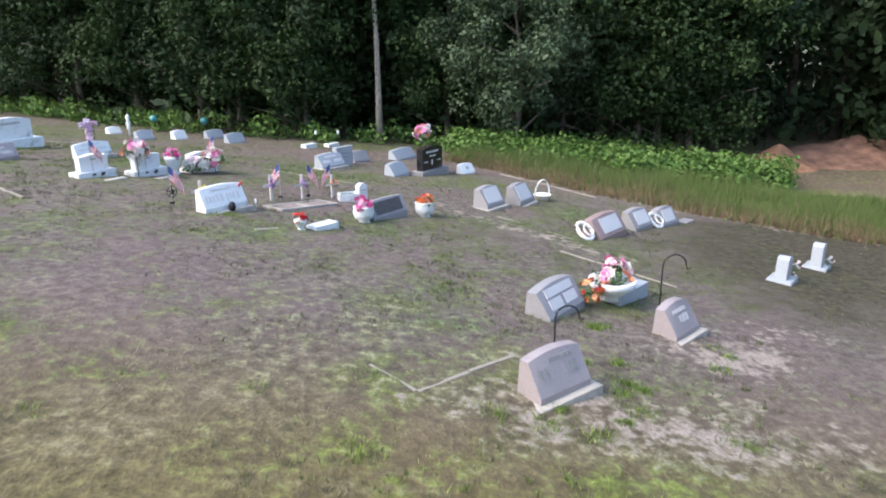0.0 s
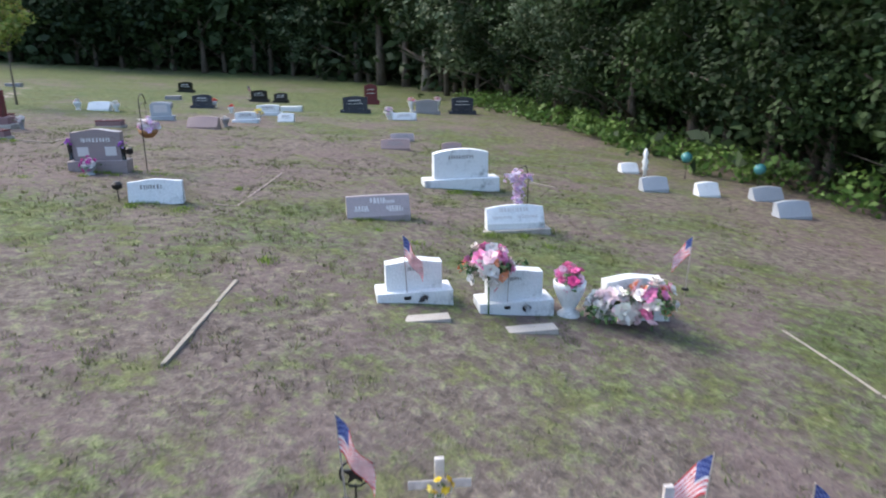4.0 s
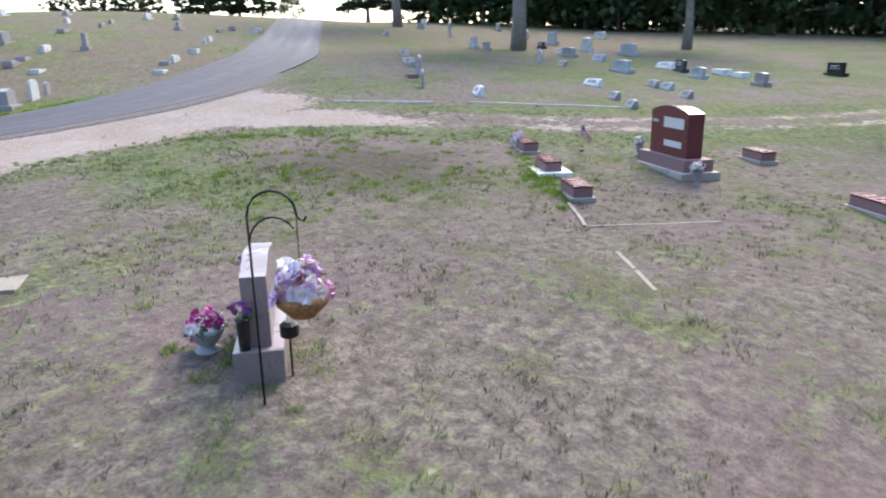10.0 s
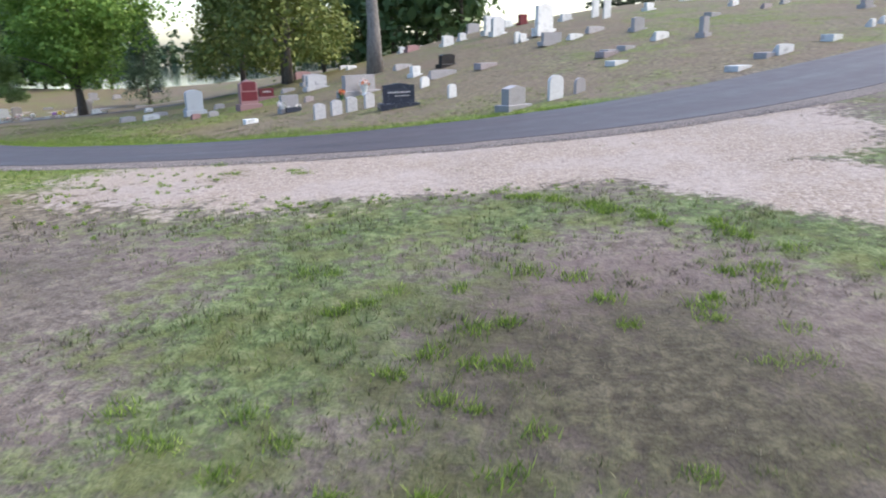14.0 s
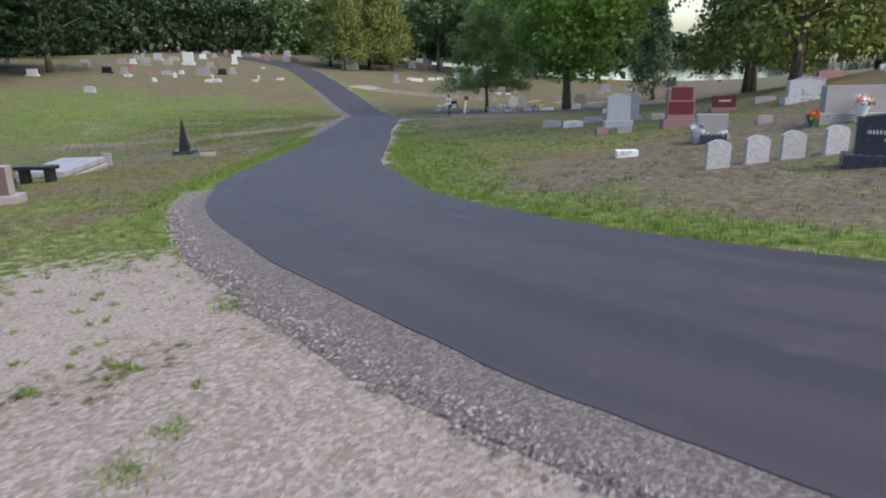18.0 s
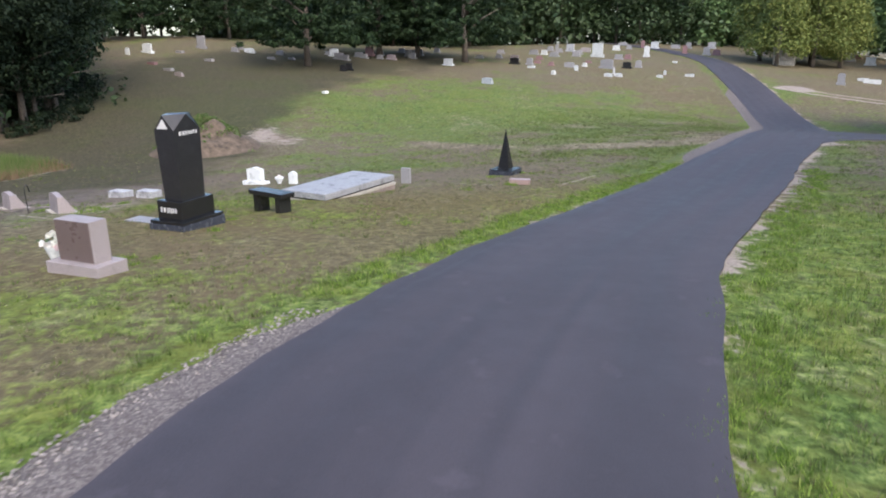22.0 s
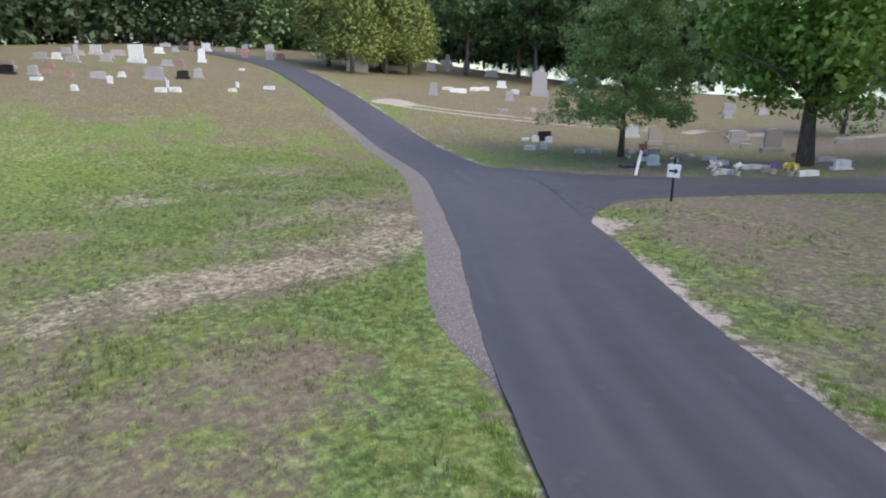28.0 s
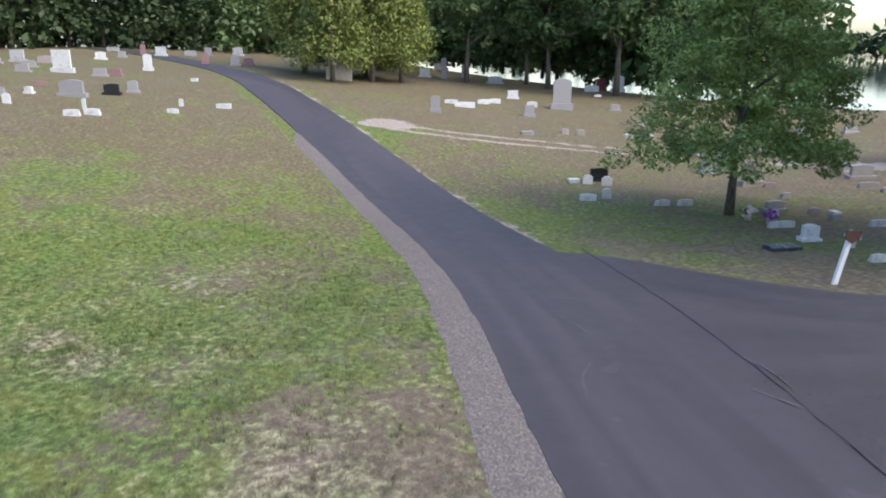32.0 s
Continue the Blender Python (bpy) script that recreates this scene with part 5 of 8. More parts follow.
def slant(x, y, yaw, w, h, mat, d=None, label="", footing=False, panels=(), lines=(), text=None, sink=0.03, arc=0.1, lip=0.22):
    d = d or 0.62 * h + 0.05
    ob = thing("slant_marker", x, y, yaw, label or f"{STONE_WORDS[mat.name]} slanted grave marker on the lawn", "gravestone", "graves", sink)
    up = 0.0
    if footing:
        up = 0.05
        part("footing", box_bm(-w / 2 - 0.1, w / 2 + 0.1, -0.1, d + 0.08, -0.08, up + 0.03, 0.012), CONCRETE, ob, "pale concrete footing")
    stone = part("stone", slant_bm(w, h, d, lip, arc), mat, ob, at=pose(0, 0, up))
    m, run = face_pose(h, d, lip)
    for px, pz, pw, ph in panels:
        part("inscription_panel", box_bm(px - pw / 2, px + pw / 2, -0.008, 0.005, run * pz - ph / 2, run * pz + ph / 2), PALE, stone, "pale smooth inscription panel", at=m)
    if lines:
        part("lettering", bars(rng_kit, w, h, [(a, b * run, c, e) for a, b, c, e in lines], 0.006), text or CARVED_DARK, stone, at=m)
    return ob


def wedge(x, y, yaw, w, h, d, mat, label, lines=()):
    """A marker with a leaning face and a sloping back that meet in a thin crest."""
    ob = thing("wedge_marker", x, y, yaw, label, "gravestone", "graves", 0.03)
    bm = prism(bmesh.new(), top_line(w, h, "serp"), 0, 1, 0.0)
    for v in bm.verts:
        f = v.co.z / h
        v.co.y = (0.1 * f) * (1 - v.co.y) + (d - (d - 0.17) * f) * v.co.y
    stone = part("stone", bm, mat, ob)
    part("lettering", bars(rng_kit, w, h, [(a, b * h, c, e) for a, b, c, e in lines], 0.006), CARVED_DARK, stone, at=pose(0, 0.0, 0, -math.degrees(math.atan2(0.1, h)), 0, 0))
    return ob


def upright(x, y, yaw, w, h, mat, d=0.2, base=None, style="serp", label="", panels=(), lines=(), text=None, base_mat=None, sink=0.03, face=None):
    """A tablet on a base. The base's front lower edge is at x, y."""
    ob = thing("headstone", x, y, yaw, label or f"{STONE_WORDS[mat.name]} upright headstone on a base", "gravestone", "graves", sink)
    bw, bh, bd = base or (w * 1.28, max(0.1, 0.2 * h), d + 0.18)
    part("base", box_bm(-bw / 2, bw / 2, 0, bd, -0.05, bh + sink, 0.012), base_mat or mat, ob)
    bm = prism(bmesh.new(), top_line(w, h - bh, style), 0, d, 0.012)
    in_y = (bd - d) / 2
    m = pose(0, in_y, bh + sink - 0.002)
    slab = part("tablet", bm, mat, ob, at=m)
    m = pose(0, -0.001, 0)
    th = h - bh
    if face:
        part("polished_face", prism(bmesh.new(), [(px * 0.93, 0.04 + pz * 0.9) for px, pz in top_line(w, th, style)], -0.004, 0.002), face, slab, at=m)
    for px, pz, pw, ph in panels:
        part("inscription_panel", box_bm(px - pw / 2, px + pw / 2, -0.007, 0.004, pz * th - ph / 2, pz * th + ph / 2), PALE, slab, "pale smooth inscription panel", at=m)
    if lines:
        part("lettering", bars(rng_kit, w, h, [(a, b * th, c, e) for a, b, c, e in lines], 0.006), text or CARVED, slab, at=m)
    return ob


def tablet(x, y, yaw, w, h, mat, d=0.09, style="round", label=""):
    ob = thing("tablet_stone", x, y, yaw, label or f"thin {STONE_WORDS[mat.name]} tablet standing in the grass", "gravestone", "graves", 0.05)
    part("stone", prism(bmesh.new(), top_line(w, h + 0.05, style), 0, d, 0.01), mat, ob)
    part("lettering", bars(rng_kit, w, h, [(0, h * 0.72, w * 0.6, h * 0.05), (0, h * 0.55, w * 0.5, h * 0.04)], 0.004), CARVED_DARK, ob)
    return ob


def flat_marker(x, y, yaw, w, d, h, mat, label="", footing=None, top=None):
    ob = thing("flat_marker", x, y, yaw, label or f"low {STONE_WORDS[mat.name]} marker block in the grass", "grave marker", "graves", 0.03)
    up = 0.0
    if footing:
        up = 0.03
        lap = 0.17 if footing is WHITE_PAINT else 0.05
        part("footing", box_bm(-w / 2 - lap, w / 2 + lap, -lap, d + lap, -0.05, up + 0.03, 0.01), footing, ob, "pale concrete footing")
    part("stone", box_bm(-w / 2, w / 2, 0, d, -0.03 + up, h + 0.03 + up, 0.014), mat, ob)
    if top:
        part("polished_top", box_bm(-w / 2 - 0.004, w / 2 + 0.004, -0.004, d + 0.004, h + up - 0.005, h + up + 0.036, 0.006), top, ob, "polished top face")
    return ob


# far stones, standing in the common rows
def stone_upright(x, y, w, h, mat):
    mat = OLD_WHITE if mat is WHITE and y < 4 else mat
    style = ("serp", "oval", "flat", "oval")[int(abs(x * 7 + y * 3)) % 4]
    w = min(w, 2.0)
    h = max(0.42, 0.94 * h)
    return upright(x, y, PLAN_TURN + 6 * math.sin(x * 3 + y), w * 0.8, h, mat, 0.2, (w, max(0.12, 0.2 * h), 0.4), style, lines=[(0, 0.68, w * 0.42, 0.07), (0, 0.45, w * 0.5, 0.04)], text=CARVED if mat in (BLACK, NAVY, RED, BROWN, RED_ROUGH) else CARVED_DARK)


def stone_slant(x, y, w, h, mat):
    mat = OLD_WHITE if mat is WHITE and y < 4 else mat
    w, h = min(w, 1.6), max(0.28, 0.85 * h)
    return slant(x, y, PLAN_TURN + 6 * math.sin(x * 3 + y), w, h, mat, lines=[(0, 0.62, w * 0.5, 0.06), (0, 0.38, w * 0.6, 0.035)])


def stone_tablet(x, y, w, h, mat):
    mat = OLD_WHITE if mat is WHITE and y < 4 else mat
    return tablet(x, y, PLAN_TURN + 8 * math.sin(x * 3 + y), min(w, 0.62), max(0.42, h), mat)


def stone_flat(x, y, w, h, mat):
    mat = OLD_WHITE if mat is WHITE and y < 4 else mat
    return flat_marker(x, y, PLAN_TURN, min(w, 1.1), 0.42, min(max(0.1, h), 0.22), mat)


# ---- flowers and other offerings ----
def petal(name, cols):
    """Cloth petals: every flower takes one colour, every petal its own shade."""
    m, nt, p = nodes_of(name)
    r = nt.nodes.new("ShaderNodeObjectInfo").outputs["Random"]
    col = ramp_of(nt, r, [(i / len(cols), c) for i, c in enumerate(cols)])
    nt.nodes[-1].color_ramp.interpolation = "CONSTANT"
    isle = nt.nodes.new("ShaderNodeNewGeometry").outputs["Random Per Island"]
    col = mix_of(nt, maths(nt, "MULTIPLY", isle, 0.3), col, mix_of(nt, 0.5, col, (0.25, 0.12, 0.12)))
    nt.links.new(col, p.inputs["Base Color"])
    p.inputs["Roughness"].default_value = 0.75
    p.inputs["Specular IOR Level"].default_value = 0.2
    return m


PETALS = {
    "pink": petal("pink_petals", [(0.75, 0.16, 0.38), (0.85, 0.35, 0.55), (0.7, 0.08, 0.28), (0.9, 0.6, 0.7)]),
    "orange": petal("orange_petals", [(0.62, 0.15, 0.05), (0.72, 0.27, 0.1), (0.5, 0.07, 0.05), (0.75, 0.38, 0.2)]),
    "white": petal("white_petals", [(0.75, 0.73, 0.7), (0.85, 0.83, 0.8), (0.8, 0.65, 0.68), (0.7, 0.72, 0.65)]),
    "mixed": petal("mixed_petals", [(0.8, 0.78, 0.75), (0.75, 0.25, 0.45), (0.85, 0.6, 0.65), (0.8, 0.76, 0.7), (0.8, 0.35, 0.2), (0.8, 0.76, 0.7)]),
    "pale_pink": petal("pale_pink_petals", [(0.82, 0.76, 0.8), (0.8, 0.45, 0.68), (0.85, 0.8, 0.82), (0.75, 0.55, 0.75), (0.84, 0.8, 0.78)]),
    "purple": petal("purple_petals", [(0.3, 0.08, 0.45), (0.45, 0.2, 0.6), (0.25, 0.05, 0.35), (0.55, 0.35, 0.7)]),
    "red": petal("red_petals", [(0.6, 0.03, 0.03), (0.75, 0.08, 0.07), (0.5, 0.02, 0.03), (0.8, 0.15, 0.12)]),
    "magenta": petal("magenta_petals", [(0.55, 0.03, 0.25), (0.8, 0.78, 0.76), (0.6, 0.08, 0.4), (0.85, 0.8, 0.8), (0.4, 0.05, 0.3)]),
    "lilac": petal("lilac_petals", [(0.72, 0.6, 0.78), (0.82, 0.74, 0.86), (0.65, 0.45, 0.7), (0.85, 0.6, 0.75)]),
    "yellow": petal("yellow_petals", [(0.8, 0.6, 0.05), (0.85, 0.75, 0.2), (0.8, 0.76, 0.6), (0.75, 0.5, 0.05)]),
}


def flower_mesh(seed, material):
    """A cupped bloom of two rings of petals, one unit wide, that opens upwards."""
    rng = np.random.default_rng(seed)
    quads = []
    for count, reach, rise in ((7, 0.5, 0.12), (5, 0.3, 0.26)):
        for k in range(count):
            a = 2 * math.pi * (k + rng.uniform(-0.2, 0.2)) / count
            out, across = np.array((math.cos(a), math.sin(a), 0)), np.array((-math.sin(a), math.cos(a), 0))
            r, up = reach * rng.uniform(0.85, 1.15), np.array((0, 0, rise * rng.uniform(0.7, 1.3)))
            quads += [out * 0.04, out * r * 0.6 + across * r * 0.42 + up, out * r + up * 1.1, out * r * 0.6 - across * r * 0.42 + up]
    return fast_mesh("flower", np.array(quads), 4, material)


BLOOMS = {name: [flower_mesh(k, mat) for k in range(3)] for name, mat in PETALS.items()}


def posy(parent, colour, at, wide, tall, seed=1, blooms=26, green=True):
    """Single blooms over a little foliage."""
    rng = np.random.default_rng(seed)
    for k in range(blooms):
        u = rng.normal(size=3)
        u[2] = abs(u[2]) if rng.uniform() < 0.75 else -0.4 * abs(u[2])
        u /= np.linalg.norm(u)
        c = u * (wide / 2, wide / 2, tall * 0.62) * rng.uniform(0.55, 1.0)
        face = Vector(u + 0.35 * rng.normal(size=3)).to_track_quat("Z", "Y").to_matrix().to_4x4()
        size = wide * rng.uniform(0.24, 0.38)
        mesh_part("flower", BLOOMS[colour][k % 3], None, parent, at=at @ Matrix.Translation(Vector(c)) @ face @ Matrix.Scale(size, 4))
    if green:
        k = max(6, blooms // 2)
        u = rng.normal(size=(k, 3)) * 0.26 * wide
        u[:, 2] = np.abs(u[:, 2]) * 0.5 - 0.05
        mesh_part("foliage", fast_mesh("foliage", leaf_cloud(rng, u, np.full(k, wide * 0.13), 12, wide * 0.06), 4, GREEN_STEM), None, parent, at=at)


def urn(x, y, colour, h=0.45, wide=0.36, mat=None, label="", round_bowl=False, seed=1, lift=0.0, bloom=1.0):
    ob = thing("flower_urn", x, y, 0, label or "white stone urn filled with flowers", "urn", "urns", 0.02 - lift)
    r = wide / 2
    if round_bowl:
        prof = [(r * 0.6, 0), (r * 0.62, 0.04 * h), (r * 0.45, 0.12 * h), (r * 0.85, 0.3 * h), (r, 0.6 * h), (r * 0.92, 0.88 * h), (r, 0.97 * h), (r * 0.9, h), (r * 0.8, 0.9 * h)]
    else:
        prof = [(r * 0.7, 0), (r * 0.7, 0.08 * h), (r * 0.35, 0.2 * h), (r * 0.6, 0.4 * h), (r * 0.95, 0.8 * h), (r, 0.97 * h), (r * 0.9, h), (r * 0.8, 0.9 * h)]
    part("urn", lathe(bmesh.new(), prof, 16), mat or WHITE, ob, smooth=True)
    posy(ob, colour, pose(0, 0, h), wide * 1.25 * bloom, wide * 0.9 * bloom, seed)
    return ob


def hook(x, y, h, reach, turn, label="black iron shepherd's hook standing in the grass"):
    ob = thing("shepherd_hook", x, y, turn, label, "plant hook", "", 0.05)
    pts = [(0, 0, 0), (0, 0, h - reach * 0.5)]
    for k in range(9):
        a = math.pi * (1 - k / 8)
        pts.append((reach / 2 + reach / 2 * math.cos(a), 0, h - reach * 0.5 + reach / 2 * math.sin(a)))
    pts += [(reach * 1.04, 0, h - reach * 0.62), (reach * 1.14, 0, h - reach * 0.66), (reach * 1.2, 0, h - reach * 0.56)]
    part("pole", tube(bmesh.new(), pts, [0.011] * len(pts), 6), IRON, ob, smooth=True)
    return ob


def flag(x, y, turn, lean, size=0.42, h=0.9, label="small stars-and-stripes flag on a wooden stick"):
    ob = thing("flag", x, y, turn, label, "flag", "grave flags", 0.05, lean)
    part("stick", tube(bmesh.new(), [(0, 0, 0), (0, 0, h)], [0.007, 0.006], 5), WOOD, ob)
    bm = bmesh.new()
    nx, nz = 10, 13
    wave = lambda u, v: (0.46 * size * u, 0.05 * math.sin(7 * u + 2 * v) * u + 0.1 * size * u, h - 0.01 - size * 0.58 * v - 0.7 * size * u ** 1.4)
    vs = [[bm.verts.new(wave(i / nx, j / nz)) for i in range(nx + 1)] for j in range(nz + 1)]
    for j in range(nz):
        for i in range(nx):
            f = bm.faces.new((vs[j][i], vs[j][i + 1], vs[j + 1][i + 1], vs[j + 1][i]))
            f.material_index = 2 if (i < 4 and j < 7) else j % 2
            if i < 4 and j < 7 and (i + j) % 2 == 1:
                f.material_index = 3
    me = bpy.data.meshes.new("cloth")
    bm.to_mesh(me)
    bm.free()
    for m in FLAG_CLOTHS:
        me.materials.append(m)
    mesh_part("cloth", me, None, ob, smooth=True)
    part("holder", lathe(bmesh.new(), [(0.05, 0.12), (0.055, 0.14), (0.05, 0.16)], 10), IRON, ob)
    return ob


FLAG_CLOTHS = (plain("flag_red", (0.55, 0.03, 0.05), 0.8), plain("flag_white", (0.75, 0.74, 0.73), 0.8), plain("flag_blue", (0.03, 0.05, 0.2), 0.8), plain("flag_star_blue", (0.12, 0.15, 0.32), 0.8))


def cross(x, y, yaw, h, colour, seed):
    ob = thing("wooden_cross", x, y, yaw, f"weathered wooden cross tied with {colour} cloth flowers", "cross", "crosses", 0.08)
    part("post", box_bm(-0.035, 0.035, -0.02, 0.02, 0, h + 0.06, 0.006), PALE_WOOD, ob)
    part("crossbar", box_bm(-0.23, 0.23, -0.028, -0.021, h * 0.66, h * 0.66 + 0.07, 0.003), PALE_WOOD, ob)
    posy(ob, colour, pose(0, -0.06, h * 0.72), 0.2, 0.2, seed, 12)
    return ob


def ring(x, y, yaw, r, label, mat=None, lift=0.02, lean=-48):
    ob = thing("wreath_ring", x, y, yaw, label, "wreath", "", -lift)
    pts = [(r * math.cos(a), 0, r * 1.15 + r * 1.15 * math.sin(a)) for a in np.linspace(0, 2 * math.pi, 15)]
    part("ring", tube(bmesh.new(), pts, [0.042] * 15, 7), mat or WHITE_PAINT, ob, at=pose(0, 0, 0, lean), smooth=True)
    part("inner_ring", tube(bmesh.new(), [(0.6 * a, -0.09, 0.25 * r + 0.6 * c) for a, b, c in pts], [0.02] * 15, 6), mat or WHITE_PAINT, ob, at=pose(0, 0, 0, lean), smooth=True)
    return ob


def kerb(x0, y0, x1, y1, wide=0.065, rise=0.02, label="low weathered concrete kerb line sunk in the grass", mat=None):
    """A plot's edge, in lengths with open joints."""
    a, b = Vector((x0, y0)), Vector((x1, y1))
    n = max(1, round((b - a).length / 0.85))
    ob = thing("plot_kerb", x0, y0, 0, label, "kerb")
    base = ob.matrix_world.translation
    turn = math.degrees(math.atan2(y1 - y0, x1 - x0))
    for k in range(n):
        p, q = a.lerp(b, k / n), a.lerp(b, (k + 1) / n)
        mid, run = (p + q) / 2, (q - p).length
        z0, z1 = float(height(*p)), float(height(*q))
        pitch = -math.degrees(math.atan2(z1 - z0, run))
        r = rise + 0.004 * math.sin(k * 2.3 + x0)
        part("kerb_stone", box_bm(-run / 2 + 0.012, run / 2 - 0.012, -wide / 2, wide / 2, -0.1, r, 0.01), mat or KERB, ob, at=pose(mid.x - base.x, mid.y - base.y, (z0 + z1) / 2 - base.z, 0, pitch, turn + 1.5 * math.sin(k * 5)))
    return ob

# ---- graves ahead of the start ----
slant(1.3, 6.6, 38, 0.78, 0.5, MAUVE, 0.36, "mauve granite slant marker with worn face on a concrete footing", True, [], [(0.05, 0.78, 0.36, 0.06), (-0.2, 0.48, 0.2, 0.14), (0.18, 0.48, 0.22, 0.14)], text=CARVED_DARK, arc=0.11, lip=0.2)
hook(1.32, 7.62, 0.74, 0.3, 10)
slant(3.4, 8.86, 44, 0.64, 0.49, MAUVE, 0.38, "mauve granite slant marker with pale worn face on a footing", True, [], [(-0.03, 0.72, 0.36, 0.06), (0.06, 0.45, 0.3, 0.12)], text=PALE, arc=0.14, lip=0.2)
hook(3.25, 9.72, 1.02, 0.36, 5)
slant(1.80, 9.31, 51, 1.01, 0.5, GREY, 0.44, "grey granite slant marker with three pale inscription panels", False, [(0, 0.74, 0.72, 0.13), (-0.2, 0.36, 0.32, 0.16), (0.2, 0.36, 0.32, 0.16)], [(0, 0.74, 0.5, 0.05), (-0.2, 0.38, 0.22, 0.03), (0.2, 0.38, 0.22, 0.03)], arc=0.12)
posy(thing("flower_bunch", 2.2, 9.82, 0, "bright orange cloth flowers beside a slant marker", "flowers"), "orange", pose(0, 0, 0.2), 0.38, 0.36, 4)
bowl = thing("flower_bowl", 2.62, 10.12, 50, "white stone bowl heaped with white and pink cloth flowers", "planter", "", -0.05)
part("bowl", lathe(bmesh.new(), [(0.14, 0), (0.12, 0.06), (0.2, 0.12), (0.36, 0.25), (0.38, 0.34), (0.34, 0.35), (0.3, 0.3)], 18), WHITE, bowl, smooth=True)
posy(bowl, "mixed", pose(0, 0, 0.4), 0.54, 0.46, 6, 36)
flat_marker(3.05, 10.35, 48, 0.95, 0.5, 0.2, BLUE, "low blue-grey granite marker beside a flower bowl")
slant(3.84, 14.95, 49, 1.2, 0.54, PINK, 0.5, "pink granite slant marker with a pale face", False, [(0.05, 0.5, 0.8, 0.36)], [(0, 0.7, 0.5, 0.05), (0, 0.4, 0.6, 0.04)])
ring(3.2, 14.42, 40, 0.2, "white heart-shaped wire wreath leaning by a marker")
slant(4.88, 16.2, 45, 0.8, 0.52, GREY, 0.45, "grey granite slant marker with a pale face", False, [(0.05, 0.5, 0.55, 0.34)], [(0, 0.68, 0.4, 0.05), (0, 0.4, 0.4, 0.03)])
slant(5.78, 16.95, 44, 0.78, 0.5, GREY, 0.42, "small grey granite slant marker", False, [(0.02, 0.5, 0.5, 0.32)], [(0, 0.65, 0.36, 0.05), (0, 0.4, 0.36, 0.03)])
ring(5.42, 16.62, 40, 0.19, "white wire wreath leaning between two markers")
flat_marker(6.5, 17.6, 48, 0.5, 0.3, 0.06, GREY)
for x, y, h, tilt in ((6.55, 12.55, 0.55, 14), (7.95, 13.9, 0.6, 4)):
    ob = thing("pillar_stone", x, y, 50, "pale blue-white marble pillar stone with small flowers at its foot", "gravestone", "pillar stones", 0.03, 0)
    part("base", box_bm(-0.26, 0.26, -0.2, 0.26, -0.05, 0.11, 0.012), BLUE, ob)
    part("pillar", prism(bmesh.new(), top_line(0.3, h - 0.1, "oval"), -0.1, 0.12, 0.015), BLUE, ob, at=pose(0, 0.02, 0.1, 0, tilt * 0.4, 0))
    posy(ob, "white", pose(0.16, -0.16, 0.3 if tilt > 10 else 0.15), 0.2, 0.3, 3, 10)
slant(1.32, 16.95, 50, 0.74, 0.54, GREY, 0.46, "pale grey granite slant marker with a smooth face", True, [(0, 0.5, 0.58, 0.4)], [(0, 0.72, 0.4, 0.05)])
slant(2.21, 17.85, 56, 0.78, 0.56, GREY, 0.46, "pale grey granite slant marker on a wide footing", True, [(0, 0.5, 0.6, 0.42)], [(0, 0.72, 0.4, 0.05)])
basket = thing("wicker_basket", 2.75, 18.9, 30, "white wicker basket with a tall round handle", "basket")
part("body", lathe(bmesh.new(), [(0.16, 0), (0.24, 0.16), (0.26, 0.18), (0.22, 0.16), (0.14, 0.04)], 14), WHITE_PAINT, basket, smooth=True)
part("handle", tube(bmesh.new(), [(0.25 * math.cos(a), 0, 0.17 + 0.42 * math.sin(a)) for a in np.linspace(0, math.pi, 12)], [0.02] * 12, 6), WHITE_PAINT, basket, smooth=True)
upright(-0.25, 22.1, 56, 1.12, 0.95, BLACK, 0.24, (1.5, 0.18, 0.5), "serp", "polished black granite headstone on a grey granite base", (), [(0, 0.76, 0.7, 0.08), (0, 0.58, 0.34, 0.06), (-0.36, 0.36, 0.22, 0.03), (0.36, 0.36, 0.22, 0.03), (0, 0.32, 0.14, 0.18)], base_mat=GREY)
posy(thing("flower_ball", -0.7, 23.0, 0, "ball of pink and white flowers on a stand behind a headstone", "flowers"), "mixed", pose(0, 0, 1.25), 0.62, 0.5, 7, 40)
stand = part("stand", tube(bmesh.new(), [(0, 0, -0.1), (0, 0, 1.3)], [0.015, 0.012], 6), IRON, [o for o in scene.objects if o.name.startswith("flower_ball")][-1])
slant(-1.3, 21.2, 60, 0.82, 0.46, BLUE, 0.4)
slant(-1.4, 25.8, 58, 1.25, 0.44, BLUE, 0.4)
slant(0.85, 22.95, 48, 0.64, 0.38, WHITE, 0.3, "small white marble marker with a dark emblem", False, (), [(0, 0.5, 0.1, 0.12)])
slant(-3.5, 21.8, 51, 0.96, 0.46, BLUE, 0.4, "blue-grey granite slant marker with pale panels", True, [(0, 0.72, 0.48, 0.08), (-0.22, 0.35, 0.3, 0.1), (0.22, 0.35, 0.3, 0.1)], [(0, 0.72, 0.34, 0.04)])
tablet(-3.3, 22.9, 52, 0.75, 0.62, BLUE, 0.2, "flat", "pale blue-grey upright stone behind a slant marker")
slant(-2.86, 24.01, 45, 0.66, 0.44, GREY, 0.3)
frame_stone = slant(-1.14, 14.43, 53, 1.09, 0.48, GREY, 0.3, "grey granite slant marker with a dark bronze plate", False, (), (), lip=0.3, arc=0.05)
fm, frun = face_pose(0.48, 0.3, 0.3)
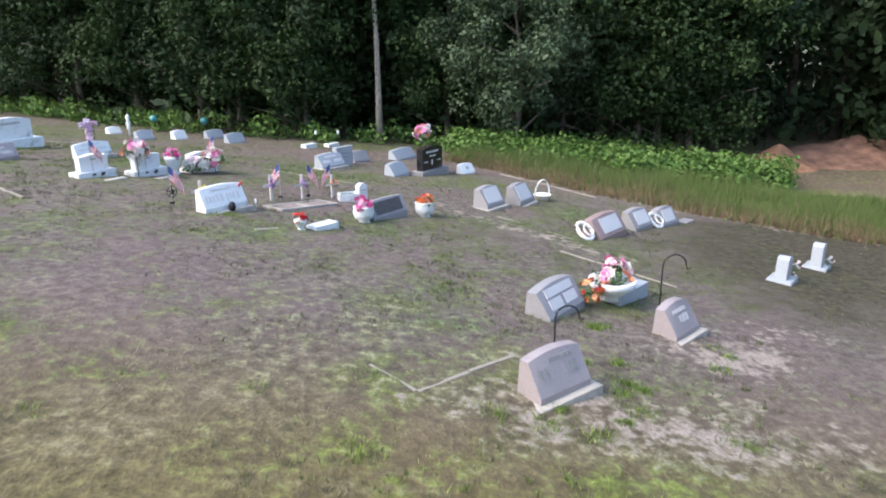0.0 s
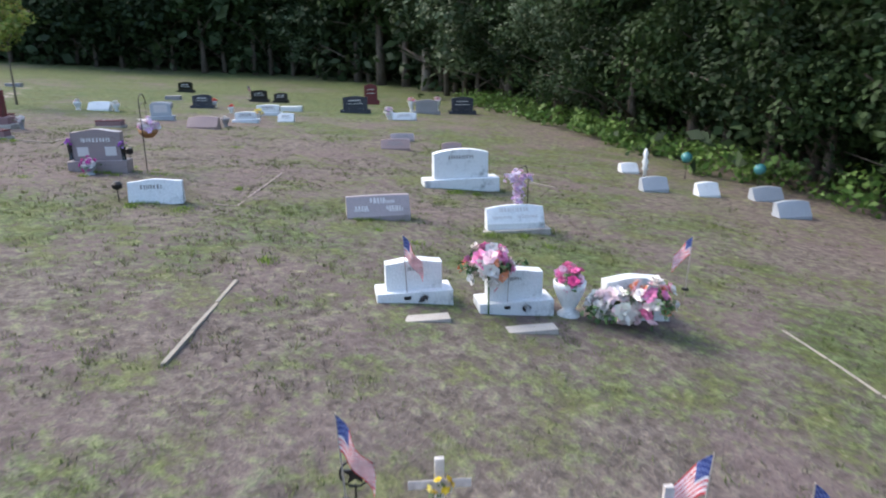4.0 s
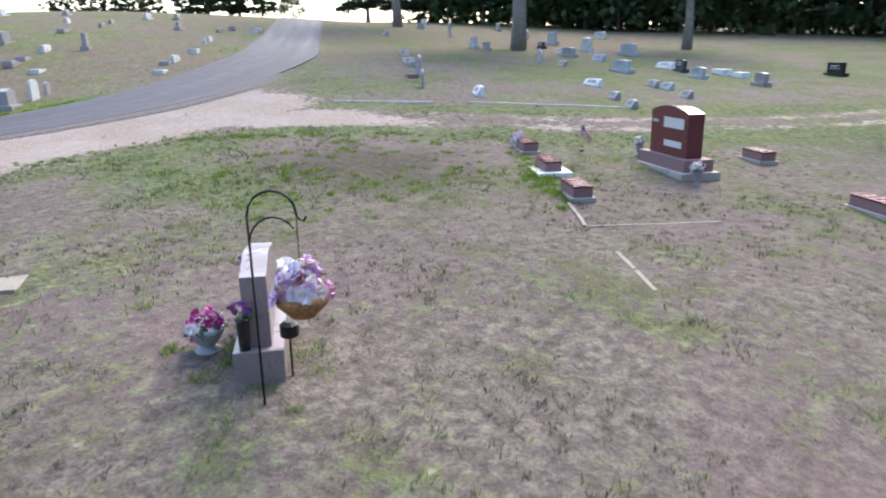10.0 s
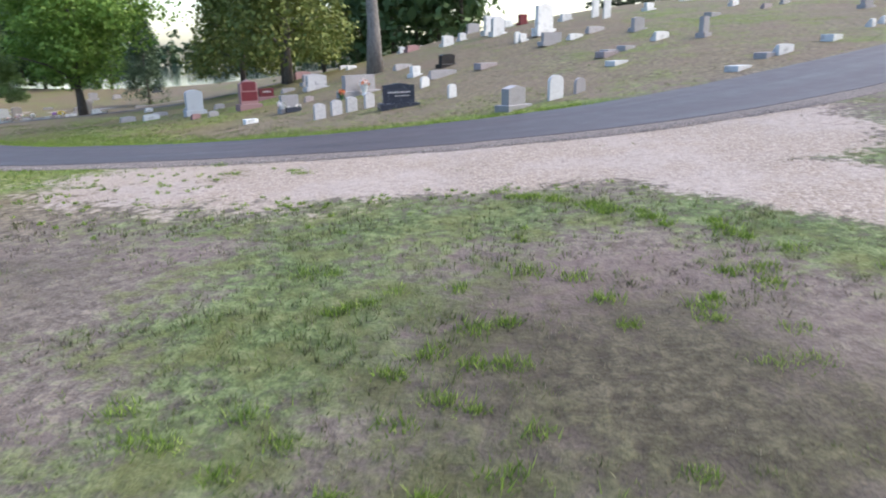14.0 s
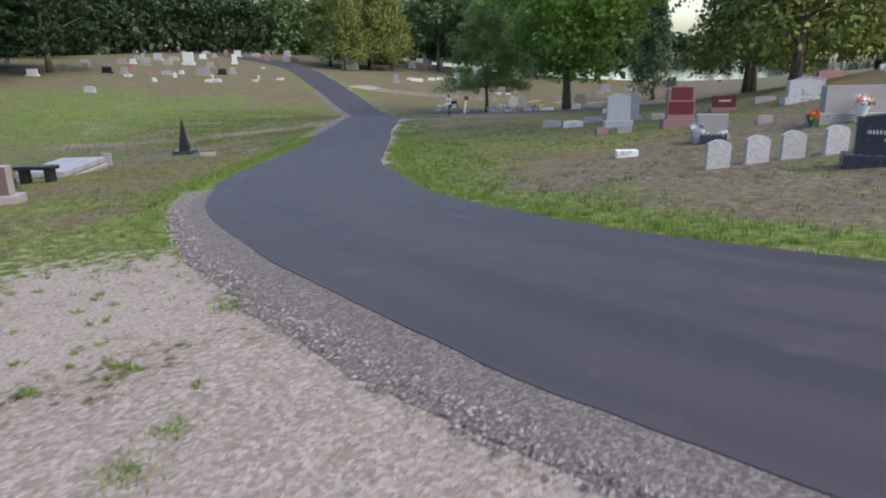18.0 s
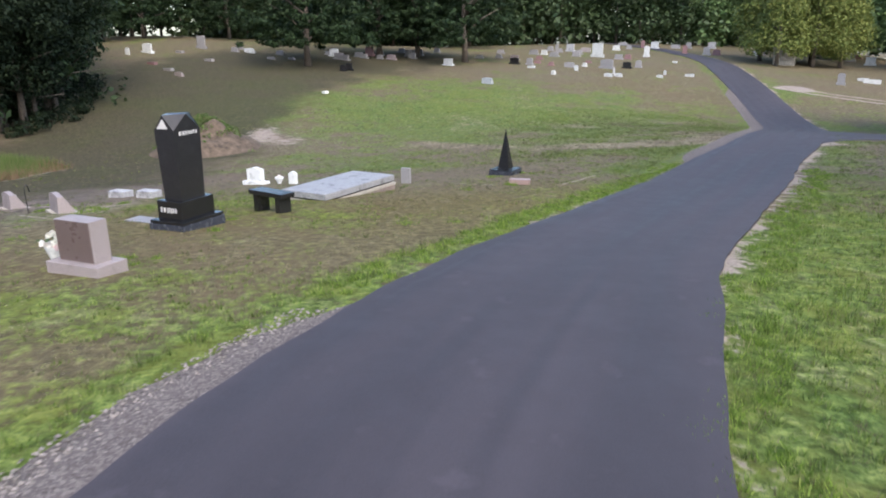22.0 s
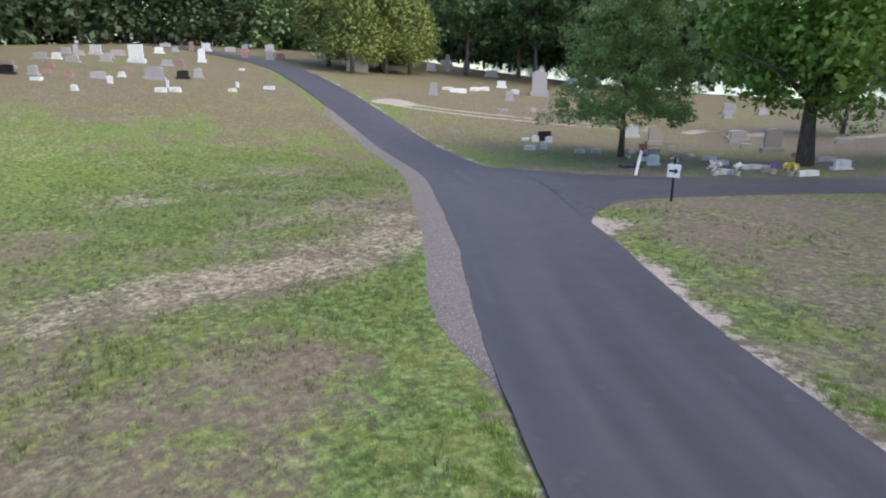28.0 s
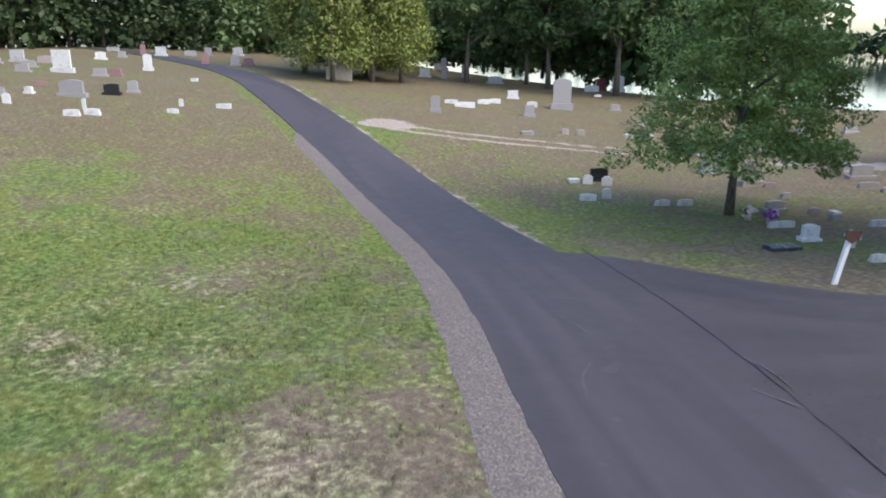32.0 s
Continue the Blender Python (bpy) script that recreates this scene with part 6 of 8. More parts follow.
part("bronze_plate", box_bm(-0.42, 0.42, -0.012, 0.004, 0.05, frun - 0.05, 0.003), plain("dark_bronze", (0.1, 0.09, 0.085), 0.5, 0.6), frame_stone, "dark bronze plate", at=fm)
urn(-1.67, 13.88, "pink", 0.36, 0.44, round_bowl=True, label="white round stone urn with bright pink flowers", seed=11, bloom=0.78)
urn(-0.44, 15.1, "orange", 0.36, 0.44, round_bowl=True, label="white round stone urn with orange flowers", seed=12, bloom=0.74)
flat_marker(-2.25, 12.85, 50, 0.58, 0.3, 0.1, WHITE, "low white marble marker with rounded edges")
urn(-2.72, 12.62, "red", 0.22, 0.26, label="small white pot with red flowers beside a marker", seed=13, bloom=0.85)
# the plot of the white stone with flags and crosses
wl = slant(-4.36, 13.5, 52, 0.98, 0.53, WHITE, 0.34, "white marble slant marker with a small red bird and offerings", True, (), [(0, 0.82, 0.5, 0.06), (-0.22, 0.4, 0.4, 0.16), (0.24, 0.4, 0.36, 0.16)], text=PALE, arc=0.08, lip=0.25)
bird = bmesh.new()
bmesh.ops.create_uvsphere(bird, u_segments=10, v_segments=8, radius=0.035, matrix=Matrix.Diagonal((1.5, 0.7, 0.8, 1)))
tube(bird, [(0.04, 0, 0.0), (0.1, 0, -0.02)], [0.014, 0.008], 6)
part("red_ornament", bird, plain("red_enamel", (0.5, 0.03, 0.03), 0.4), wl, "small red bird ornament", at=pose(0.42, 0.12, 0.52, 0, -50, 0), smooth=True)
part("dark_ornament", lathe(bmesh.new(), [(0.05, 0), (0.075, 0.06), (0.06, 0.14), (0.03, 0.18)], 10), IRON, wl, "small dark urn ornament", at=pose(0.06, -0.08, 0.07), smooth=True)
ob = thing("solar_light", -3.92, 13.98, 0, "small pale solar garden light on a stake", "garden light", "garden lights")
part("stake", tube(bmesh.new(), [(0, 0, -0.05), (0, 0, 0.18)], [0.006, 0.006], 5), WHITE_PAINT, ob)
part("head", lathe(bmesh.new(), [(0.012, 0.16), (0.022, 0.18), (0.022, 0.22), (0.03, 0.225), (0.006, 0.25)], 8), WHITE_PAINT, ob)
star = thing("star_marker", -5.52, 13.7, 52, "dark bronze five-pointed star marker in a ring on a stake", "grave marker")
part("stake", tube(bmesh.new(), [(0, 0, -0.05), (0, 0, 0.2)], [0.008, 0.008], 5), IRON, star)
part("star", prism(bmesh.new(), [((0.1 if k % 2 == 0 else 0.042) * math.sin(k * math.pi / 5), 0.29 + (0.1 if k % 2 == 0 else 0.042) * math.cos(k * math.pi / 5)) for k in range(10)], -0.008, 0.008), IRON, star)
part("ring", tube(bmesh.new(), [(0.11 * math.cos(a), 0, 0.29 + 0.11 * math.sin(a)) for a in np.linspace(0, 2 * math.pi, 17)], [0.01] * 17, 6), IRON, star)
cross(-5.1, 14.15, 54, 0.52, "yellow", 3)
cross(-3.89, 15.2, 54, 0.62, "purple", 4)
cross(-3.31, 15.79, 54, 0.6, "purple", 5)
cross(-2.69, 16.27, 54, 0.6, "orange", 6)
flag(-5.5, 13.61, 10, 4, 0.5)
flag(-3.72, 15.3, 185, 12, 0.5)
flag(-3.2, 15.9, 12, 8, 0.52)
flag(-2.75, 16.45, 190, -10, 0.5)
flag(-6.85, 20.5, 190, 10, 0.46, 0.95)
flag(-8.48, 16.5, 10, 4, 0.48, 1.0)
flag(-7.62, 17.45, 190, 4, 0.42, 0.8)
trough = thing("planter_trough", -2.3, 16.1, 20, "white concrete planter box with grass inside", "planter")
tb = bmesh.new()
block(tb, -0.2, 0.2, -0.13, 0.13, -0.05, 0.03)
for a, b, c, d in ((-0.22, 0.22, -0.15, -0.12), (-0.22, 0.22, 0.12, 0.15), (-0.22, -0.19, -0.12, 0.12), (0.19, 0.22, -0.12, 0.12)):
    block(tb, a, b, c, d, -0.05, 0.19, 0.006)
part("box", tb, WHITE, trough)
rg = np.random.default_rng(2)
tagged(mesh_part("grass", fast_mesh("grass", leaf_cloud(rg, [(x, y, 0.12) for x in (-0.1, 0, 0.1) for y in (-0.05, 0.05)], [0.07] * 6, 30, 0.03), 4, VINE_LEAF), None, trough), kind="stuff")
tablet(-1.95, 16.35, 50, 0.26, 0.42, WHITE, 0.14, "oval", "small white marble post beside a planter")
ledger = thing("grave_ledger", -2.93, 14.8, 53, "sunken double concrete grave border filled with brown gravel", "grave slab", "", 0.02)
border = bmesh.new()
for a, b, c, d in ((-0.83, 0.83, 0, 0.07), (-0.83, 0.83, 0.59, 0.66), (-0.83, -0.76, 0.07, 0.59), (0.76, 0.83, 0.07, 0.59), (-0.04, 0.04, 0.07, 0.59)):
    block(border, a, b, c, d, -0.05, 0.05, 0.006)
part("border", border, CONCRETE, ledger, at=pose(0, 0, 0.01, 0, 6, 0))
for side in (-1, 1):
    part("gravel_bed", box_bm(side * 0.4 - 0.355, side * 0.4 + 0.355, 0.075, 0.585, -0.04, 0.036, 0.004), WORN_SLAB, ledger, "brown gravel filling", at=pose(0, 0, 0.01, 0, 6, 0))
# three white military stones and their flowers
for k, (x, y) in enumerate([(-8.41, 16.57), (-7.53, 17.56), (-6.61, 18.85)]):
    upright(x, y, 59, 0.74, 0.57, WHITE, 0.2, (1.0, 0.17, 0.42), "serp", "white marble headstone on a white base", (), [(0, 0.72, 0.16, 0.05), (0.02, 0.2, 0.04, 0.2)], text=CARVED_DARK)
    flat_marker(x + 0.5, y - 0.35, 59, 0.8, 0.22, 0.03, CONCRETE, "thin weathered concrete strip in front of a headstone") if k < 2 else None
    mesh_part("emblem", fast_mesh("emblem", leaf_cloud(np.random.default_rng(k), [(0, 0, 0)], [0.05], 6, 0.06), 4, IRON), None, [o for o in scene.objects if o.name.startswith("headstone") and o.type == "EMPTY"][-1], at=pose(0.12, -0.02, 0.12))
for x, y, z, c, w, s in ((-7.72, 17.22, 0.62, "mixed", 0.62, 21), (-6.28, 18.75, 0.42, "mixed", 0.6, 22)):
    ob = thing("flower_spray", x, y, 0, "large spray of white, pink and orange cloth flowers", "flowers", "flower sprays")
    posy(ob, c, pose(0, 0, z), w, w * 0.8, s, 44)
    part("stand", tube(bmesh.new(), [(0, 0, -0.05), (0, 0, z)], [0.012, 0.012], 6), GREEN_STEM, ob)
posy(thing("flower_spray", -6.72, 18.55, 0, "low arch of white cloth flowers in front of a headstone", "flowers", "flower sprays"), "white", pose(0, 0, 0.2), 0.7, 0.4, 23, 40)
urn(-7.2, 18.2, "pink", 0.5, 0.44, label="white stone urn with pink and red flowers", seed=14, bloom=0.85)
slant(-10.52, 20.7, 58, 1.12, 0.47, WHITE, 0.26, "pale white marble slant marker with carved letters", True, (), [(0, 0.75, 0.6, 0.09), (-0.25, 0.35, 0.4, 0.06), (0.25, 0.35, 0.4, 0.06)], text=PALE, arc=0.12, lip=0.3)
cr = thing("flower_cross", -10.74, 20.98, 58, "lilac cloth flower cross hanging on a thin iron stand", "cross")
for k, (px, pz, pw, ph) in enumerate(((0, 0.98, 0.28, 0.34), (0, 0.8, 0.24, 0.3), (0, 0.62, 0.24, 0.36), (0, 0.48, 0.2, 0.26), (-0.17, 0.95, 0.26, 0.2), (0.17, 0.95, 0.26, 0.2))):
    posy(cr, "lilac", pose(px, 0, pz), pw, ph, 31 + k, 26, False)
part("stand", tube(bmesh.new(), [(0.2, 0.1, -0.1), (0.22, 0.1, 1.0), (0.16, 0.08, 1.2), (0.0, 0.03, 1.15)], [0.01] * 4, 6), IRON, cr)
upright(-13.88, 22.38, 60, 1.34, 0.96, WHITE, 0.26, (1.85, 0.26, 0.52), "oval", "large white marble headstone stained with grey lichen", (), [(0, 0.74, 0.62, 0.1)], text=CARVED_DARK)
kerb(-15.3, 24.6, -13.2, 25.0)
kerb(-15.6, 24.1, -14.2, 23.9)
slant(-12.2, 18.72, 60, 1.2, 0.46, MAUVE, 0.38, "mauve-grey granite slant marker blotched with pale lichen", False, [], [(0.02, 0.78, 0.34, 0.09), (0.12, 0.68, 0.42, 0.07), (-0.32, 0.44, 0.24, 0.08), (-0.32, 0.32, 0.28, 0.06), (0.3, 0.4, 0.3, 0.08), (0.34, 0.28, 0.3, 0.07)], text=PALE, arc=0.02)
wedge(-14.85, 15.52, 60, 0.97, 0.47, 0.26, WHITE, "white marble wedge marker streaked with grey", [(-0.05, 0.72, 0.42, 0.09)])
lamp = thing("solar_light", -15.22, 14.98, 0, "black round solar lamp on a stake", "garden light", "garden lights")
part("stake", tube(bmesh.new(), [(0, 0, -0.05), (0, 0, 0.25)], [0.012, 0.012], 6), IRON, lamp)
part("head", lathe(bmesh.new(), [(0.03, 0.22), (0.09, 0.26), (0.1, 0.33), (0.05, 0.38)], 10), IRON, lamp)
kerb(-14.17, 16.79, -17.15, 19.36, 0.05, 0.003, mat=WORN_SLAB)
kerb(-14.46, 16.43, -14.17, 16.79, 0.05, 0.003, mat=WORN_SLAB)
kerb(-0.3, 6.38, 0.85, 7.6)
kerb(-0.3, 6.38, -0.85, 6.9)
kerb(-10.2, 14.95, -8.3, 13.3, 0.055)
kerb(4.1, 11.4, 2.3, 13.1, 0.045, 0.012)
kerb(1.26, 15.95, 2.76, 14.3, 0.045, 0.012)
kerb(1.93, 23.6, 4.6, 20.3, 0.045, 0.012)
kerb(-5.36, 20.5, -2.37, 18.77, 0.05, 0.01)
kerb(-3.5, 12.2, -3.1, 12.5)
# the brown headstone with the plant hook
upright(-18.45, 15.5, 54, 1.08, 0.94, BROWN, 0.22, (1.28, 0.24, 0.42), "serp", "brown-grey granite headstone with curved top and pale panels", [(-0.3, 0.3, 0.24, 0.2), (0.3, 0.3, 0.24, 0.2)], [(0, 0.66, 0.62, 0.1), (-0.3, 0.3, 0.16, 0.03), (0.3, 0.3, 0.16, 0.03)])
for side in (-1, 1):
    vx, vy = -18.45 + 0.57 * side * math.cos(radians(54)) - 0.1 * math.sin(radians(54)), 15.5 + 0.57 * side * math.sin(radians(54)) + 0.1 * math.cos(radians(54))
    ob = thing("grave_vase", vx, vy, 59, "black vase with purple flowers on the base of a headstone", "vase", "vases", -0.23)
    part("vase", lathe(bmesh.new(), [(0.06, 0), (0.06, 0.02), (0.045, 0.04), (0.055, 0.3), (0.065, 0.34)], 12), BLACK, ob, smooth=True)
    posy(ob, "purple", pose(0, 0, 0.4), 0.22, 0.16, 40 + side, 12)
urn(-18.24, 15.27, "magenta", 0.24, 0.34, label="pale blue pot with white and magenta flowers", mat=BLUE, seed=15, bloom=0.85)
crook = hook(-18.08, 16.45, 1.8, 0.36, 140, "tall black iron shepherd's hook with a double crook")
part("inner_crook", tube(bmesh.new(), [(0.18 - 0.18 * math.cos(a), 0, 1.4 + 0.2 * math.sin(a)) for a in np.linspace(0, 2.6, 9)], [0.009] * 9, 6), IRON, crook, smooth=True)
for k, (dx, dy) in enumerate(((-0.28, 0.25),)):
    ob = thing("hanging_basket", -18.08 + dx, 16.42 + dy, 0, "brown hanging basket of pale pink and white flowers", "basket", "", -0.76)
    part("basket", lathe(bmesh.new(), [(0.1, 0), (0.2, 0.1), (0.22, 0.19), (0.18, 0.17)], 16), WICKER, ob, smooth=True)
    posy(ob, "pale_pink", pose(0, 0, 0.22), 0.46, 0.36, 50, 56, False)
    part("chain", tube(bmesh.new(), [(0, 0, 0.2), (0, 0, 0.82)], [0.004, 0.004], 5), IRON, ob)
lamp2 = thing("solar_light", -18.5, 16.24, 0, "black round solar lamp on a stake", "garden light", "garden lights")
part("stake", tube(bmesh.new(), [(0, 0, -0.05), (0, 0, 0.4)], [0.01, 0.01], 6), IRON, lamp2)
part("head", lathe(bmesh.new(), [(0.03, 0.36), (0.08, 0.39), (0.08, 0.49), (0.04, 0.52)], 10), IRON, lamp2)
flat_marker(-16.74, 12.82, 58, 0.46, 0.28, 0.17, MAUVE, "small grey granite block marker with a pale top", None, PALE)
flat_marker(-17.2, 12.2, 58, 0.55, 0.42, 0.02, KERB, "flat pale concrete slab in the grass")
lamp3 = thing("solar_light", -17.3, 12.1, 0, "small dark solar light on a stake by a slab", "garden light", "garden lights")
part("stake", tube(bmesh.new(), [(0, 0, -0.05), (0, 0, 0.3)], [0.008, 0.008], 5), IRON, lamp3)
part("head", lathe(bmesh.new(), [(0.02, 0.26), (0.035, 0.29), (0.035, 0.33), (0.01, 0.36)], 8), IRON, lamp3)
# the red stone and its plot
red_stone = upright(-28.4, 14.68, 56, 1.36, 1.26, RED, 0.34, (1.74, 0.3, 0.62), "oval", "tall polished red granite headstone with pale panels, rough red base", [(0.18, 0.66, 0.72, 0.2), (0.18, 0.24, 0.62, 0.12)], [(0.18, 0.66, 0.5, 0.06), (-0.5, 0.5, 0.1, 0.5), (-0.5, 0.66, 0.22, 0.06)], text=PALE, base_mat=RED_ROUGH)
part("footing", box_bm(-0.98, 0.98, -0.1, 0.72, -0.1, 0.1, 0.012), CONCRETE, red_stone, "grey concrete footing")
for x, y, w, foot in ((-27.67, 11.73, 0.8, CONCRETE), (-26.5, 13.12, 0.8, WHITE_PAINT), (-25.32, 14.52, 0.82, CONCRETE), (-28.1, 18.45, 0.95, CONCRETE), (-30.8, 15.6, 0.8, CONCRETE)):
    low_block = flat_marker(x, y, 50, w * 0.95, 0.33, 0.19, RED_ROUGH, "low rough red granite block with a polished top", foot, RED)
    bm = bmesh.new()
    for px, py, run in ((-0.2, 0.165, 0.2), (0.02, 0.165, 0.24), (0.2, 0.12, 0.14)):
        block(bm, px - 0.022, px + 0.022, py - run / 2, py + run / 2, 0.255, 0.258)
    part("lettering", bm, PINK, low_block, "worn pale letters")
urn(-27.95, 11.45, "pale_pink", 0.2, 0.26, label="pot of white and pink flowers by a red block", seed=16, bloom=1.15)
urn(-27.75, 15.75, "white", 0.34, 0.2, label="tall grey vase of white flowers by a red headstone", mat=GREY, seed=17, bloom=1.2)
urn(-29.3, 13.75, "white", 0.34, 0.2, label="tall grey vase of white flowers by a red headstone", mat=GREY, seed=18, bloom=1.0)
flag(-28.45, 12.85, 100, 8, 0.36, 0.7)
kerb(-25.0, 14.75, -24.05, 15.7, 0.06, 0.008)
kerb(-28.2, 10.6, -26.1, 13.4, 0.045, 0.012)
kerb(-24.05, 15.72, -25.8, 17.0, 0.05, 0.006)
kerb(-23.35, 16.6, -22.5, 17.6)
kerb(-29.1, 3.4, -31.2, 5.8, 0.07, 0.03, "pale sunken concrete kerb by the gravel", PALE)
kerb(-32.0, 6.45, -35.4, 10.3, 0.07, 0.035, "pale sunken concrete kerb by the gravel", PALE)
slant(-26.5, 21.15, 46, 1.12, 0.46, PINK, 0.42)
upright(-30.17, 21.0, 62, 0.78, 0.68, BLUE, 0.2, (1.02, 0.14, 0.4), "oval", "", [(0, 0.55, 0.52, 0.3)])
slant(-34.75, 19.92, 50, 0.95, 0.42, WHITE, 0.36)
urn(-35.45, 19.3, "white", 0.34, 0.34, label="square white pot with pale flowers", seed=19, bloom=0.7)
urn(-34.5, 20.6, "white", 0.34, 0.34, label="square white pot with pale flowers", seed=20, bloom=0.7)
urn(-29.0, 24.6, "yellow", 0.3, 0.34, label="pale pot of yellow flowers beside a white marker", seed=51)
urn(-32.3, 24.9, "red", 0.3, 0.26, label="small pot of red flowers behind a white marker", seed=52, bloom=0.8)
urn(-35.3, 25.4, "red", 0.34, 0.32, label="pot of red and white flowers by a dark headstone", seed=53, bloom=0.8)
urn(-27.05, 22.3, "white", 0.34, 0.34, label="grey stone urn with pale leaves in the lawn", mat=GREY, seed=54, bloom=0.4)
urn(-29.8, 33.4, "mixed", 0.55, 0.34, label="tall white urn of pink flowers beside a headstone", seed=55)
urn(-29.9, 35.2, "mixed", 0.55, 0.34, label="tall white urn of pink flowers beside a headstone", seed=56)
urn(-27.1, 30.0, "pale_pink", 0.34, 0.4, label="white pot of pale flowers by a white marker", seed=57)
flag(-38.5, 28.7, 100, 6, 0.5, 0.95)
# at the wood edge
for x, y, w, h in ((-13.85, 29.3, 0.55, 0.32), (-11.8, 27.5, 0.72, 0.42), (-10.75, 28.4, 0.6, 0.42), (-9.7, 29.6, 0.85, 0.42), (-8.4, 28.15, 0.85, 0.46)):
    slant(x, y, 58, w, h, BLUE if w > 0.7 else WHITE, 0.34)
for x, y in ((-12.6, 30.3), (-10.6, 30.8)):
    ob = thing("garden_ornament", x, y, 0, "blue-green round garden ornament on a thin stake", "ornament", "ornaments")
    part("stake", tube(bmesh.new(), [(0, 0, -0.05), (0, 0, 0.55)], [0.012, 0.01], 6), IRON, ob)
    ball = bmesh.new()
    bmesh.ops.create_icosphere(ball, subdivisions=2, radius=0.17, matrix=pose(0, 0, 0.65))
    part("ball", ball, plain("teal_glass", (0.05, 0.2, 0.2), 0.25), ob, smooth=True)
st = thing("garden_lantern", -13.1, 28.9, 0, "pale stacked garden lantern on a stake", "ornament")
part("stack", lathe(bmesh.new(), [(0.05, -0.05), (0.05, 0.25), (0.1, 0.3), (0.06, 0.4), (0.1, 0.5), (0.05, 0.62), (0.08, 0.75), (0.02, 0.9)], 10), WHITE_PAINT, st, smooth=True)
for x, y in ((-5.35, 27.95), (-4.55, 28.7)):
    flat_marker(x, y, 55, 0.62, 0.32, 0.16, WHITE)
    ob = thing("solar_light", x + 0.1, y + 0.5, 0, "thin garden light on a stake behind a marker", "garden light", "garden lights")
    part("stake", tube(bmesh.new(), [(0, 0, -0.05), (0, 0, 0.55)], [0.01, 0.008], 5), IRON, ob)
    part("head", lathe(bmesh.new(), [(0.03, 0.52), (0.05, 0.56), (0.05, 0.64), (0.01, 0.68)], 8), WHITE_PAINT, ob)

# ---- graves along the lane ----
def dark_obelisk():
    ob = thing("obelisk", -2.55, 2.6, -28, "tall polished black granite obelisk on a stepped base", "monument", "", 0.04)
    part("plinth", box_bm(-0.56, 0.56, -0.42, 0.42, -0.06, 0.2, 0.012), NAVY, ob, "rough dark granite plinth")
    part("plinth_cap", box_bm(-0.545, 0.545, -0.405, 0.405, 0.2, 0.26, 0.01), BLACK, ob)
    part("base", box_bm(-0.43, 0.43, -0.3, 0.3, 0.26, 0.62, 0.012), BLACK, ob)
    bm = bmesh.new()
    lo = [(-0.3, -0.21, 0.62), (0.3, -0.21, 0.62), (0.3, 0.21, 0.62), (-0.3, 0.21, 0.62)]
    hi = [(-0.335, -0.235, 1.92), (0.335, -0.235, 1.92), (0.335, 0.235, 1.92), (-0.335, 0.235, 1.92)]
    peaks = [(0, -0.24, 2.2), (0.34, 0, 2.2), (0, 0.24, 2.2), (-0.34, 0, 2.2)]
    a, b, c = ([bm.verts.new(p) for p in some] for some in (lo, hi, peaks))
    tip = bm.verts.new((0, 0, 2.16))
    bm.faces.new(a[::-1])
    for k in range(4):
        j = (k + 1) % 4
        bm.faces.new((a[k], a[j], b[j], b[k]))
        bm.faces.new((b[k], b[j], c[k]))
        bm.faces.new((c[k], b[j], c[j], tip))
    part("shaft", bm, BLACK, ob)
    part("lettering", bars(rng_kit, 0.7, 0.1, [(0.02, 1.86, 0.44, 0.08)], 0.006), CARVED, ob, at=pose(0, -0.232, 0, 0, 0, 0))
    part("lettering", bars(rng_kit, 0.7, 0.1, [(0, 0.45, 0.42, 0.11)], 0.006), CARVED, ob, at=pose(-0.431, 0, 0, 0, 0, -90))
    part("emblem", prism(bmesh.new(), [(-0.16, 1.95), (0.1, 1.95), (0.0, 2.13)], -0.006, 0.0), PALE, ob, "pale carved emblem", at=pose(-0.337, 0, 0, 0, 0, -90))


dark_obelisk()
bench = thing("memorial_bench", -0.66, 1.32, 50, "polished black granite memorial bench on two legs", "bench", "", 0.03)
part("seat", box_bm(-0.55, 0.55, -0.19, 0.19, 0.42, 0.52, 0.012), BLACK, bench)
for s in (-1, 1):
    part("leg", box_bm(s * 0.36 - 0.08, s * 0.36 + 0.08, -0.16, 0.16, -0.05, 0.42, 0.008), BLACK, bench)
vault = thing("grave_ledger", 3.06, 0.11, 56, "long weathered grey-white marble ledger slab on a low plinth", "grave slab", "", -0.06)
part("plinth", box_bm(-0.75, 0.75, -1.56, 1.56, -0.42, 0.07, 0.012), WORN_SLAB, vault)
part("coping", box_bm(-0.77, 0.77, -1.58, 1.58, 0.0, 0.08, 0.012), CONCRETE, vault, "pale mortar coping")
# black block added for the shade in the gap under the slab
part("gap_fill", box_bm(-0.68, 0.68, -1.49, 1.49, 0.07, 0.125), IRON, vault, "black fill standing for the shaded gap")
part("slab", box_bm(-0.74, 0.74, -1.55, 1.55, 0.12, 0.29, 0.02), LEDGER, vault, "stained grey-white marble slab")
tablet(5.5, -1.75, 62, 0.3, 0.5, GREY, 0.12, "flat", "small grey granite tablet by the ledger slab")
upright(8.0, 3.3, 60, 0.6, 0.62, WHITE, 0.2, (0.9, 0.14, 0.36), "peak", "small cream marble headstone on a base")
tablet(7.3, 2.0, 60, 0.28, 0.44, WHITE, 0.14, "peak", "small cream marble pointed stone")
urn(7.55, 2.55, "white", 0.26, 0.3, label="small white stone pot with pale leaves", seed=24, bloom=0.4)
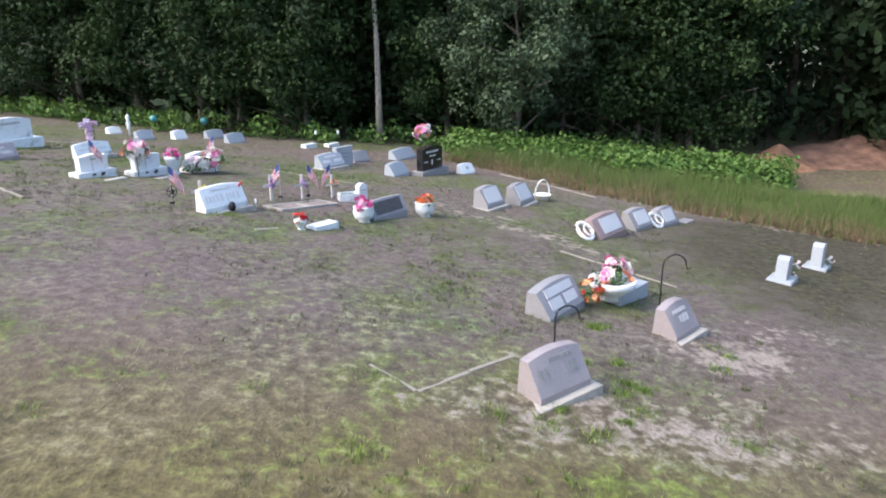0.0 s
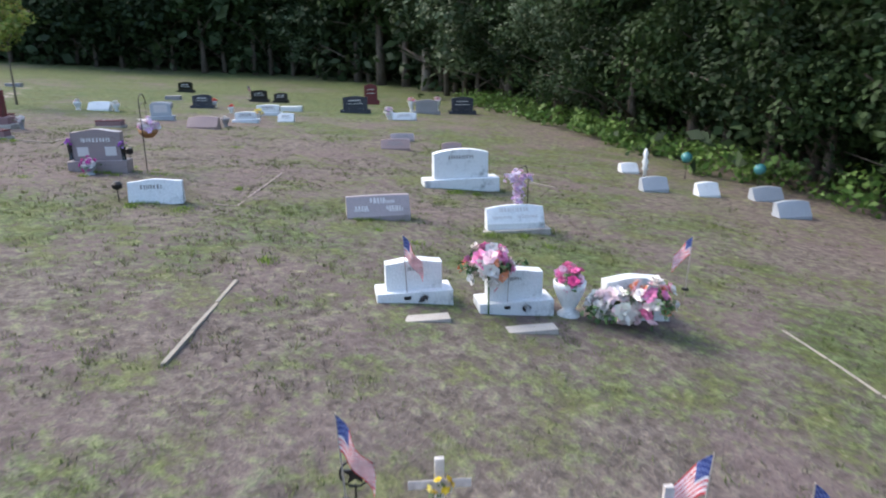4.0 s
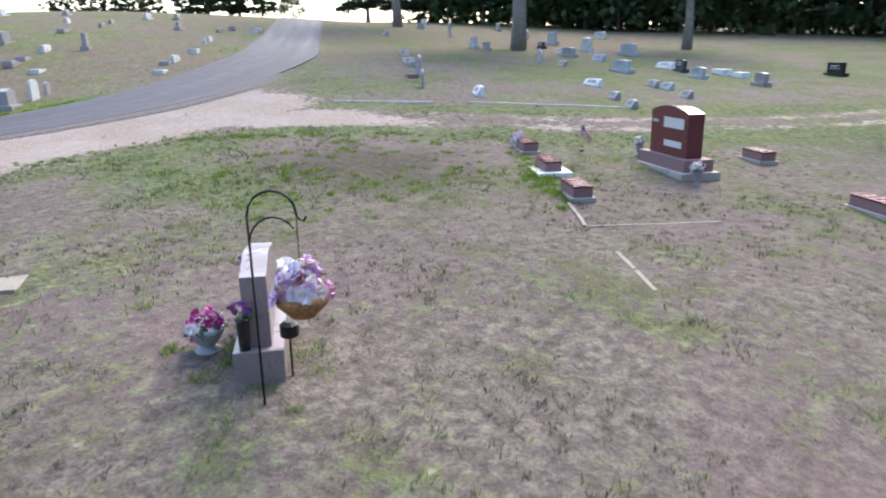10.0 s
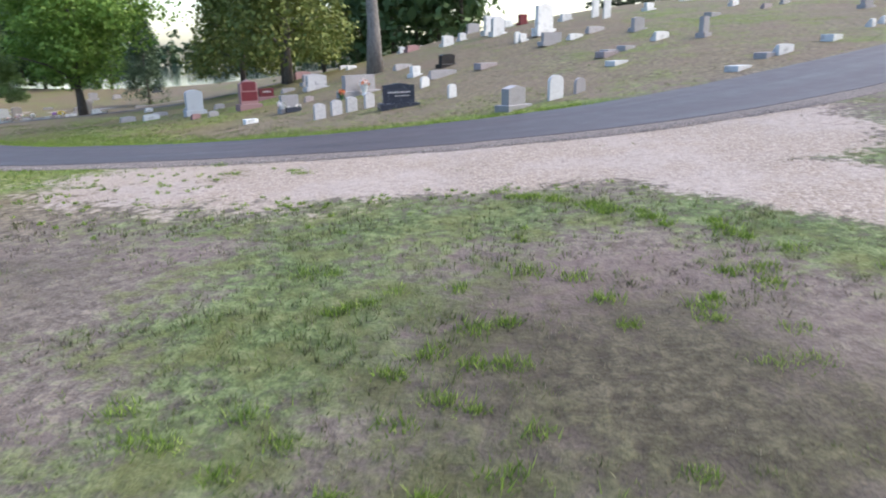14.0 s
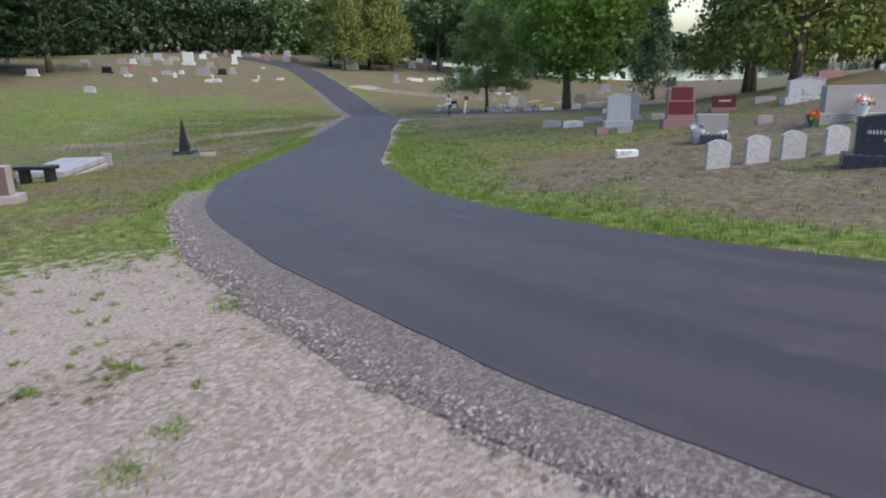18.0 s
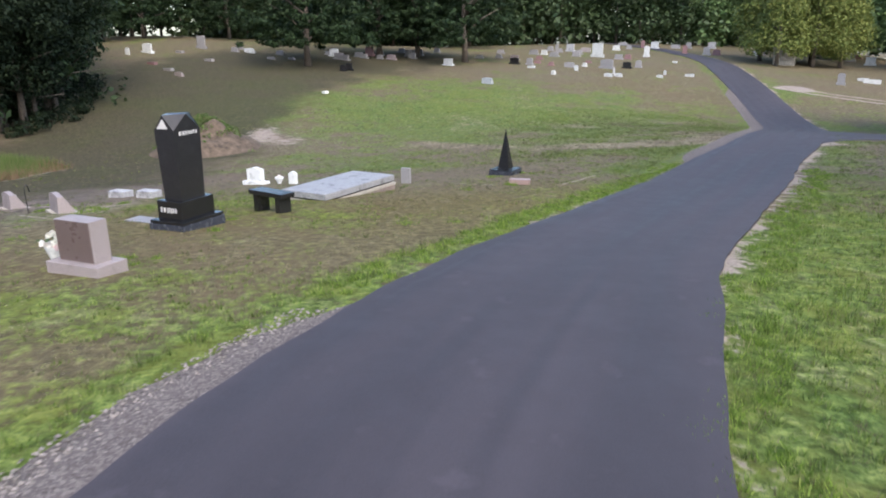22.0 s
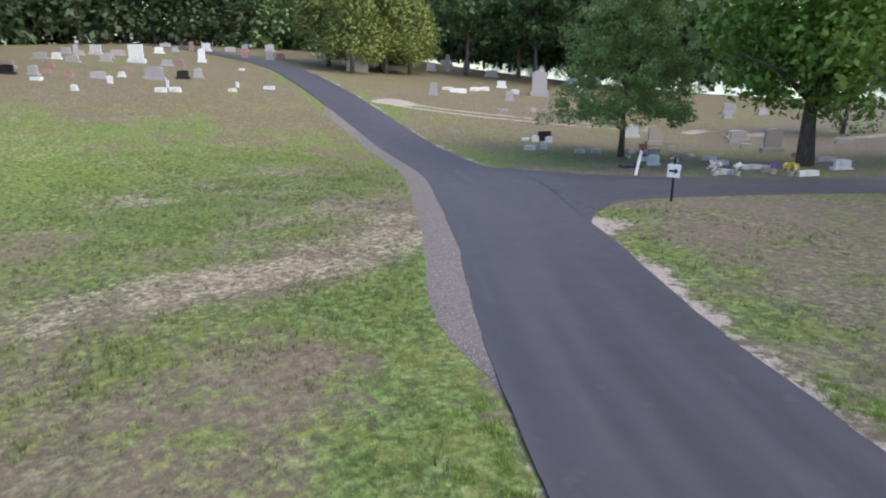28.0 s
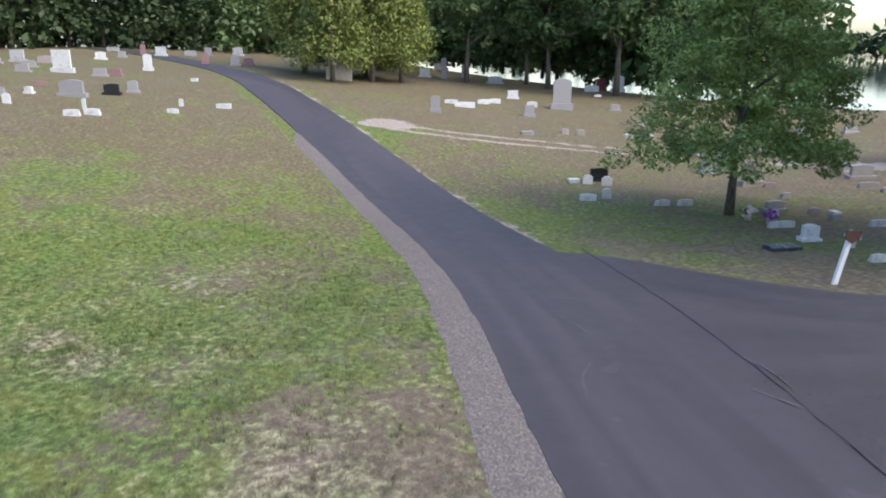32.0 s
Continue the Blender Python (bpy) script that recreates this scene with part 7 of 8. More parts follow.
# a row of pale block markers behind the obelisk
for x, y in ((5.6, 6.9), (5.0, 5.85), (4.4, 4.8)):
    flat_marker(x, y, 66, 0.62, 0.4, 0.24, STAINED, "low white marble block marker")
kerb(-8.5, 7.9, -9.5, 6.6, 0.3, 0.09, "low pinkish granite kerb of a plot")
pl = thing("solar_light", -8.45, 7.0, 0, "small black solar lamp on a pale stake", "garden light", "garden lights")
part("stake", tube(bmesh.new(), [(0, 0, -0.05), (0, 0, 0.22)], [0.012, 0.012], 6), WHITE_PAINT, pl)
part("head", box_bm(-0.07, 0.07, -0.07, 0.07, 0.22, 0.38, 0.01), IRON, pl)
pyr = thing("pyramid_monument", 7.1, -5.1, 58, "tall sharp black granite pyramid on a low dark plinth", "monument", "", 0.03)
part("plinth", box_bm(-0.42, 0.42, -0.42, 0.42, -0.06, 0.2, 0.01), NAVY, pyr)
part("plinth_cap", box_bm(-0.41, 0.41, -0.41, 0.41, 0.2, 0.235, 0.006), BLACK, pyr, "polished dark plinth top")
bm = bmesh.new()
pv = [bm.verts.new(p) for p in ((-0.2, -0.2, 0.235), (0.2, -0.2, 0.235), (0.2, 0.2, 0.235), (-0.2, 0.2, 0.235), (0, 0, 1.56))]
bm.faces.new(pv[3::-1])
for k in range(4):
    bm.faces.new((pv[k], pv[(k + 1) % 4], pv[4]))
part("pyramid", bm, BLACK, pyr)
flat_marker(4.1, -5.05, -108, 0.6, 0.26, 0.13, PINK, "small rough pinkish granite block in the grass")
kerb(3.66, -6.23, 5.56, -7.73, 0.05, 0.015, "thin straw-coloured stone edging in the grass")
kerb(5.7, -2.2, 4.2, -4.3, 0.03, -0.006, "thin straw-coloured stone edging in the grass")
# near the lane
brown = upright(-6.3, 2.68, 63, 0.66, 0.78, MAUVE, 0.28, (0.96, 0.2, 0.5), "flat", "pinkish brown granite headstone on a rough base", face=BROWN)
part("rear_face", prism(bmesh.new(), [(px * 0.96, 0.02 + pz * 0.95) for px, pz in top_line(0.66, 0.58, "flat")], 0.282, 0.286), DEEP_BROWN, brown, "polished brown back", at=pose(0, 0.11, 0.23))
urn(-6.12, 3.38, "white", 0.38, 0.28, label="pale speckled urn with pink, white and yellow flowers", seed=25)
upright(-7.05, 6.2, 61, 0.86, 0.68, BROWN, 0.26, (1.15, 0.14, 0.46), "oval", "brown granite headstone on a base with flower pots", face=None)
urn(-6.95, 7.25, "white", 0.4, 0.3, label="pot of white flowers beside a brown headstone", seed=26, bloom=0.9)
urn(-7.7, 5.55, "white", 0.4, 0.3, label="pot of white flowers beside a brown headstone", seed=27, bloom=0.9)
b3 = slant(-8.6, 4.95, 58, 0.66, 0.46, MAUVE, 0.42, "mauve granite slant marker with a dark plate on its back", False, [(0, 0.5, 0.4, 0.24)])
part("dark_plate", box_bm(-0.12, 0.12, 0.0, 0.012, 0.24, 0.44, 0.003), BLACK, b3, "small black plate", at=pose(0, 0.42, -0.06))
flat_marker(-9.9, 6.2, 62, 1.0, 0.3, 0.1, WORN_SLAB, "low worn brown stone block in the grass")
flat_marker(-1.3, 3.7, 62, 0.8, 0.4, 0.05, GREY, "flat grey granite plaque in the grass")


def arrow_sign():
    ob = thing("arrow_sign", 13.72, -24.36, 197, "black iron post with a small white arrow sign", "sign", "", 0.1)
    part("post", box_bm(-0.03, 0.03, -0.03, 0.03, 0, 1.45, 0.004), IRON, ob)
    plate = part("sign_plate", box_bm(-0.19, 0.19, -0.045, -0.031, 0.84, 1.24, 0.004), WHITE_PAINT, ob, "white sign plate")
    bm = bmesh.new()
    block(bm, -0.14, 0.03, -0.049, -0.046, 1.0, 1.07)
    prism(bm, [(0.02, 0.94), (0.02, 1.13), (0.15, 1.035)], -0.049, -0.046)
    part("arrow", bm, IRON, plate, "black arrow")
    part("bracket", tube(bmesh.new(), [(0, 0, 1.43), (-0.08, 0, 1.5), (-0.14, 0, 1.44)], [0.012] * 3, 6), IRON, ob)


arrow_sign()
mk = thing("section_post", 18.75, -29.7, 228, "leaning white wooden post with a dark shield plaque", "post", "", 0.15)
part("post", box_bm(-0.05, 0.05, -0.05, 0.05, 0, 1.3, 0.01), WHITE_PAINT, mk, at=pose(0, 0, 0, 0, 9, 0))
part("shield", prism(bmesh.new(), [(-0.17, 1.5), (0.17, 1.5), (0.16, 1.3), (0.0, 1.2), (-0.16, 1.3)], -0.03, 0.0), plain("brown_shield", (0.07, 0.035, 0.025), 0.5), mk, "dark brown shield plaque", at=pose(0.2, -0.08, -0.05))
flat_marker(21.5, -33.1, 60, 0.95, 0.5, 0.14, NAVY, "polished dark blue flat marker facing the lane")
for x, y, c, w in ((24.2, -37.0, "white", 0.55), (23.3, -36.7, "purple", 0.5), (20.0, -34.5, "mixed", 0.4), (16.3, -31.4, "mixed", 0.55), (15.6, -31.9, "white", 0.45), (14.1, -33.1, "yellow", 0.55), (14.9, -33.4, "purple", 0.36)):
    ob = thing("flower_spray", x, y, 0, f"bunch of {c} cloth flowers by the lane", "flowers", "flower sprays")
    part("vase", lathe(bmesh.new(), [(0.1, -0.05), (0.13, 0.2), (0.1, 0.2)], 10), CONCRETE, ob)
    posy(ob, c, pose(0, 0, 0.32), w, w * 0.7, int(x * 3), 24)


def mausoleum():
    """A plain stone vault front between the cedars."""
    ob = thing("stone_vault", 70.2, -51.2, -33, "plain buff stone vault between cedar trunks", "tomb", "", 0.2)
    part("wall", box_bm(-1.5, 1.5, 0, 2.4, 0, 2.2, 0.03), CONCRETE, ob)
    part("coping", box_bm(-1.62, 1.62, -0.1, 2.5, 2.2, 2.42, 0.03), CONCRETE, ob)


mausoleum()
arch = upright(-18.0, -8.8, 30, 1.1, 0.82, NAVY, 0.22, (1.4, 0.16, 0.46), "serp", "dark granite headstone with a sweeping carved line", (), [(0, 0.62, 0.9, 0.12)])
part("lettering", bars(rng_kit, 1.0, 0.6, [(0, 0.36, 0.8, 0.07), (0.1, 0.24, 0.5, 0.05)], 0.006), PALE, arch, at=pose(0, 0.352, 0.19, 0, 0, 180))
upright(-22.1, -4.7, 56, 0.75, 0.66, GREY, 0.26, (1.05, 0.14, 0.5), "peak", "pale grey granite headstone with peaked top beside the lane")
upright(-8.6, -19.65, 228, 0.8, 0.56, RED, 0.2, (0.98, 0.14, 0.4), "flat", "low polished red granite headstone on a paler base", (), [(0, 0.6, 0.4, 0.08)], base_mat=RED_ROUGH)
flat_marker(-12.2, -9.45, 50, 0.5, 0.26, 0.16, WHITE, "small white marble block in the grass")
upright(-14.7, -14.9, 54, 1.6, 0.85, GREY, 0.26, (2.0, 0.2, 0.6), "flat", "wide grey granite family headstone with flower urns", (), [(0, 0.66, 1.1, 0.1)], text=CARVED_DARK)
urn(-14.5, -13.6, "orange", 0.34, 0.26, mat=GREEN_STEM, label="green pot of orange and white flowers beside a wide headstone", seed=28)
urn(-15.3, -14.3, "mixed", 0.5, 0.36, label="urn of pink and white flowers beside a wide headstone", seed=29)
urn(-12.62, -11.75, "white", 0.34, 0.3, label="pot of cream flowers beside a grey headstone", seed=30, bloom=1.2)


def heap(x, y, rx, ry, h, seed, mat, label, green=0):
    """A loose heap of soil with an uneven surface."""
    rng = np.random.default_rng(seed)
    n = 34
    verts, faces = [], []
    for j in range(n + 1):
        for i in range(n + 1):
            u, v = 2 * i / n - 1, 2 * j / n - 1
            r = math.hypot(u, v)
            px, py = x + u * rx, y + v * ry
            lift = h * max(0, 1 - r) ** 0.9 * (0.75 + 0.5 * float(speckle(px, py, 0.9, seed))) + 0.22 * h * (float(speckle(px, py, 0.35, seed + 1)) - 0.5) * max(0, 1 - r)
            verts.append((px, py, float(height(px, py)) + lift - 0.04))
    for j in range(n):
        for i in range(n):
            a = j * (n + 1) + i
            faces.append((a, a + 1, a + n + 2, a + n + 1))
    ob = tagged(new("soil_mound", mesh_of("soil_mound", verts, faces, mat)), label, "soil mound")
    return ob


heap(22.0, 8.8, 3.1, 2.9, 1.8, 4, CLAY, "heap of reddish clay soil partly grown over")
rgm = np.random.default_rng(14)
cs = [(22.1 + rgm.normal() * 0.95, 8.9 + rgm.normal() * 0.95) for _ in range(170)]
tagged(new("weed_patch", fast_mesh("weed_patch", leaf_cloud(rgm, [(a, b, float(height(a, b)) + 1.85 * max(0, 1 - math.hypot((a - 22.0) / 2.9, (b - 8.8) / 2.8)) ** 0.9) for a, b in cs], [0.24] * 170, 34, 0.055), 4, WEED)), "straggling olive weeds growing over the soil heap", "weeds", kind="stuff")
RED_EARTH = plain("red_earth", (0.2, 0.11, 0.075), 0.95, 0, 0.45, 2.0)
heap(15.2, 31.2, 1.8, 1.8, 0.9, 6, plain("orange_clay", (0.26, 0.14, 0.085), 0.95, 0, 0.35, 2.5), "mound of orange clay in the field corner")
heap(20, 33, 5.5, 3.4, 0.9, 7, RED_EARTH, "turned reddish earth at the edge of the woods")
heap(25.5, 32, 4.5, 3.4, 0.9, 8, RED_EARTH, "turned reddish earth at the edge of the woods")

# ---- the many stones on the slopes around ----
# row beyond, north-west
stone_upright(-28.1, 23.6, 1.04, 0.44, WHITE)
stone_slant(-27.6, 25.1, 0.65, 0.47, WHITE)
stone_upright(-30.7, 25.9, 1.26, 0.49, WHITE)
stone_slant(-35.6, 22.9, 0.97, 0.40, GREY)
stone_upright(-35.1, 24.7, 1.13, 0.68, NAVY)
stone_upright(-45.6, 27.9, 1.08, 0.68, BLACK)
stone_upright(-37.8, 29.0, 1.10, 0.67, BLACK)
stone_upright(-37.0, 29.9, 0.91, 0.55, BLACK)
stone_flat(-32.2, 27.9, 1.02, 0.24, WHITE)
stone_upright(-30.1, 30.2, 1.47, 0.86, NAVY)
stone_upright(-34.2, 34.0, 0.92, 1.18, RED)
stone_slant(-26.5, 30.4, 1.08, 0.43, WHITE)
stone_upright(-28.6, 33.4, 1.35, 0.74, GREY)
stone_upright(-27.9, 35.2, 1.40, 0.91, NAVY)
stone_slant(-19.5, 24.6, 0.93, 0.43, PINK)
stone_slant(-21.2, 26.2, 0.83, 0.27, MAUVE)
stone_slant(-18.1, 25.8, 0.62, 0.48, PINK)
stone_flat(-40.1, 25.1, 0.79, 0.23, GREY)
stone_upright(-53.1, 11.2, 1.23, 0.65, BLACK)
stone_upright(-90.5, 12.6, 1.67, 0.98, BLACK)
stone_flat(-50.2, 19.4, 0.85, 0.21, GREY)
# western slope
stone_slant(-33.4, 5.5, 0.93, 0.41, WHITE)
stone_tablet(-46.0, -0.9, 1.26, 0.69, BLUE)
stone_slant(-45.3, 0.9, 0.83, 0.24, BROWN)
stone_tablet(-35.4, 0.8, 0.73, 0.83, GREY)
stone_tablet(-33.2, 3.2, 0.66, 0.64, GREY)
stone_flat(-43.1, -8.3, 1.47, 0.26, WHITE)
stone_flat(-39.1, -3.8, 1.27, 0.28, WHITE)
stone_flat(-37.8, -2.1, 0.96, 0.24, GREY)
stone_flat(-34.8, 0.8, 0.76, 0.14, RED_ROUGH)
stone_slant(-39.2, 6.4, 1.23, 0.29, WHITE)
stone_upright(-45.3, 4.1, 2.12, 0.58, BLUE)
stone_upright(-55.7, -1.3, 2.09, 0.77, BLUE)
stone_slant(-50.0, 0.1, 1.23, 0.47, BLUE)
stone_slant(-49.3, 4.4, 1.44, 0.41, WHITE)
stone_upright(-48.1, 5.7, 1.00, 0.61, NAVY)
stone_upright(-45.8, 7.6, 1.02, 0.51, BLUE)
stone_flat(-48.8, 7.4, 1.10, 0.24, WHITE)
stone_flat(-48.0, 8.6, 0.77, 0.26, WHITE)
stone_upright(-45.5, 10.4, 0.91, 0.54, GREY)
stone_slant(-41.1, 7.9, 0.90, 0.32, GREY)
stone_slant(-40.7, 8.7, 0.80, 0.34, BLUE)
stone_slant(-39.1, 10.2, 0.66, 0.32, GREY)
stone_slant(-36.6, 8.8, 0.70, 0.28, GREY)
stone_slant(-35.4, 10.1, 0.66, 0.28, GREY)
stone_upright(-51.8, -10.6, 1.99, 0.78, BLUE)
stone_tablet(-57.9, -18.2, 0.75, 1.15, GREY)
stone_upright(-70.4, -23.5, 1.54, 0.79, GREY)
stone_upright(-63.0, -14.7, 1.40, 0.72, WHITE)
stone_upright(-59.6, -9.7, 2.00, 0.97, BLUE)
stone_upright(-51.3, -2.8, 2.40, 0.57, GREY)
stone_upright(-56.8, -5.0, 1.61, 0.89, WHITE)
stone_upright(-70.7, -12.3, 2.40, 0.63, WHITE)
stone_upright(-62.2, -26.0, 1.88, 0.52, GREY)
stone_slant(-53.6, -21.2, 1.12, 0.53, GREY)
stone_upright(-65.3, -28.6, 1.40, 0.77, WHITE)
stone_upright(-51.3, -9.1, 1.39, 0.53, GREY)
stone_slant(-53.1, -4.5, 1.10, 0.45, WHITE)
stone_upright(-55.6, -7.8, 1.03, 0.49, NAVY)
stone_slant(-30.6, -10.1, 0.98, 0.39, WHITE)
stone_flat(-32.8, -12.6, 0.97, 0.19, WHITE)
stone_slant(-36.6, -17.7, 0.91, 0.37, WHITE)
stone_flat(-42.7, -25.5, 1.11, 0.23, BROWN)
stone_flat(-44.3, -24.7, 0.85, 0.23, WHITE)
stone_flat(-29.9, -9.7, 0.95, 0.14, GREY)
# hillside across the lane
for x, y, turn in ((-15.47, -7.93, 50), (-15.86, -8.57, 53), (-16.25, -9.12, 51), (-16.72, -9.77, 55), (-17.57, -10.52, 52)):
    tablet(x, y, turn, 0.43, 0.54, STAINED, 0.1, "oval")
stone_tablet(-18.0, -13.8, 0.53, 0.32, WHITE)
stone_tablet(-19.8, -9.5, 0.38, 0.46, WHITE)
stone_tablet(-23.4, -5.7, 0.60, 0.68, WHITE)
stone_tablet(-24.1, -6.6, 0.52, 0.38, GREY)
stone_upright(-16.6, -18.1, 0.70, 0.50, WHITE)
stone_slant(-18.3, -16.1, 1.46, 0.42, GREY)
stone_upright(-17.9, -19.5, 1.26, 0.63, BLACK)
stone_upright(-10.9, -20.4, 1.45, 0.82, STAINED)
red = upright(-9.5, -15.65, 230, 0.86, 1.32, RED_ROUGH, 0.24, (1.12, 0.22, 0.5), "peak", "red granite headstone with two polished panels and rough pale edges")
for low, high, wide in ((0.18, 0.58, 0.78), (0.63, 1.03, 0.68)):
    part("polished_panel", box_bm(-wide / 2, wide / 2, -0.006, 0.004, low + 0.22, high + 0.22, 0.002), RED, red, "polished dark red panel", at=pose(0, 0.128, 0))
stone_slant(-2.0, -41.9, 2.23, 0.73, RED_ROUGH)
stone_upright(-5.7, -17.2, 1.05, 1.3, BLUE)
stone_slant(-15.2, -21.9, 1.26, 0.36, GREY)
stone_upright(2.0, -75.7, 2.40, 1.72, MAUVE)
stone_upright(-19.0, -31.2, 1.75, 1.20, WHITE)
stone_upright(-22.4, -25.3, 1.93, 1.72, WHITE)
stone_tablet(-21.2, -23.4, 0.52, 0.57, WHITE)
stone_upright(-22.9, -20.8, 1.55, 0.59, GREY)
stone_upright(-16.3, -29.9, 1.17, 0.66, WHITE)
stone_upright(-17.0, -31.6, 0.68, 0.53, WHITE)
stone_upright(-16.7, -39.9, 1.46, 0.79, GREY)
stone_tablet(-25.5, -31.0, 1.23, 1.35, WHITE)
stone_tablet(-26.1, -29.1, 0.79, 1.16, WHITE)
stone_slant(-24.1, -21.4, 1.21, 0.30, WHITE)
stone_slant(-25.1, -22.9, 1.71, 0.38, GREY)
stone_slant(-27.6, -17.3, 1.19, 0.43, WHITE)
stone_upright(-27.0, -21.3, 0.99, 0.66, GREY)
stone_upright(-29.2, -16.6, 0.73, 0.86, GREY)
stone_flat(-28.6, -7.6, 0.94, 0.12, WHITE)
stone_slant(-35.6, -16.5, 0.69, 0.38, WHITE)
stone_flat(-25.3, -15.2, 0.74, 0.15, GREY)
stone_flat(-26.0, -15.6, 0.75, 0.16, GREY)
stone_flat(-25.4, -12.0, 0.92, 0.14, WHITE)
stone_slant(-33.2, -29.8, 0.94, 0.44, WHITE)
stone_slant(-34.3, -26.9, 1.39, 0.28, BROWN)
stone_slant(-35.9, -29.3, 1.47, 0.29, GREY)
stone_upright(-38.6, -25.3, 1.60, 0.47, GREY)
stone_slant(-40.7, -23.7, 1.07, 0.23, BROWN)
stone_flat(-43.3, -23.8, 0.60, 0.16, WHITE)
stone_flat(-31.0, -24.5, 1.07, 0.16, GREY)
stone_upright(-39.9, -32.6, 1.43, 0.47, WHITE)
stone_upright(-35.7, -36.8, 1.39, 0.42, GREY)
stone_upright(-31.8, -38.0, 1.10, 0.52, WHITE)
stone_upright(-19.6, -36.7, 0.93, 0.50, WHITE)
stone_upright(-20.7, -35.2, 0.93, 0.73, RED)
stone_upright(-23.6, -31.9, 1.08, 0.46, WHITE)
stone_upright(-28.6, -31.5, 1.24, 0.46, WHITE)
stone_upright(-2.3, -93.0, 2.36, 0.85, GREY)
stone_upright(-13.4, -32.9, 1.40, 0.39, RED_ROUGH)
stone_upright(-12.4, -34.1, 0.54, 0.48, WHITE)
stone_slant(-10.0, -29.9, 0.75, 0.29, WHITE)
stone_slant(-8.2, -34.1, 0.71, 0.32, WHITE)
stone_upright(-42.4, -32.9, 1.59, 0.40, GREY)
# nearer part of that hillside
stone_flat(-25.2, -14.5, 1.18, 0.18, BROWN)
stone_upright(-19.5, -29.5, 1.32, 1.15, WHITE)
stone_upright(-21.3, -23.8, 0.67, 0.44, WHITE)
stone_tablet(74.3, -66.5, 1.43, 2.32, GREY)
stone_upright(49.7, -57.5, 1.82, 2.60, GREY)
stone_slant(52.0, -49.0, 1.53, 0.49, WHITE)
stone_flat(-20.1, -16.7, 1.11, 0.21, MAUVE)
# south of the lane
stone_upright(-9.2, -24.4, 1.36, 0.64, GREY)
stone_upright(-4.0, -20.1, 0.87, 1.18, GREY)
stone_upright(20.3, -44.5, 1.17, 1.41, GREY)
stone_slant(-1.2, -18.4, 0.78, 0.41, GREY)
stone_slant(-2.9, -17.9, 0.79, 0.39, WHITE)
stone_slant(-2.0, -20.2, 0.80, 0.29, GREY)
stone_slant(-7.2, -14.5, 0.41, 0.30, RED_ROUGH)
stone_slant(-8.0, -14.7, 0.44, 0.25, GREY)
upright(-12.95, -11.85, 226, 0.74, 0.66, GREY, 0.22, (0.88, 0.14, 0.42), "flat", "square grey granite headstone behind a dark flower box")
box = thing("flower_box", -13.15, -11.6, 226, "low dark flower box with white flowers", "planter")
part("trough", box_bm(-0.3, 0.3, 0, 0.2, 0, 0.2, 0.01), NAVY, box)
posy(box, "white", pose(0.24, 0.1, 0.22), 0.24, 0.2, 61, 16)
stone_slant(-12.4, -15.2, 0.41, 0.15, MAUVE)
stone_upright(27.7, -44.3, 1.03, 1.25, GREY)
stone_slant(-6.0, -19.2, 0.53, 0.32, GREY)
stone_slant(3.3, -27.5, 0.47, 0.39, WHITE)
stone_slant(-8.7, -22.0, 0.84, 0.27, GREY)
stone_upright(32.9, -63.0, 1.28, 0.96, GREY)
# the rise to the east
stone_upright(73.7, -27.2, 1.74, 1.77, WHITE)
stone_upright(75.0, -34.0, 0.83, 1.46, WHITE)
stone_upright(59.8, -24.3, 1.77, 1.05, GREY)
stone_upright(60.1, -26.6, 1.12, 0.70, BLACK)
stone_upright(60.5, -28.0, 0.79, 0.82, GREY)
stone_upright(70.5, -30.1, 0.91, 0.62, RED_ROUGH)
stone_slant(53.5, -22.6, 0.80, 0.43, WHITE)
stone_slant(53.5, -23.6, 0.80, 0.43, WHITE)
stone_tablet(55.1, -23.6, 0.21, 0.59, WHITE)
stone_slant(55.3, -17.5, 0.41, 0.52, WHITE)
stone_tablet(58.2, -20.5, 0.43, 0.55, WHITE)
stone_slant(61.4, -20.6, 1.13, 0.63, GREY)
stone_upright(61.7, -22.4, 0.57, 0.43, WHITE)
stone_slant(65.5, -23.8, 0.72, 0.34, RED_ROUGH)
stone_slant(49.1, -10.0, 1.02, 0.65, BLUE)
stone_upright(62.9, -7.4, 1.41, 0.79, WHITE)
stone_upright(64.9, -15.1, 1.31, 0.74, BLACK)
stone_slant(65.3, -17.8, 0.72, 0.43, RED_ROUGH)
stone_upright(56.7, 3.1, 0.90, 0.74, BLACK)
stone_upright(62.9, -18.9, 0.69, 0.37, RED_ROUGH)
stone_upright(70.1, -19.0, 0.89, 0.46, RED_ROUGH)
stone_flat(60.9, -16.3, 0.78, 0.25, WHITE)
stone_slant(52.9, -27.6, 0.60, 0.29, WHITE)
stone_tablet(54.8, -28.8, 0.26, 0.36, WHITE)
stone_flat(53.8, -31.0, 0.83, 0.25, WHITE)
stone_flat(66.1, -34.3, 0.49, 0.24, WHITE)
stone_upright(64.9, 4.0, 1.27, 0.65, GREY)
stone_upright(70.4, -28.9, 1.16, 0.62, GREY)
stone_upright(74.1, -21.7, 1.48, 0.62, GREY)
stone_upright(74.3, -24.6, 1.21, 0.63, GREY)
stone_upright(71.7, -14.3, 0.91, 0.52, GREY)
stone_upright(71.4, -11.8, 1.18, 0.45, GREY)
stone_upright(69.6, -3.6, 1.30, 0.63, GREY)
stone_upright(67.9, 0.2, 0.90, 0.50, GREY)
stone_upright(67.5, -1.1, 1.40, 0.60, BROWN)
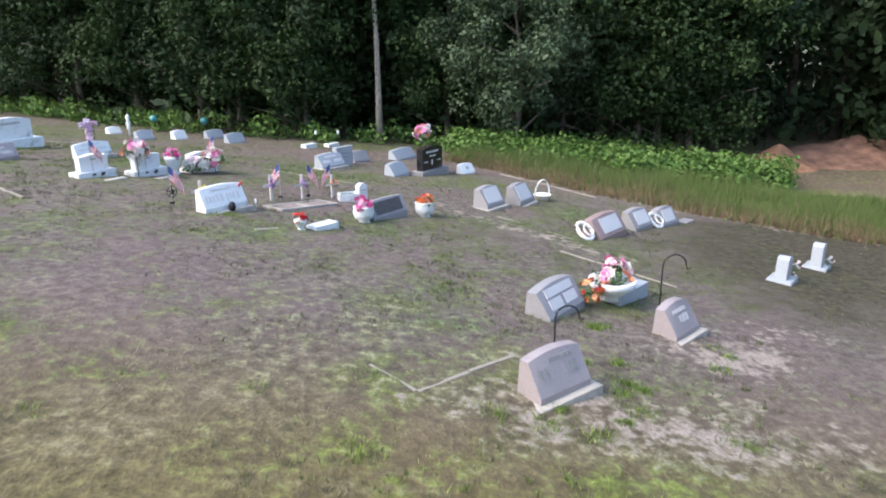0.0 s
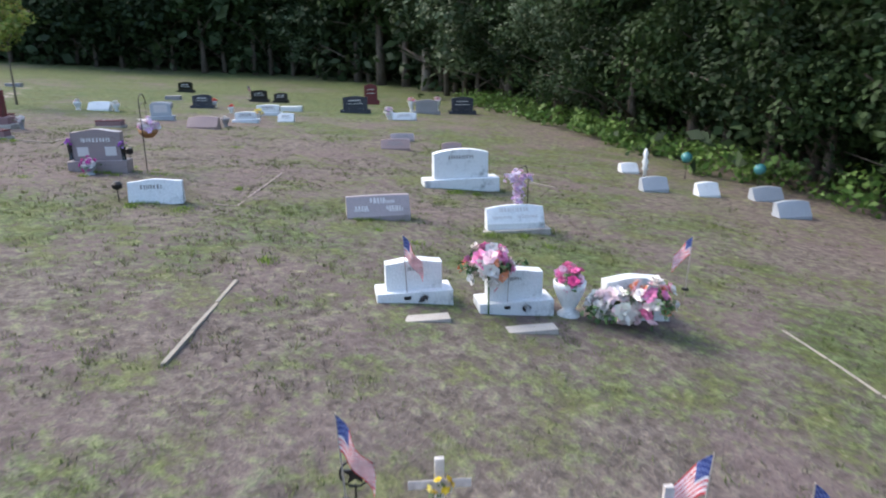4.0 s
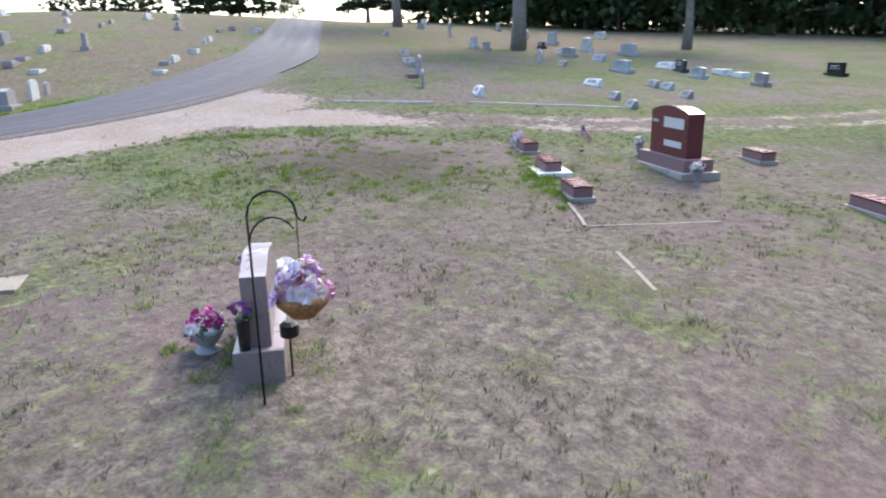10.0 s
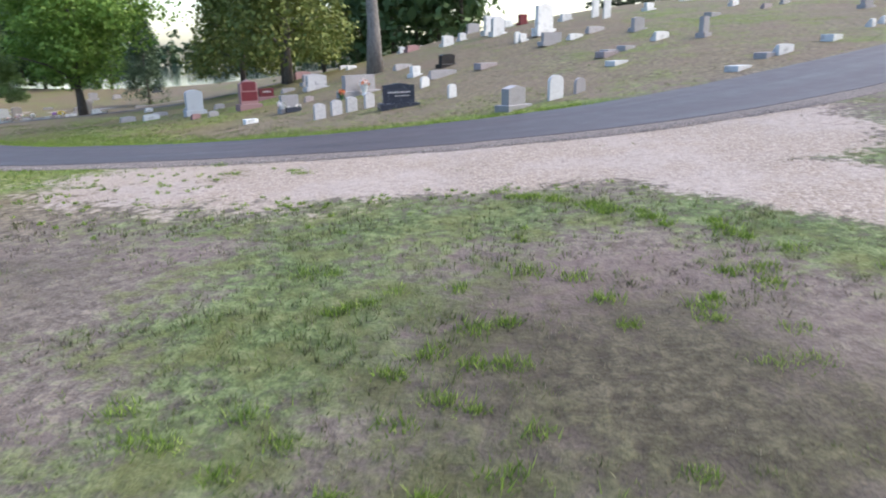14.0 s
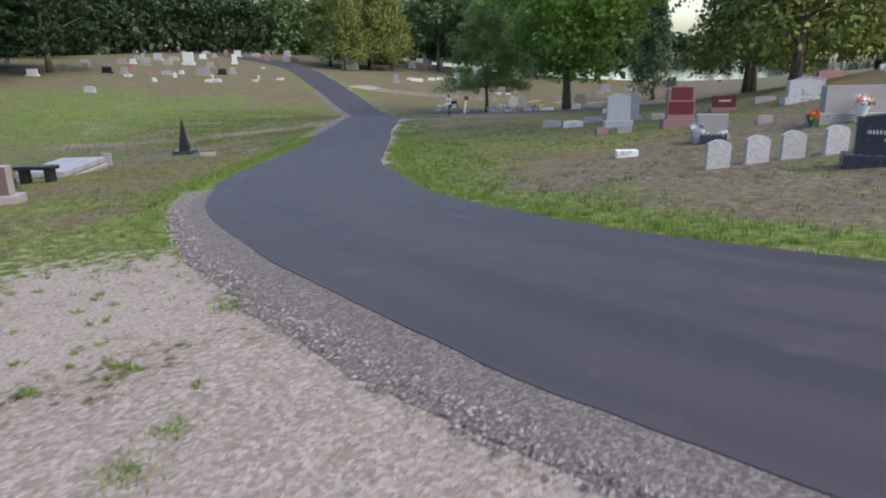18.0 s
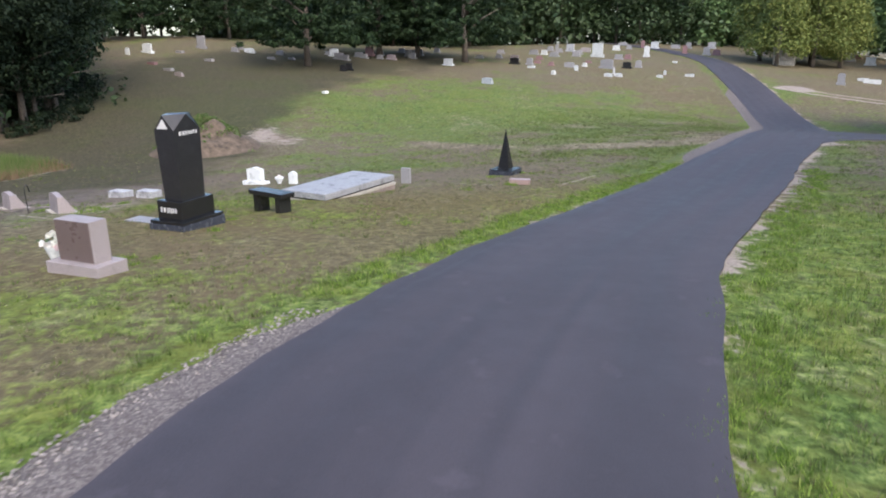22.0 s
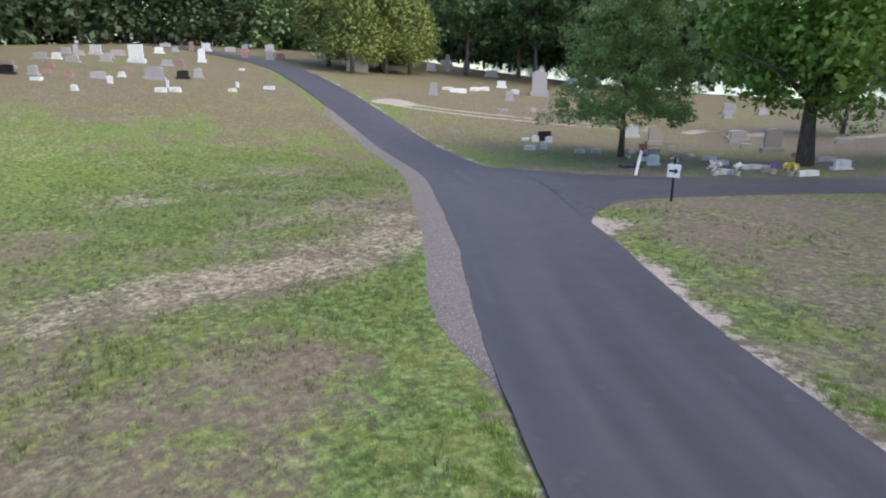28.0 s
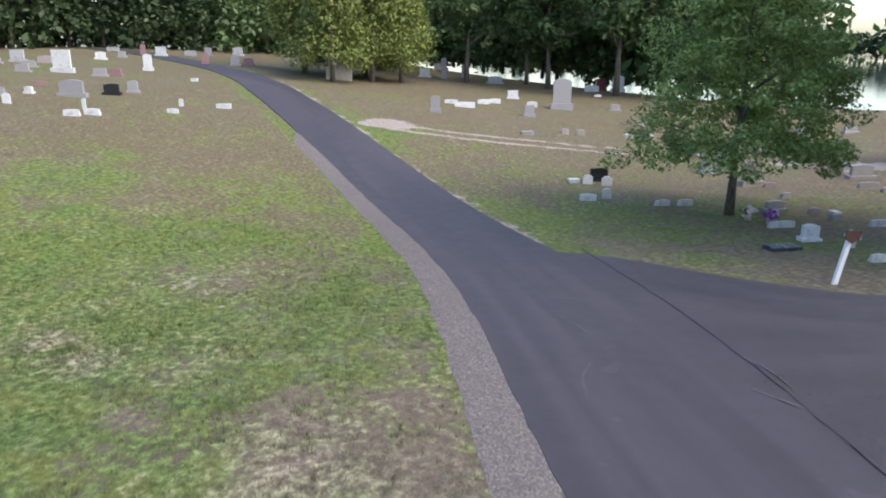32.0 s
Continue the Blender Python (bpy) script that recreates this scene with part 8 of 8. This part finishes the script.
stone_upright(68.0, 2.0, 1.17, 0.49, GREY)
stone_upright(83.9, -42.7, 0.77, 1.21, RED_ROUGH)
stone_upright(82.8, -45.4, 1.08, 1.21, GREY)
stone_upright(83.9, -47.4, 1.25, 0.85, RED_ROUGH)
stone_upright(88.9, -57.2, 0.68, 0.84, GREY)
stone_upright(82.0, -66.2, 1.48, 1.32, GREY)
stone_upright(83.2, -73.2, 1.20, 0.86, GREY)
stone_upright(80.2, -71.8, 1.16, 0.66, RED_ROUGH)
stone_upright(74.1, -69.6, 1.10, 1.72, GREY)
stone_upright(68.2, -68.6, 1.92, 0.88, GREY)
stone_upright(50.2, -44.6, 0.79, 1.17, GREY)
stone_slant(53.7, -49.2, 1.03, 0.40, WHITE)
stone_slant(53.5, -52.4, 0.93, 0.46, WHITE)
stone_slant(53.8, -54.0, 0.94, 0.47, WHITE)
stone_upright(56.5, -59.0, 1.13, 0.75, WHITE)
stone_slant(51.6, -56.1, 0.82, 0.52, WHITE)
stone_upright(47.5, -51.2, 0.86, 0.86, GREY)
stone_slant(41.6, -48.0, 0.49, 0.44, MAUVE)
stone_slant(41.0, -48.9, 0.49, 0.43, MAUVE)
stone_flat(42.4, -45.4, 0.77, 0.19, GREY)
stone_upright(32.7, -39.6, 1.03, 0.63, BLACK)
stone_tablet(32.5, -38.6, 0.47, 0.35, WHITE)
stone_tablet(31.8, -39.1, 0.47, 0.35, WHITE)
stone_slant(30.5, -36.0, 0.66, 0.37, WHITE)
stone_tablet(30.2, -36.9, 0.37, 0.26, WHITE)
stone_slant(28.0, -37.5, 0.57, 0.32, WHITE)
stone_slant(27.4, -38.2, 0.57, 0.35, WHITE)
stone_flat(33.2, -38.4, 0.47, 0.16, WHITE)
# south-east lawn past the young maple
stone_upright(30.5, -45.8, 1.15, 0.93, BLUE)
stone_upright(25.8, -50.8, 1.39, 0.57, GREY)
stone_upright(55.8, -73.7, 1.46, 1.73, WHITE)
stone_upright(57.8, -73.6, 1.23, 1.29, RED)
stone_slant(57.9, -72.1, 1.45, 0.75, WHITE)
stone_slant(54.5, -68.7, 0.68, 0.27, WHITE)
stone_slant(41.8, -56.4, 1.04, 0.37, GREY)
stone_upright(47.6, -61.8, 0.99, 0.56, GREY)
stone_flat(39.2, -51.5, 0.62, 0.18, WHITE)
stone_flat(38.4, -52.4, 0.63, 0.18, WHITE)
stone_slant(26.8, -44.4, 0.54, 0.23, BROWN)
stone_slant(23.7, -47.1, 0.88, 0.36, GREY)
stone_slant(23.1, -39.8, 0.40, 0.21, GREY)
stone_flat(22.6, -40.2, 0.31, 0.13, WHITE)
stone_slant(22.9, -36.5, 0.90, 0.25, WHITE)
stone_upright(24.5, -39.5, 0.86, 0.44, GREY)
stone_slant(20.6, -38.6, 0.67, 0.27, WHITE)
stone_upright(30.6, -64.3, 1.12, 0.53, GREY)
stone_upright(13.7, -36.6, 0.81, 0.48, WHITE)
stone_slant(16.6, -34.9, 0.89, 0.27, WHITE)
stone_slant(18.8, -36.4, 0.72, 0.25, WHITE)
stone_slant(15.9, -34.9, 0.52, 0.22, WHITE)
stone_slant(16.4, -32.2, 0.57, 0.17, WHITE)
stone_slant(16.0, -32.2, 0.38, 0.25, WHITE)
stone_slant(13.7, -33.5, 0.83, 0.18, WHITE)
stone_slant(21.8, -47.5, 1.13, 0.32, GREY)
stone_upright(24.9, -49.6, 1.36, 0.70, GREY)
stone_slant(22.7, -46.4, 0.66, 0.29, GREY)
stone_upright(28.1, -69.2, 1.35, 1.13, NAVY)
stone_slant(17.8, -42.4, 0.84, 0.27, RED_ROUGH)
stone_slant(15.7, -40.2, 0.85, 0.30, WHITE)
stone_slant(15.5, -34.0, 0.50, 0.21, BROWN)
stone_slant(25.3, -42.5, 0.41, 0.29, GREY)
stone_upright(21.4, -34.9, 0.60, 0.56, WHITE)
stone_slant(22.1, -38.9, 0.37, 0.17, GREY)
stone_slant(18.9, -32.9, 0.40, 0.23, WHITE)
stone_flat(33.1, -49.6, 0.68, 0.16, GREY)
stone_slant(19.0, -51.1, 1.20, 0.26, GREY)
stone_slant(31.8, -53.7, 0.90, 0.33, GREY)
stone_upright(31.6, -60.4, 0.80, 0.36, GREY)
# slope under the eastern trees
stone_upright(64.0, 25.2, 1.87, 1.06, WHITE)
stone_upright(69.2, 20.8, 1.42, 1.51, GREY)
stone_tablet(62.4, 26.9, 0.84, 0.69, WHITE)
stone_slant(50.0, 18.0, 1.15, 0.44, MAUVE)
stone_flat(56.3, 22.3, 2.06, 0.37, RED_ROUGH)
stone_flat(52.8, 19.7, 2.09, 0.30, GREY)
stone_flat(59.6, 17.6, 2.33, 0.28, GREY)
stone_flat(64.8, 22.0, 1.00, 0.24, GREY)
stone_upright(56.2, 3.7, 0.72, 0.65, BLACK)
stone_upright(65.8, 4.8, 1.47, 0.74, GREY)
stone_upright(67.7, 16.7, 1.14, 0.56, GREY)
stone_slant(67.5, 15.0, 1.49, 0.62, WHITE)
stone_slant(62.9, 11.9, 1.20, 0.29, GREY)
stone_upright(67.0, 11.5, 1.42, 0.50, GREY)
stone_slant(63.3, 9.8, 1.01, 0.30, GREY)
stone_upright(68.9, 2.7, 1.33, 0.58, GREY)
stone_upright(71.9, 0.3, 1.18, 0.53, GREY)
stone_upright(74.3, -3.8, 1.18, 0.62, GREY)
stone_upright(69.5, -15.9, 1.33, 0.59, BROWN)
stone_upright(77.7, -19.8, 1.44, 0.65, GREY)
stone_flat(42.5, 4.2, 0.36, 0.18, WHITE)
stone_upright(77.0, -2.4, 1.05, 0.57, GREY)
stone_upright(79.0, -7.1, 1.04, 0.58, GREY)
stone_upright(79.2, -15.6, 1.16, 0.51, GREY)
stone_upright(82.0, -24.1, 1.16, 0.53, GREY)
stone_upright(69.6, 6.3, 1.04, 0.45, GREY)
stone_upright(78.0, -25.8, 1.26, 0.59, GREY)
# along the eastern crest
stone_upright(77.3, -21.1, 0.97, 0.66, WHITE)
stone_upright(84.5, -23.5, 1.08, 0.69, GREY)
stone_tablet(86.1, -24.7, 0.51, 0.84, GREY)
stone_upright(83.5, -26.1, 1.44, 1.08, STAINED)
stone_slant(82.8, -28.1, 1.34, 0.73, MAUVE)
stone_upright(87, -33.7, 1.18, 0.77, WHITE)
stone_upright(90.3, -36.7, 0.92, 0.66, GREY)
stone_tablet(93, -39.7, 0.57, 1.16, RED_ROUGH)
stone_upright(93.1, -41.7, 1.38, 1.08, WHITE)
stone_slant(95.7, -46, 1.36, 0.72, GREY)
stone_upright(97, -48.7, 1.02, 0.98, GREY)
stone_upright(99, -53.5, 1.31, 1.11, STAINED)
stone_tablet(95, -58.2, 0.85, 0.65, MAUVE)
stone_upright(87.6, -55.3, 1.22, 1.0, WHITE)
stone_slant(101, -62.6, 1.15, 0.71, GREY)
stone_upright(86, -70, 1.13, 0.65, RED_ROUGH)
stone_upright(76.3, -65.3, 1.45, 1.12, WHITE)
stone_upright(70.2, 16.7, 1.18, 0.78, GREY)
stone_upright(68.1, 5.5, 1.44, 0.94, WHITE)
stone_upright(70.7, 1.5, 1.42, 1.11, RED_ROUGH)
stone_upright(71.5, -3.2, 1.16, 0.85, GREY)
stone_upright(73.3, -4.5, 1.22, 0.86, GREY)
stone_upright(64.0, -16.7, 0.91, 0.78, GREY)
stone_slant(99.3, -38.6, 1.37, 0.63, GREY)
stone_upright(108.0, -53.3, 0.83, 0.98, STAINED)
stone_upright(101.0, -54.1, 1.0, 0.92, MAUVE)

# ---- grass and loose stones ----
LAWN_HEART = (rounded([(1, 4.5), (-1, 9), (-4, 14), (-9, 17.5), (-15, 18.5), (-20, 17), (-23, 13), (-23, 9), (-20, 6.8), (-15, 4.5)]), rounded([(-14, 3), (-8, 2), (-2, 0.5), (3, -3), (9, -6.5), (15, -11), (21, -15), (28, -19)]), rounded([(-14, -4.5), (-8, -6), (-2, -10), (4, -15), (9, -19)]))


def sow_grass():
    """Tussocks and loose blades over the lawn, thickest along its heart."""
    rng = np.random.default_rng(12)
    n = 330000
    x, y = rng.uniform(-36, 36, n), rng.uniform(-24, 28, n)
    near = np.full(n, 1e9)
    for line in LAWN_HEART:
        near = np.minimum(near, away(x, y, line)[0])
    some = rng.uniform(0, 1, n) < np.clip(1.25 - near / 9, 0.07, 1)
    x, y = x[some], y[some]
    n = len(x)
    s, g, b = cover(x, y)
    mats = straw(x, y)
    d, rs = away(x, y, ROAD_LINE)
    db, _ = away(x, y, BRANCH_LINE)
    lush = g + 0.7 * (speckle(x, y, 0.5, 31) - 0.5) + 0.8 * (speckle(x, y, 0.2, 32) - 0.5) + 0.25 * rng.normal(size=n)
    keep = (s + 0.5 * (speckle(x, y, 0.3, 33) - 0.5) + 0.2 * rng.normal(size=n) < 0.4) & (d > np.where((rs < 0) & (x > -5), 1.92, 2.15)) & (db > 2.7) & ~((rs > 0) & (d < 2.75) & (x > 5.5)) & ~((rs > 0) & (d < 2.45) & (x < -8))
    keep &= (x < 0) | (y < 26.5 - 0.6 * x)
    keep &= rng.uniform(0, 1, n) < (1 - 0.8 * np.clip(b * 1.4, 0, 1)) * np.clip(0.35 + 0.5 * lush + 0.9 * (speckle(x, y, 0.16, 34) - 0.5), 0.12, 1)
    x, y, lush, mats, d, rs = x[keep], y[keep], lush[keep], mats[keep], d[keep], rs[keep]
    n = len(x)
    alive = lush > 0.48
    tall = np.where(alive, rng.uniform(0.03, 0.062, n), rng.uniform(0.016, 0.042, n)) * (0.6 + 0.8 * speckle(x, y, 0.6, 35))
    tall = tall * (1 + 1.3 * (rs > 0) * (d < 2.9) * (x > -12) * (x < 11) * speckle(x, y, 0.7, 48)) * (1 + 0.5 * (rs < 0) * (d < 4.5) * (x < 0)) * (1 + 0.5 * bump(x, 6, 12))
    wide = rng.uniform(0.015, 0.05, n)
    per = 9
    x, y, alive, tall, wide, mats = (np.repeat(q, per) for q in (x, y, alive, tall, wide, mats))
    n = len(x)
    ox, oy = rng.normal(size=n) * wide, rng.normal(size=n) * wide
    z = height(x + ox, y + oy)
    h = tall * rng.uniform(0.55, 1.25, n)
    a = rng.uniform(0, 2 * math.pi, n)
    w = rng.uniform(0.003, 0.0075, n)
    dx, dy = np.cos(a) * w, np.sin(a) * w
    lx, ly = 0.55 * ox + rng.normal(size=n) * 0.014, 0.55 * oy + rng.normal(size=n) * 0.014
    x, y = x + ox, y + oy
    tri = np.stack([np.stack([x - dx, y - dy, z - 0.015], -1), np.stack([x + dx, y + dy, z - 0.015], -1), np.stack([x + lx, y + ly, z + h], -1)], 1)
    me = fast_mesh("grass", tri.reshape(-1, 3), 3, GRASS)
    at = me.attributes.new("green", "FLOAT", "POINT")
    at.data.foreach_set("value", np.repeat(np.clip(np.where(alive, 0.62, 0.3) + 0.14 * rng.normal(size=n) - 0.25 * mats, 0, 1), 3).astype(np.float32))
    at = me.attributes.new("tan", "FLOAT", "POINT")
    at.data.foreach_set("value", np.repeat(np.clip(tanned(x, y), 0, 1), 3).astype(np.float32))
    at = me.attributes.new("shade", "FLOAT", "POINT")
    at.data.foreach_set("value", np.repeat(np.repeat(rng.uniform(0.6, 1.35, n // per), per), 3).astype(np.float32))
    tagged(new("grass", me), "short patchy lawn grass, dry straw and green", "grass", kind="stuff")


sow_grass()


def fresh_tufts():
    """Thick green tufts that stand out of the short lawn."""
    rng = np.random.default_rng(23)
    spots = [(-1.9, 6.1, 0.1), (-0.8, 6.6, 0.14), (-3.6, 5.3, 0.12), (3.0, 6.0, 0.1), (0.5, 6.1, 0.1), (1.0, 6.0, 0.14), (1.5, 5.9, 0.12), (-0.7, 5.2, 0.12), (-10.6, 18.3, 0.12), (-10.3, 21.4, 0.14), (-10.8, 15.7, 0.1), (-14.1, 15.7, 0.12), (-9.5, 20.5, 0.1), (-21.3, 20.1, 0.13), (-15.6, 17.5, 0.08), (-18.2, 14.0, 0.1), (-18.9, 16.0, 0.12), (-21.1, 8.5, 0.12), (-23.3, 8.4, 0.12), (-18.8, 3.0, 0.07), (-19.1, 3.3, 0.1), (-16.8, 1.9, 0.1), (-2.8, -1.6, 0.13), (-2.7, -2.6, 0.1), (3.1, -3.4, 0.14), (6.7, -8.8, 0.25)]
    # the grassy lip along the gravel
    line = dense(rounded([(-22.6, 5.4), (-23.6, 5.8), (-24.4, 6.4), (-25.2, 7.0), (-26.2, 7.9), (-27.2, 9.0)]), 0.14)
    spots += [(p[0] + rng.normal() * 0.07, p[1] + rng.normal() * 0.07, rng.uniform(0.04, 0.09)) for p in line if rng.uniform() < 0.65]
    spots += [(-27.5 + 2.6 * u + rng.normal() * 0.13, 11.75 + 2.95 * u + rng.normal() * 0.13, rng.uniform(0.04, 0.075)) for u in np.linspace(0, 1, 46)]
    # scattered in the thin brown turf beside the track
    spots += [(rng.uniform(-27, -20.5), rng.uniform(8.2, 13.5), rng.uniform(0.045, 0.1)) for _ in range(70)]
    # clumps that creep on to the gravel and hug the stones
    for _ in range(420):
        x, y = rng.uniform(-25, -13), rng.uniform(2.5, 7.5)
        s, g, b = cover(np.array([x]), np.array([y]))
        d, _ = away(np.array([x]), np.array([y]), ROAD_LINE)
        if 0.25 < s[0] + 0.3 * rng.uniform() < 0.85 and d[0] > 2.6:
            spots.append((x, y, rng.uniform(0.015, 0.035)))
    for x, y in ((1.4, 6.5), (1.9, 6.95), (3.5, 8.8), (1.8, 9.2), (-4.3, 13.3), (-12.1, 18.6), (-14.7, 15.4), (-10.4, 20.6), (-13.7, 22.3), (-18.2, 15.3), (-18.1, 16.4), (-28.2, 14.4), (-26.2, 13.4), (-2.2, 2.3), (-2.9, 2.2), (-5.8, 2.5), (3.4, 1.0), (7.1, -5.6), (6.6, -4.8), (4.1, -5.0)):
        spots += [(x + rng.normal() * 0.3, y + rng.normal() * 0.3, rng.uniform(0.05, 0.1)) for _ in range(5)]
    # along both edges of the lane
    edge = [p for p in dense(ROAD_LINE, 0.12) if -25 < p[0] < 7]
    for k, p in enumerate(edge[:-1]):
        way = (edge[k + 1] - p).normalized()
        for side, lo, hi, odds in ((-1, 1.95, 2.7, 0.75), (1, 2.0, 2.7, 0.75)):
            if rng.uniform() < odds and (side < 0 or p[0] > -9):
                w = rng.uniform(lo, hi) * side
                spots.append((p[0] - way[1] * w, p[1] + way[0] * w, rng.uniform(0.05, 0.12)))
    tri = []
    for x, y, wide in spots:
        n = 26 if wide < 0.036 else 90
        px, py = x + rng.normal(size=n) * wide, y + rng.normal(size=n) * wide * 0.8
        h = rng.uniform(0.03, 0.1, n) * (0.5 + 4 * wide)
        a, w = rng.uniform(0, 2 * math.pi, n), rng.uniform(0.004, 0.009, n)
        dx, dy, z = np.cos(a) * w, np.sin(a) * w, height(px, py)
        lx, ly = rng.normal(size=n) * 0.035, rng.normal(size=n) * 0.035
        tri.append(np.stack([np.stack([px - dx, py - dy, z - 0.015], -1), np.stack([px + dx, py + dy, z - 0.015], -1), np.stack([px + lx, py + ly, z + h], -1)], 1))
    tri = np.concatenate(tri)
    me = fast_mesh("grass_tufts", tri.reshape(-1, 3), 3, GRASS)
    for name, low, high in (("green", 0.75, 1.0), ("tan", 0.6, 1.0), ("shade", 0.85, 1.4)):
        at = me.attributes.new(name, "FLOAT", "POINT")
        at.data.foreach_set("value", np.repeat(rng.uniform(low, high, len(tri)), 3).astype(np.float32))
    tagged(new("grass_tufts", me), "fresh green grass tufts in the lawn", "grass", kind="stuff")


fresh_tufts()


def scatter_stones():
    """Loose gravel on the lay-by and the shoulders."""
    rng = np.random.default_rng(17)
    n = 60000
    x, y = rng.uniform(-31, 30, n), rng.uniform(-28, 9, n)
    x, y = np.concatenate([x, rng.uniform(-29, -8, 70000)]), np.concatenate([y, rng.uniform(-2, 6, 70000)])
    n = len(x)
    s, g, b = cover(x, y)
    d, side = away(x, y, ROAD_LINE)
    edge = (side > 0) & (d > 1.85) & (d < np.where(x < 0, 2.4, 2.75)) & ((x < -8.5) | (x > 8.5))
    keep = edge | ((s > 0.55) & (d > 2.1) & (x < -13) & (rng.uniform(0, 1, n) < 0.3))
    x, y, dark = x[keep], y[keep], edge[keep]
    n = len(x)
    z = height(x, y) + np.where(dark, 0.02, 0.0)
    r = rng.uniform(0.008, 0.026, n) * np.where(dark, 1.0, 0.6)
    base = np.array([(0, 0, 1), (1, 0, 0), (0, 1, 0), (-1, 0, 0), (0, -1, 0)], float)
    tris = np.array([(0, 1, 2), (0, 2, 3), (0, 3, 4), (0, 4, 1)])
    jit = rng.uniform(0.6, 1.3, (n, 5, 1)) * base[None]
    ang = rng.uniform(0, 6.28, n)
    c, sn = np.cos(ang)[:, None], np.sin(ang)[:, None]
    px = jit[..., 0] * c - jit[..., 1] * sn
    py = jit[..., 0] * sn + jit[..., 1] * c
    v = np.stack([px * r[:, None] + x[:, None], py * r[:, None] + y[:, None], jit[..., 2] * r[:, None] * 0.7 + z[:, None]], -1)
    for name, pick, mat, label in (("shoulder_stones", dark, DARK_STONES, "loose grey crushed stones along the asphalt"), ("gravel", ~dark, PALE_STONES, "loose pale gravel on the lay-by")):
        vv = v[pick]
        tri = vv[:, tris].reshape(-1, 3)
        me = bpy.data.meshes.new(name)
        k = len(vv)
        me.from_pydata(vv.reshape(-1, 3).tolist(), [], (np.arange(k)[:, None, None] * 5 + tris[None]).reshape(-1, 3).tolist())
        me.materials.append(mat)
        tagged(new(name, me), label, "gravel", kind="stuff")


DARK_STONES = island("crushed_stone", [(0.07, 0.065, 0.063), (0.2, 0.18, 0.17), (0.32, 0.28, 0.26), (0.13, 0.115, 0.11)], 0.85)
PALE_STONES = island("pale_gravel", [(0.225, 0.185, 0.155), (0.28, 0.234, 0.2), (0.355, 0.303, 0.27), (0.245, 0.2, 0.17)], 0.85)
scatter_stones()
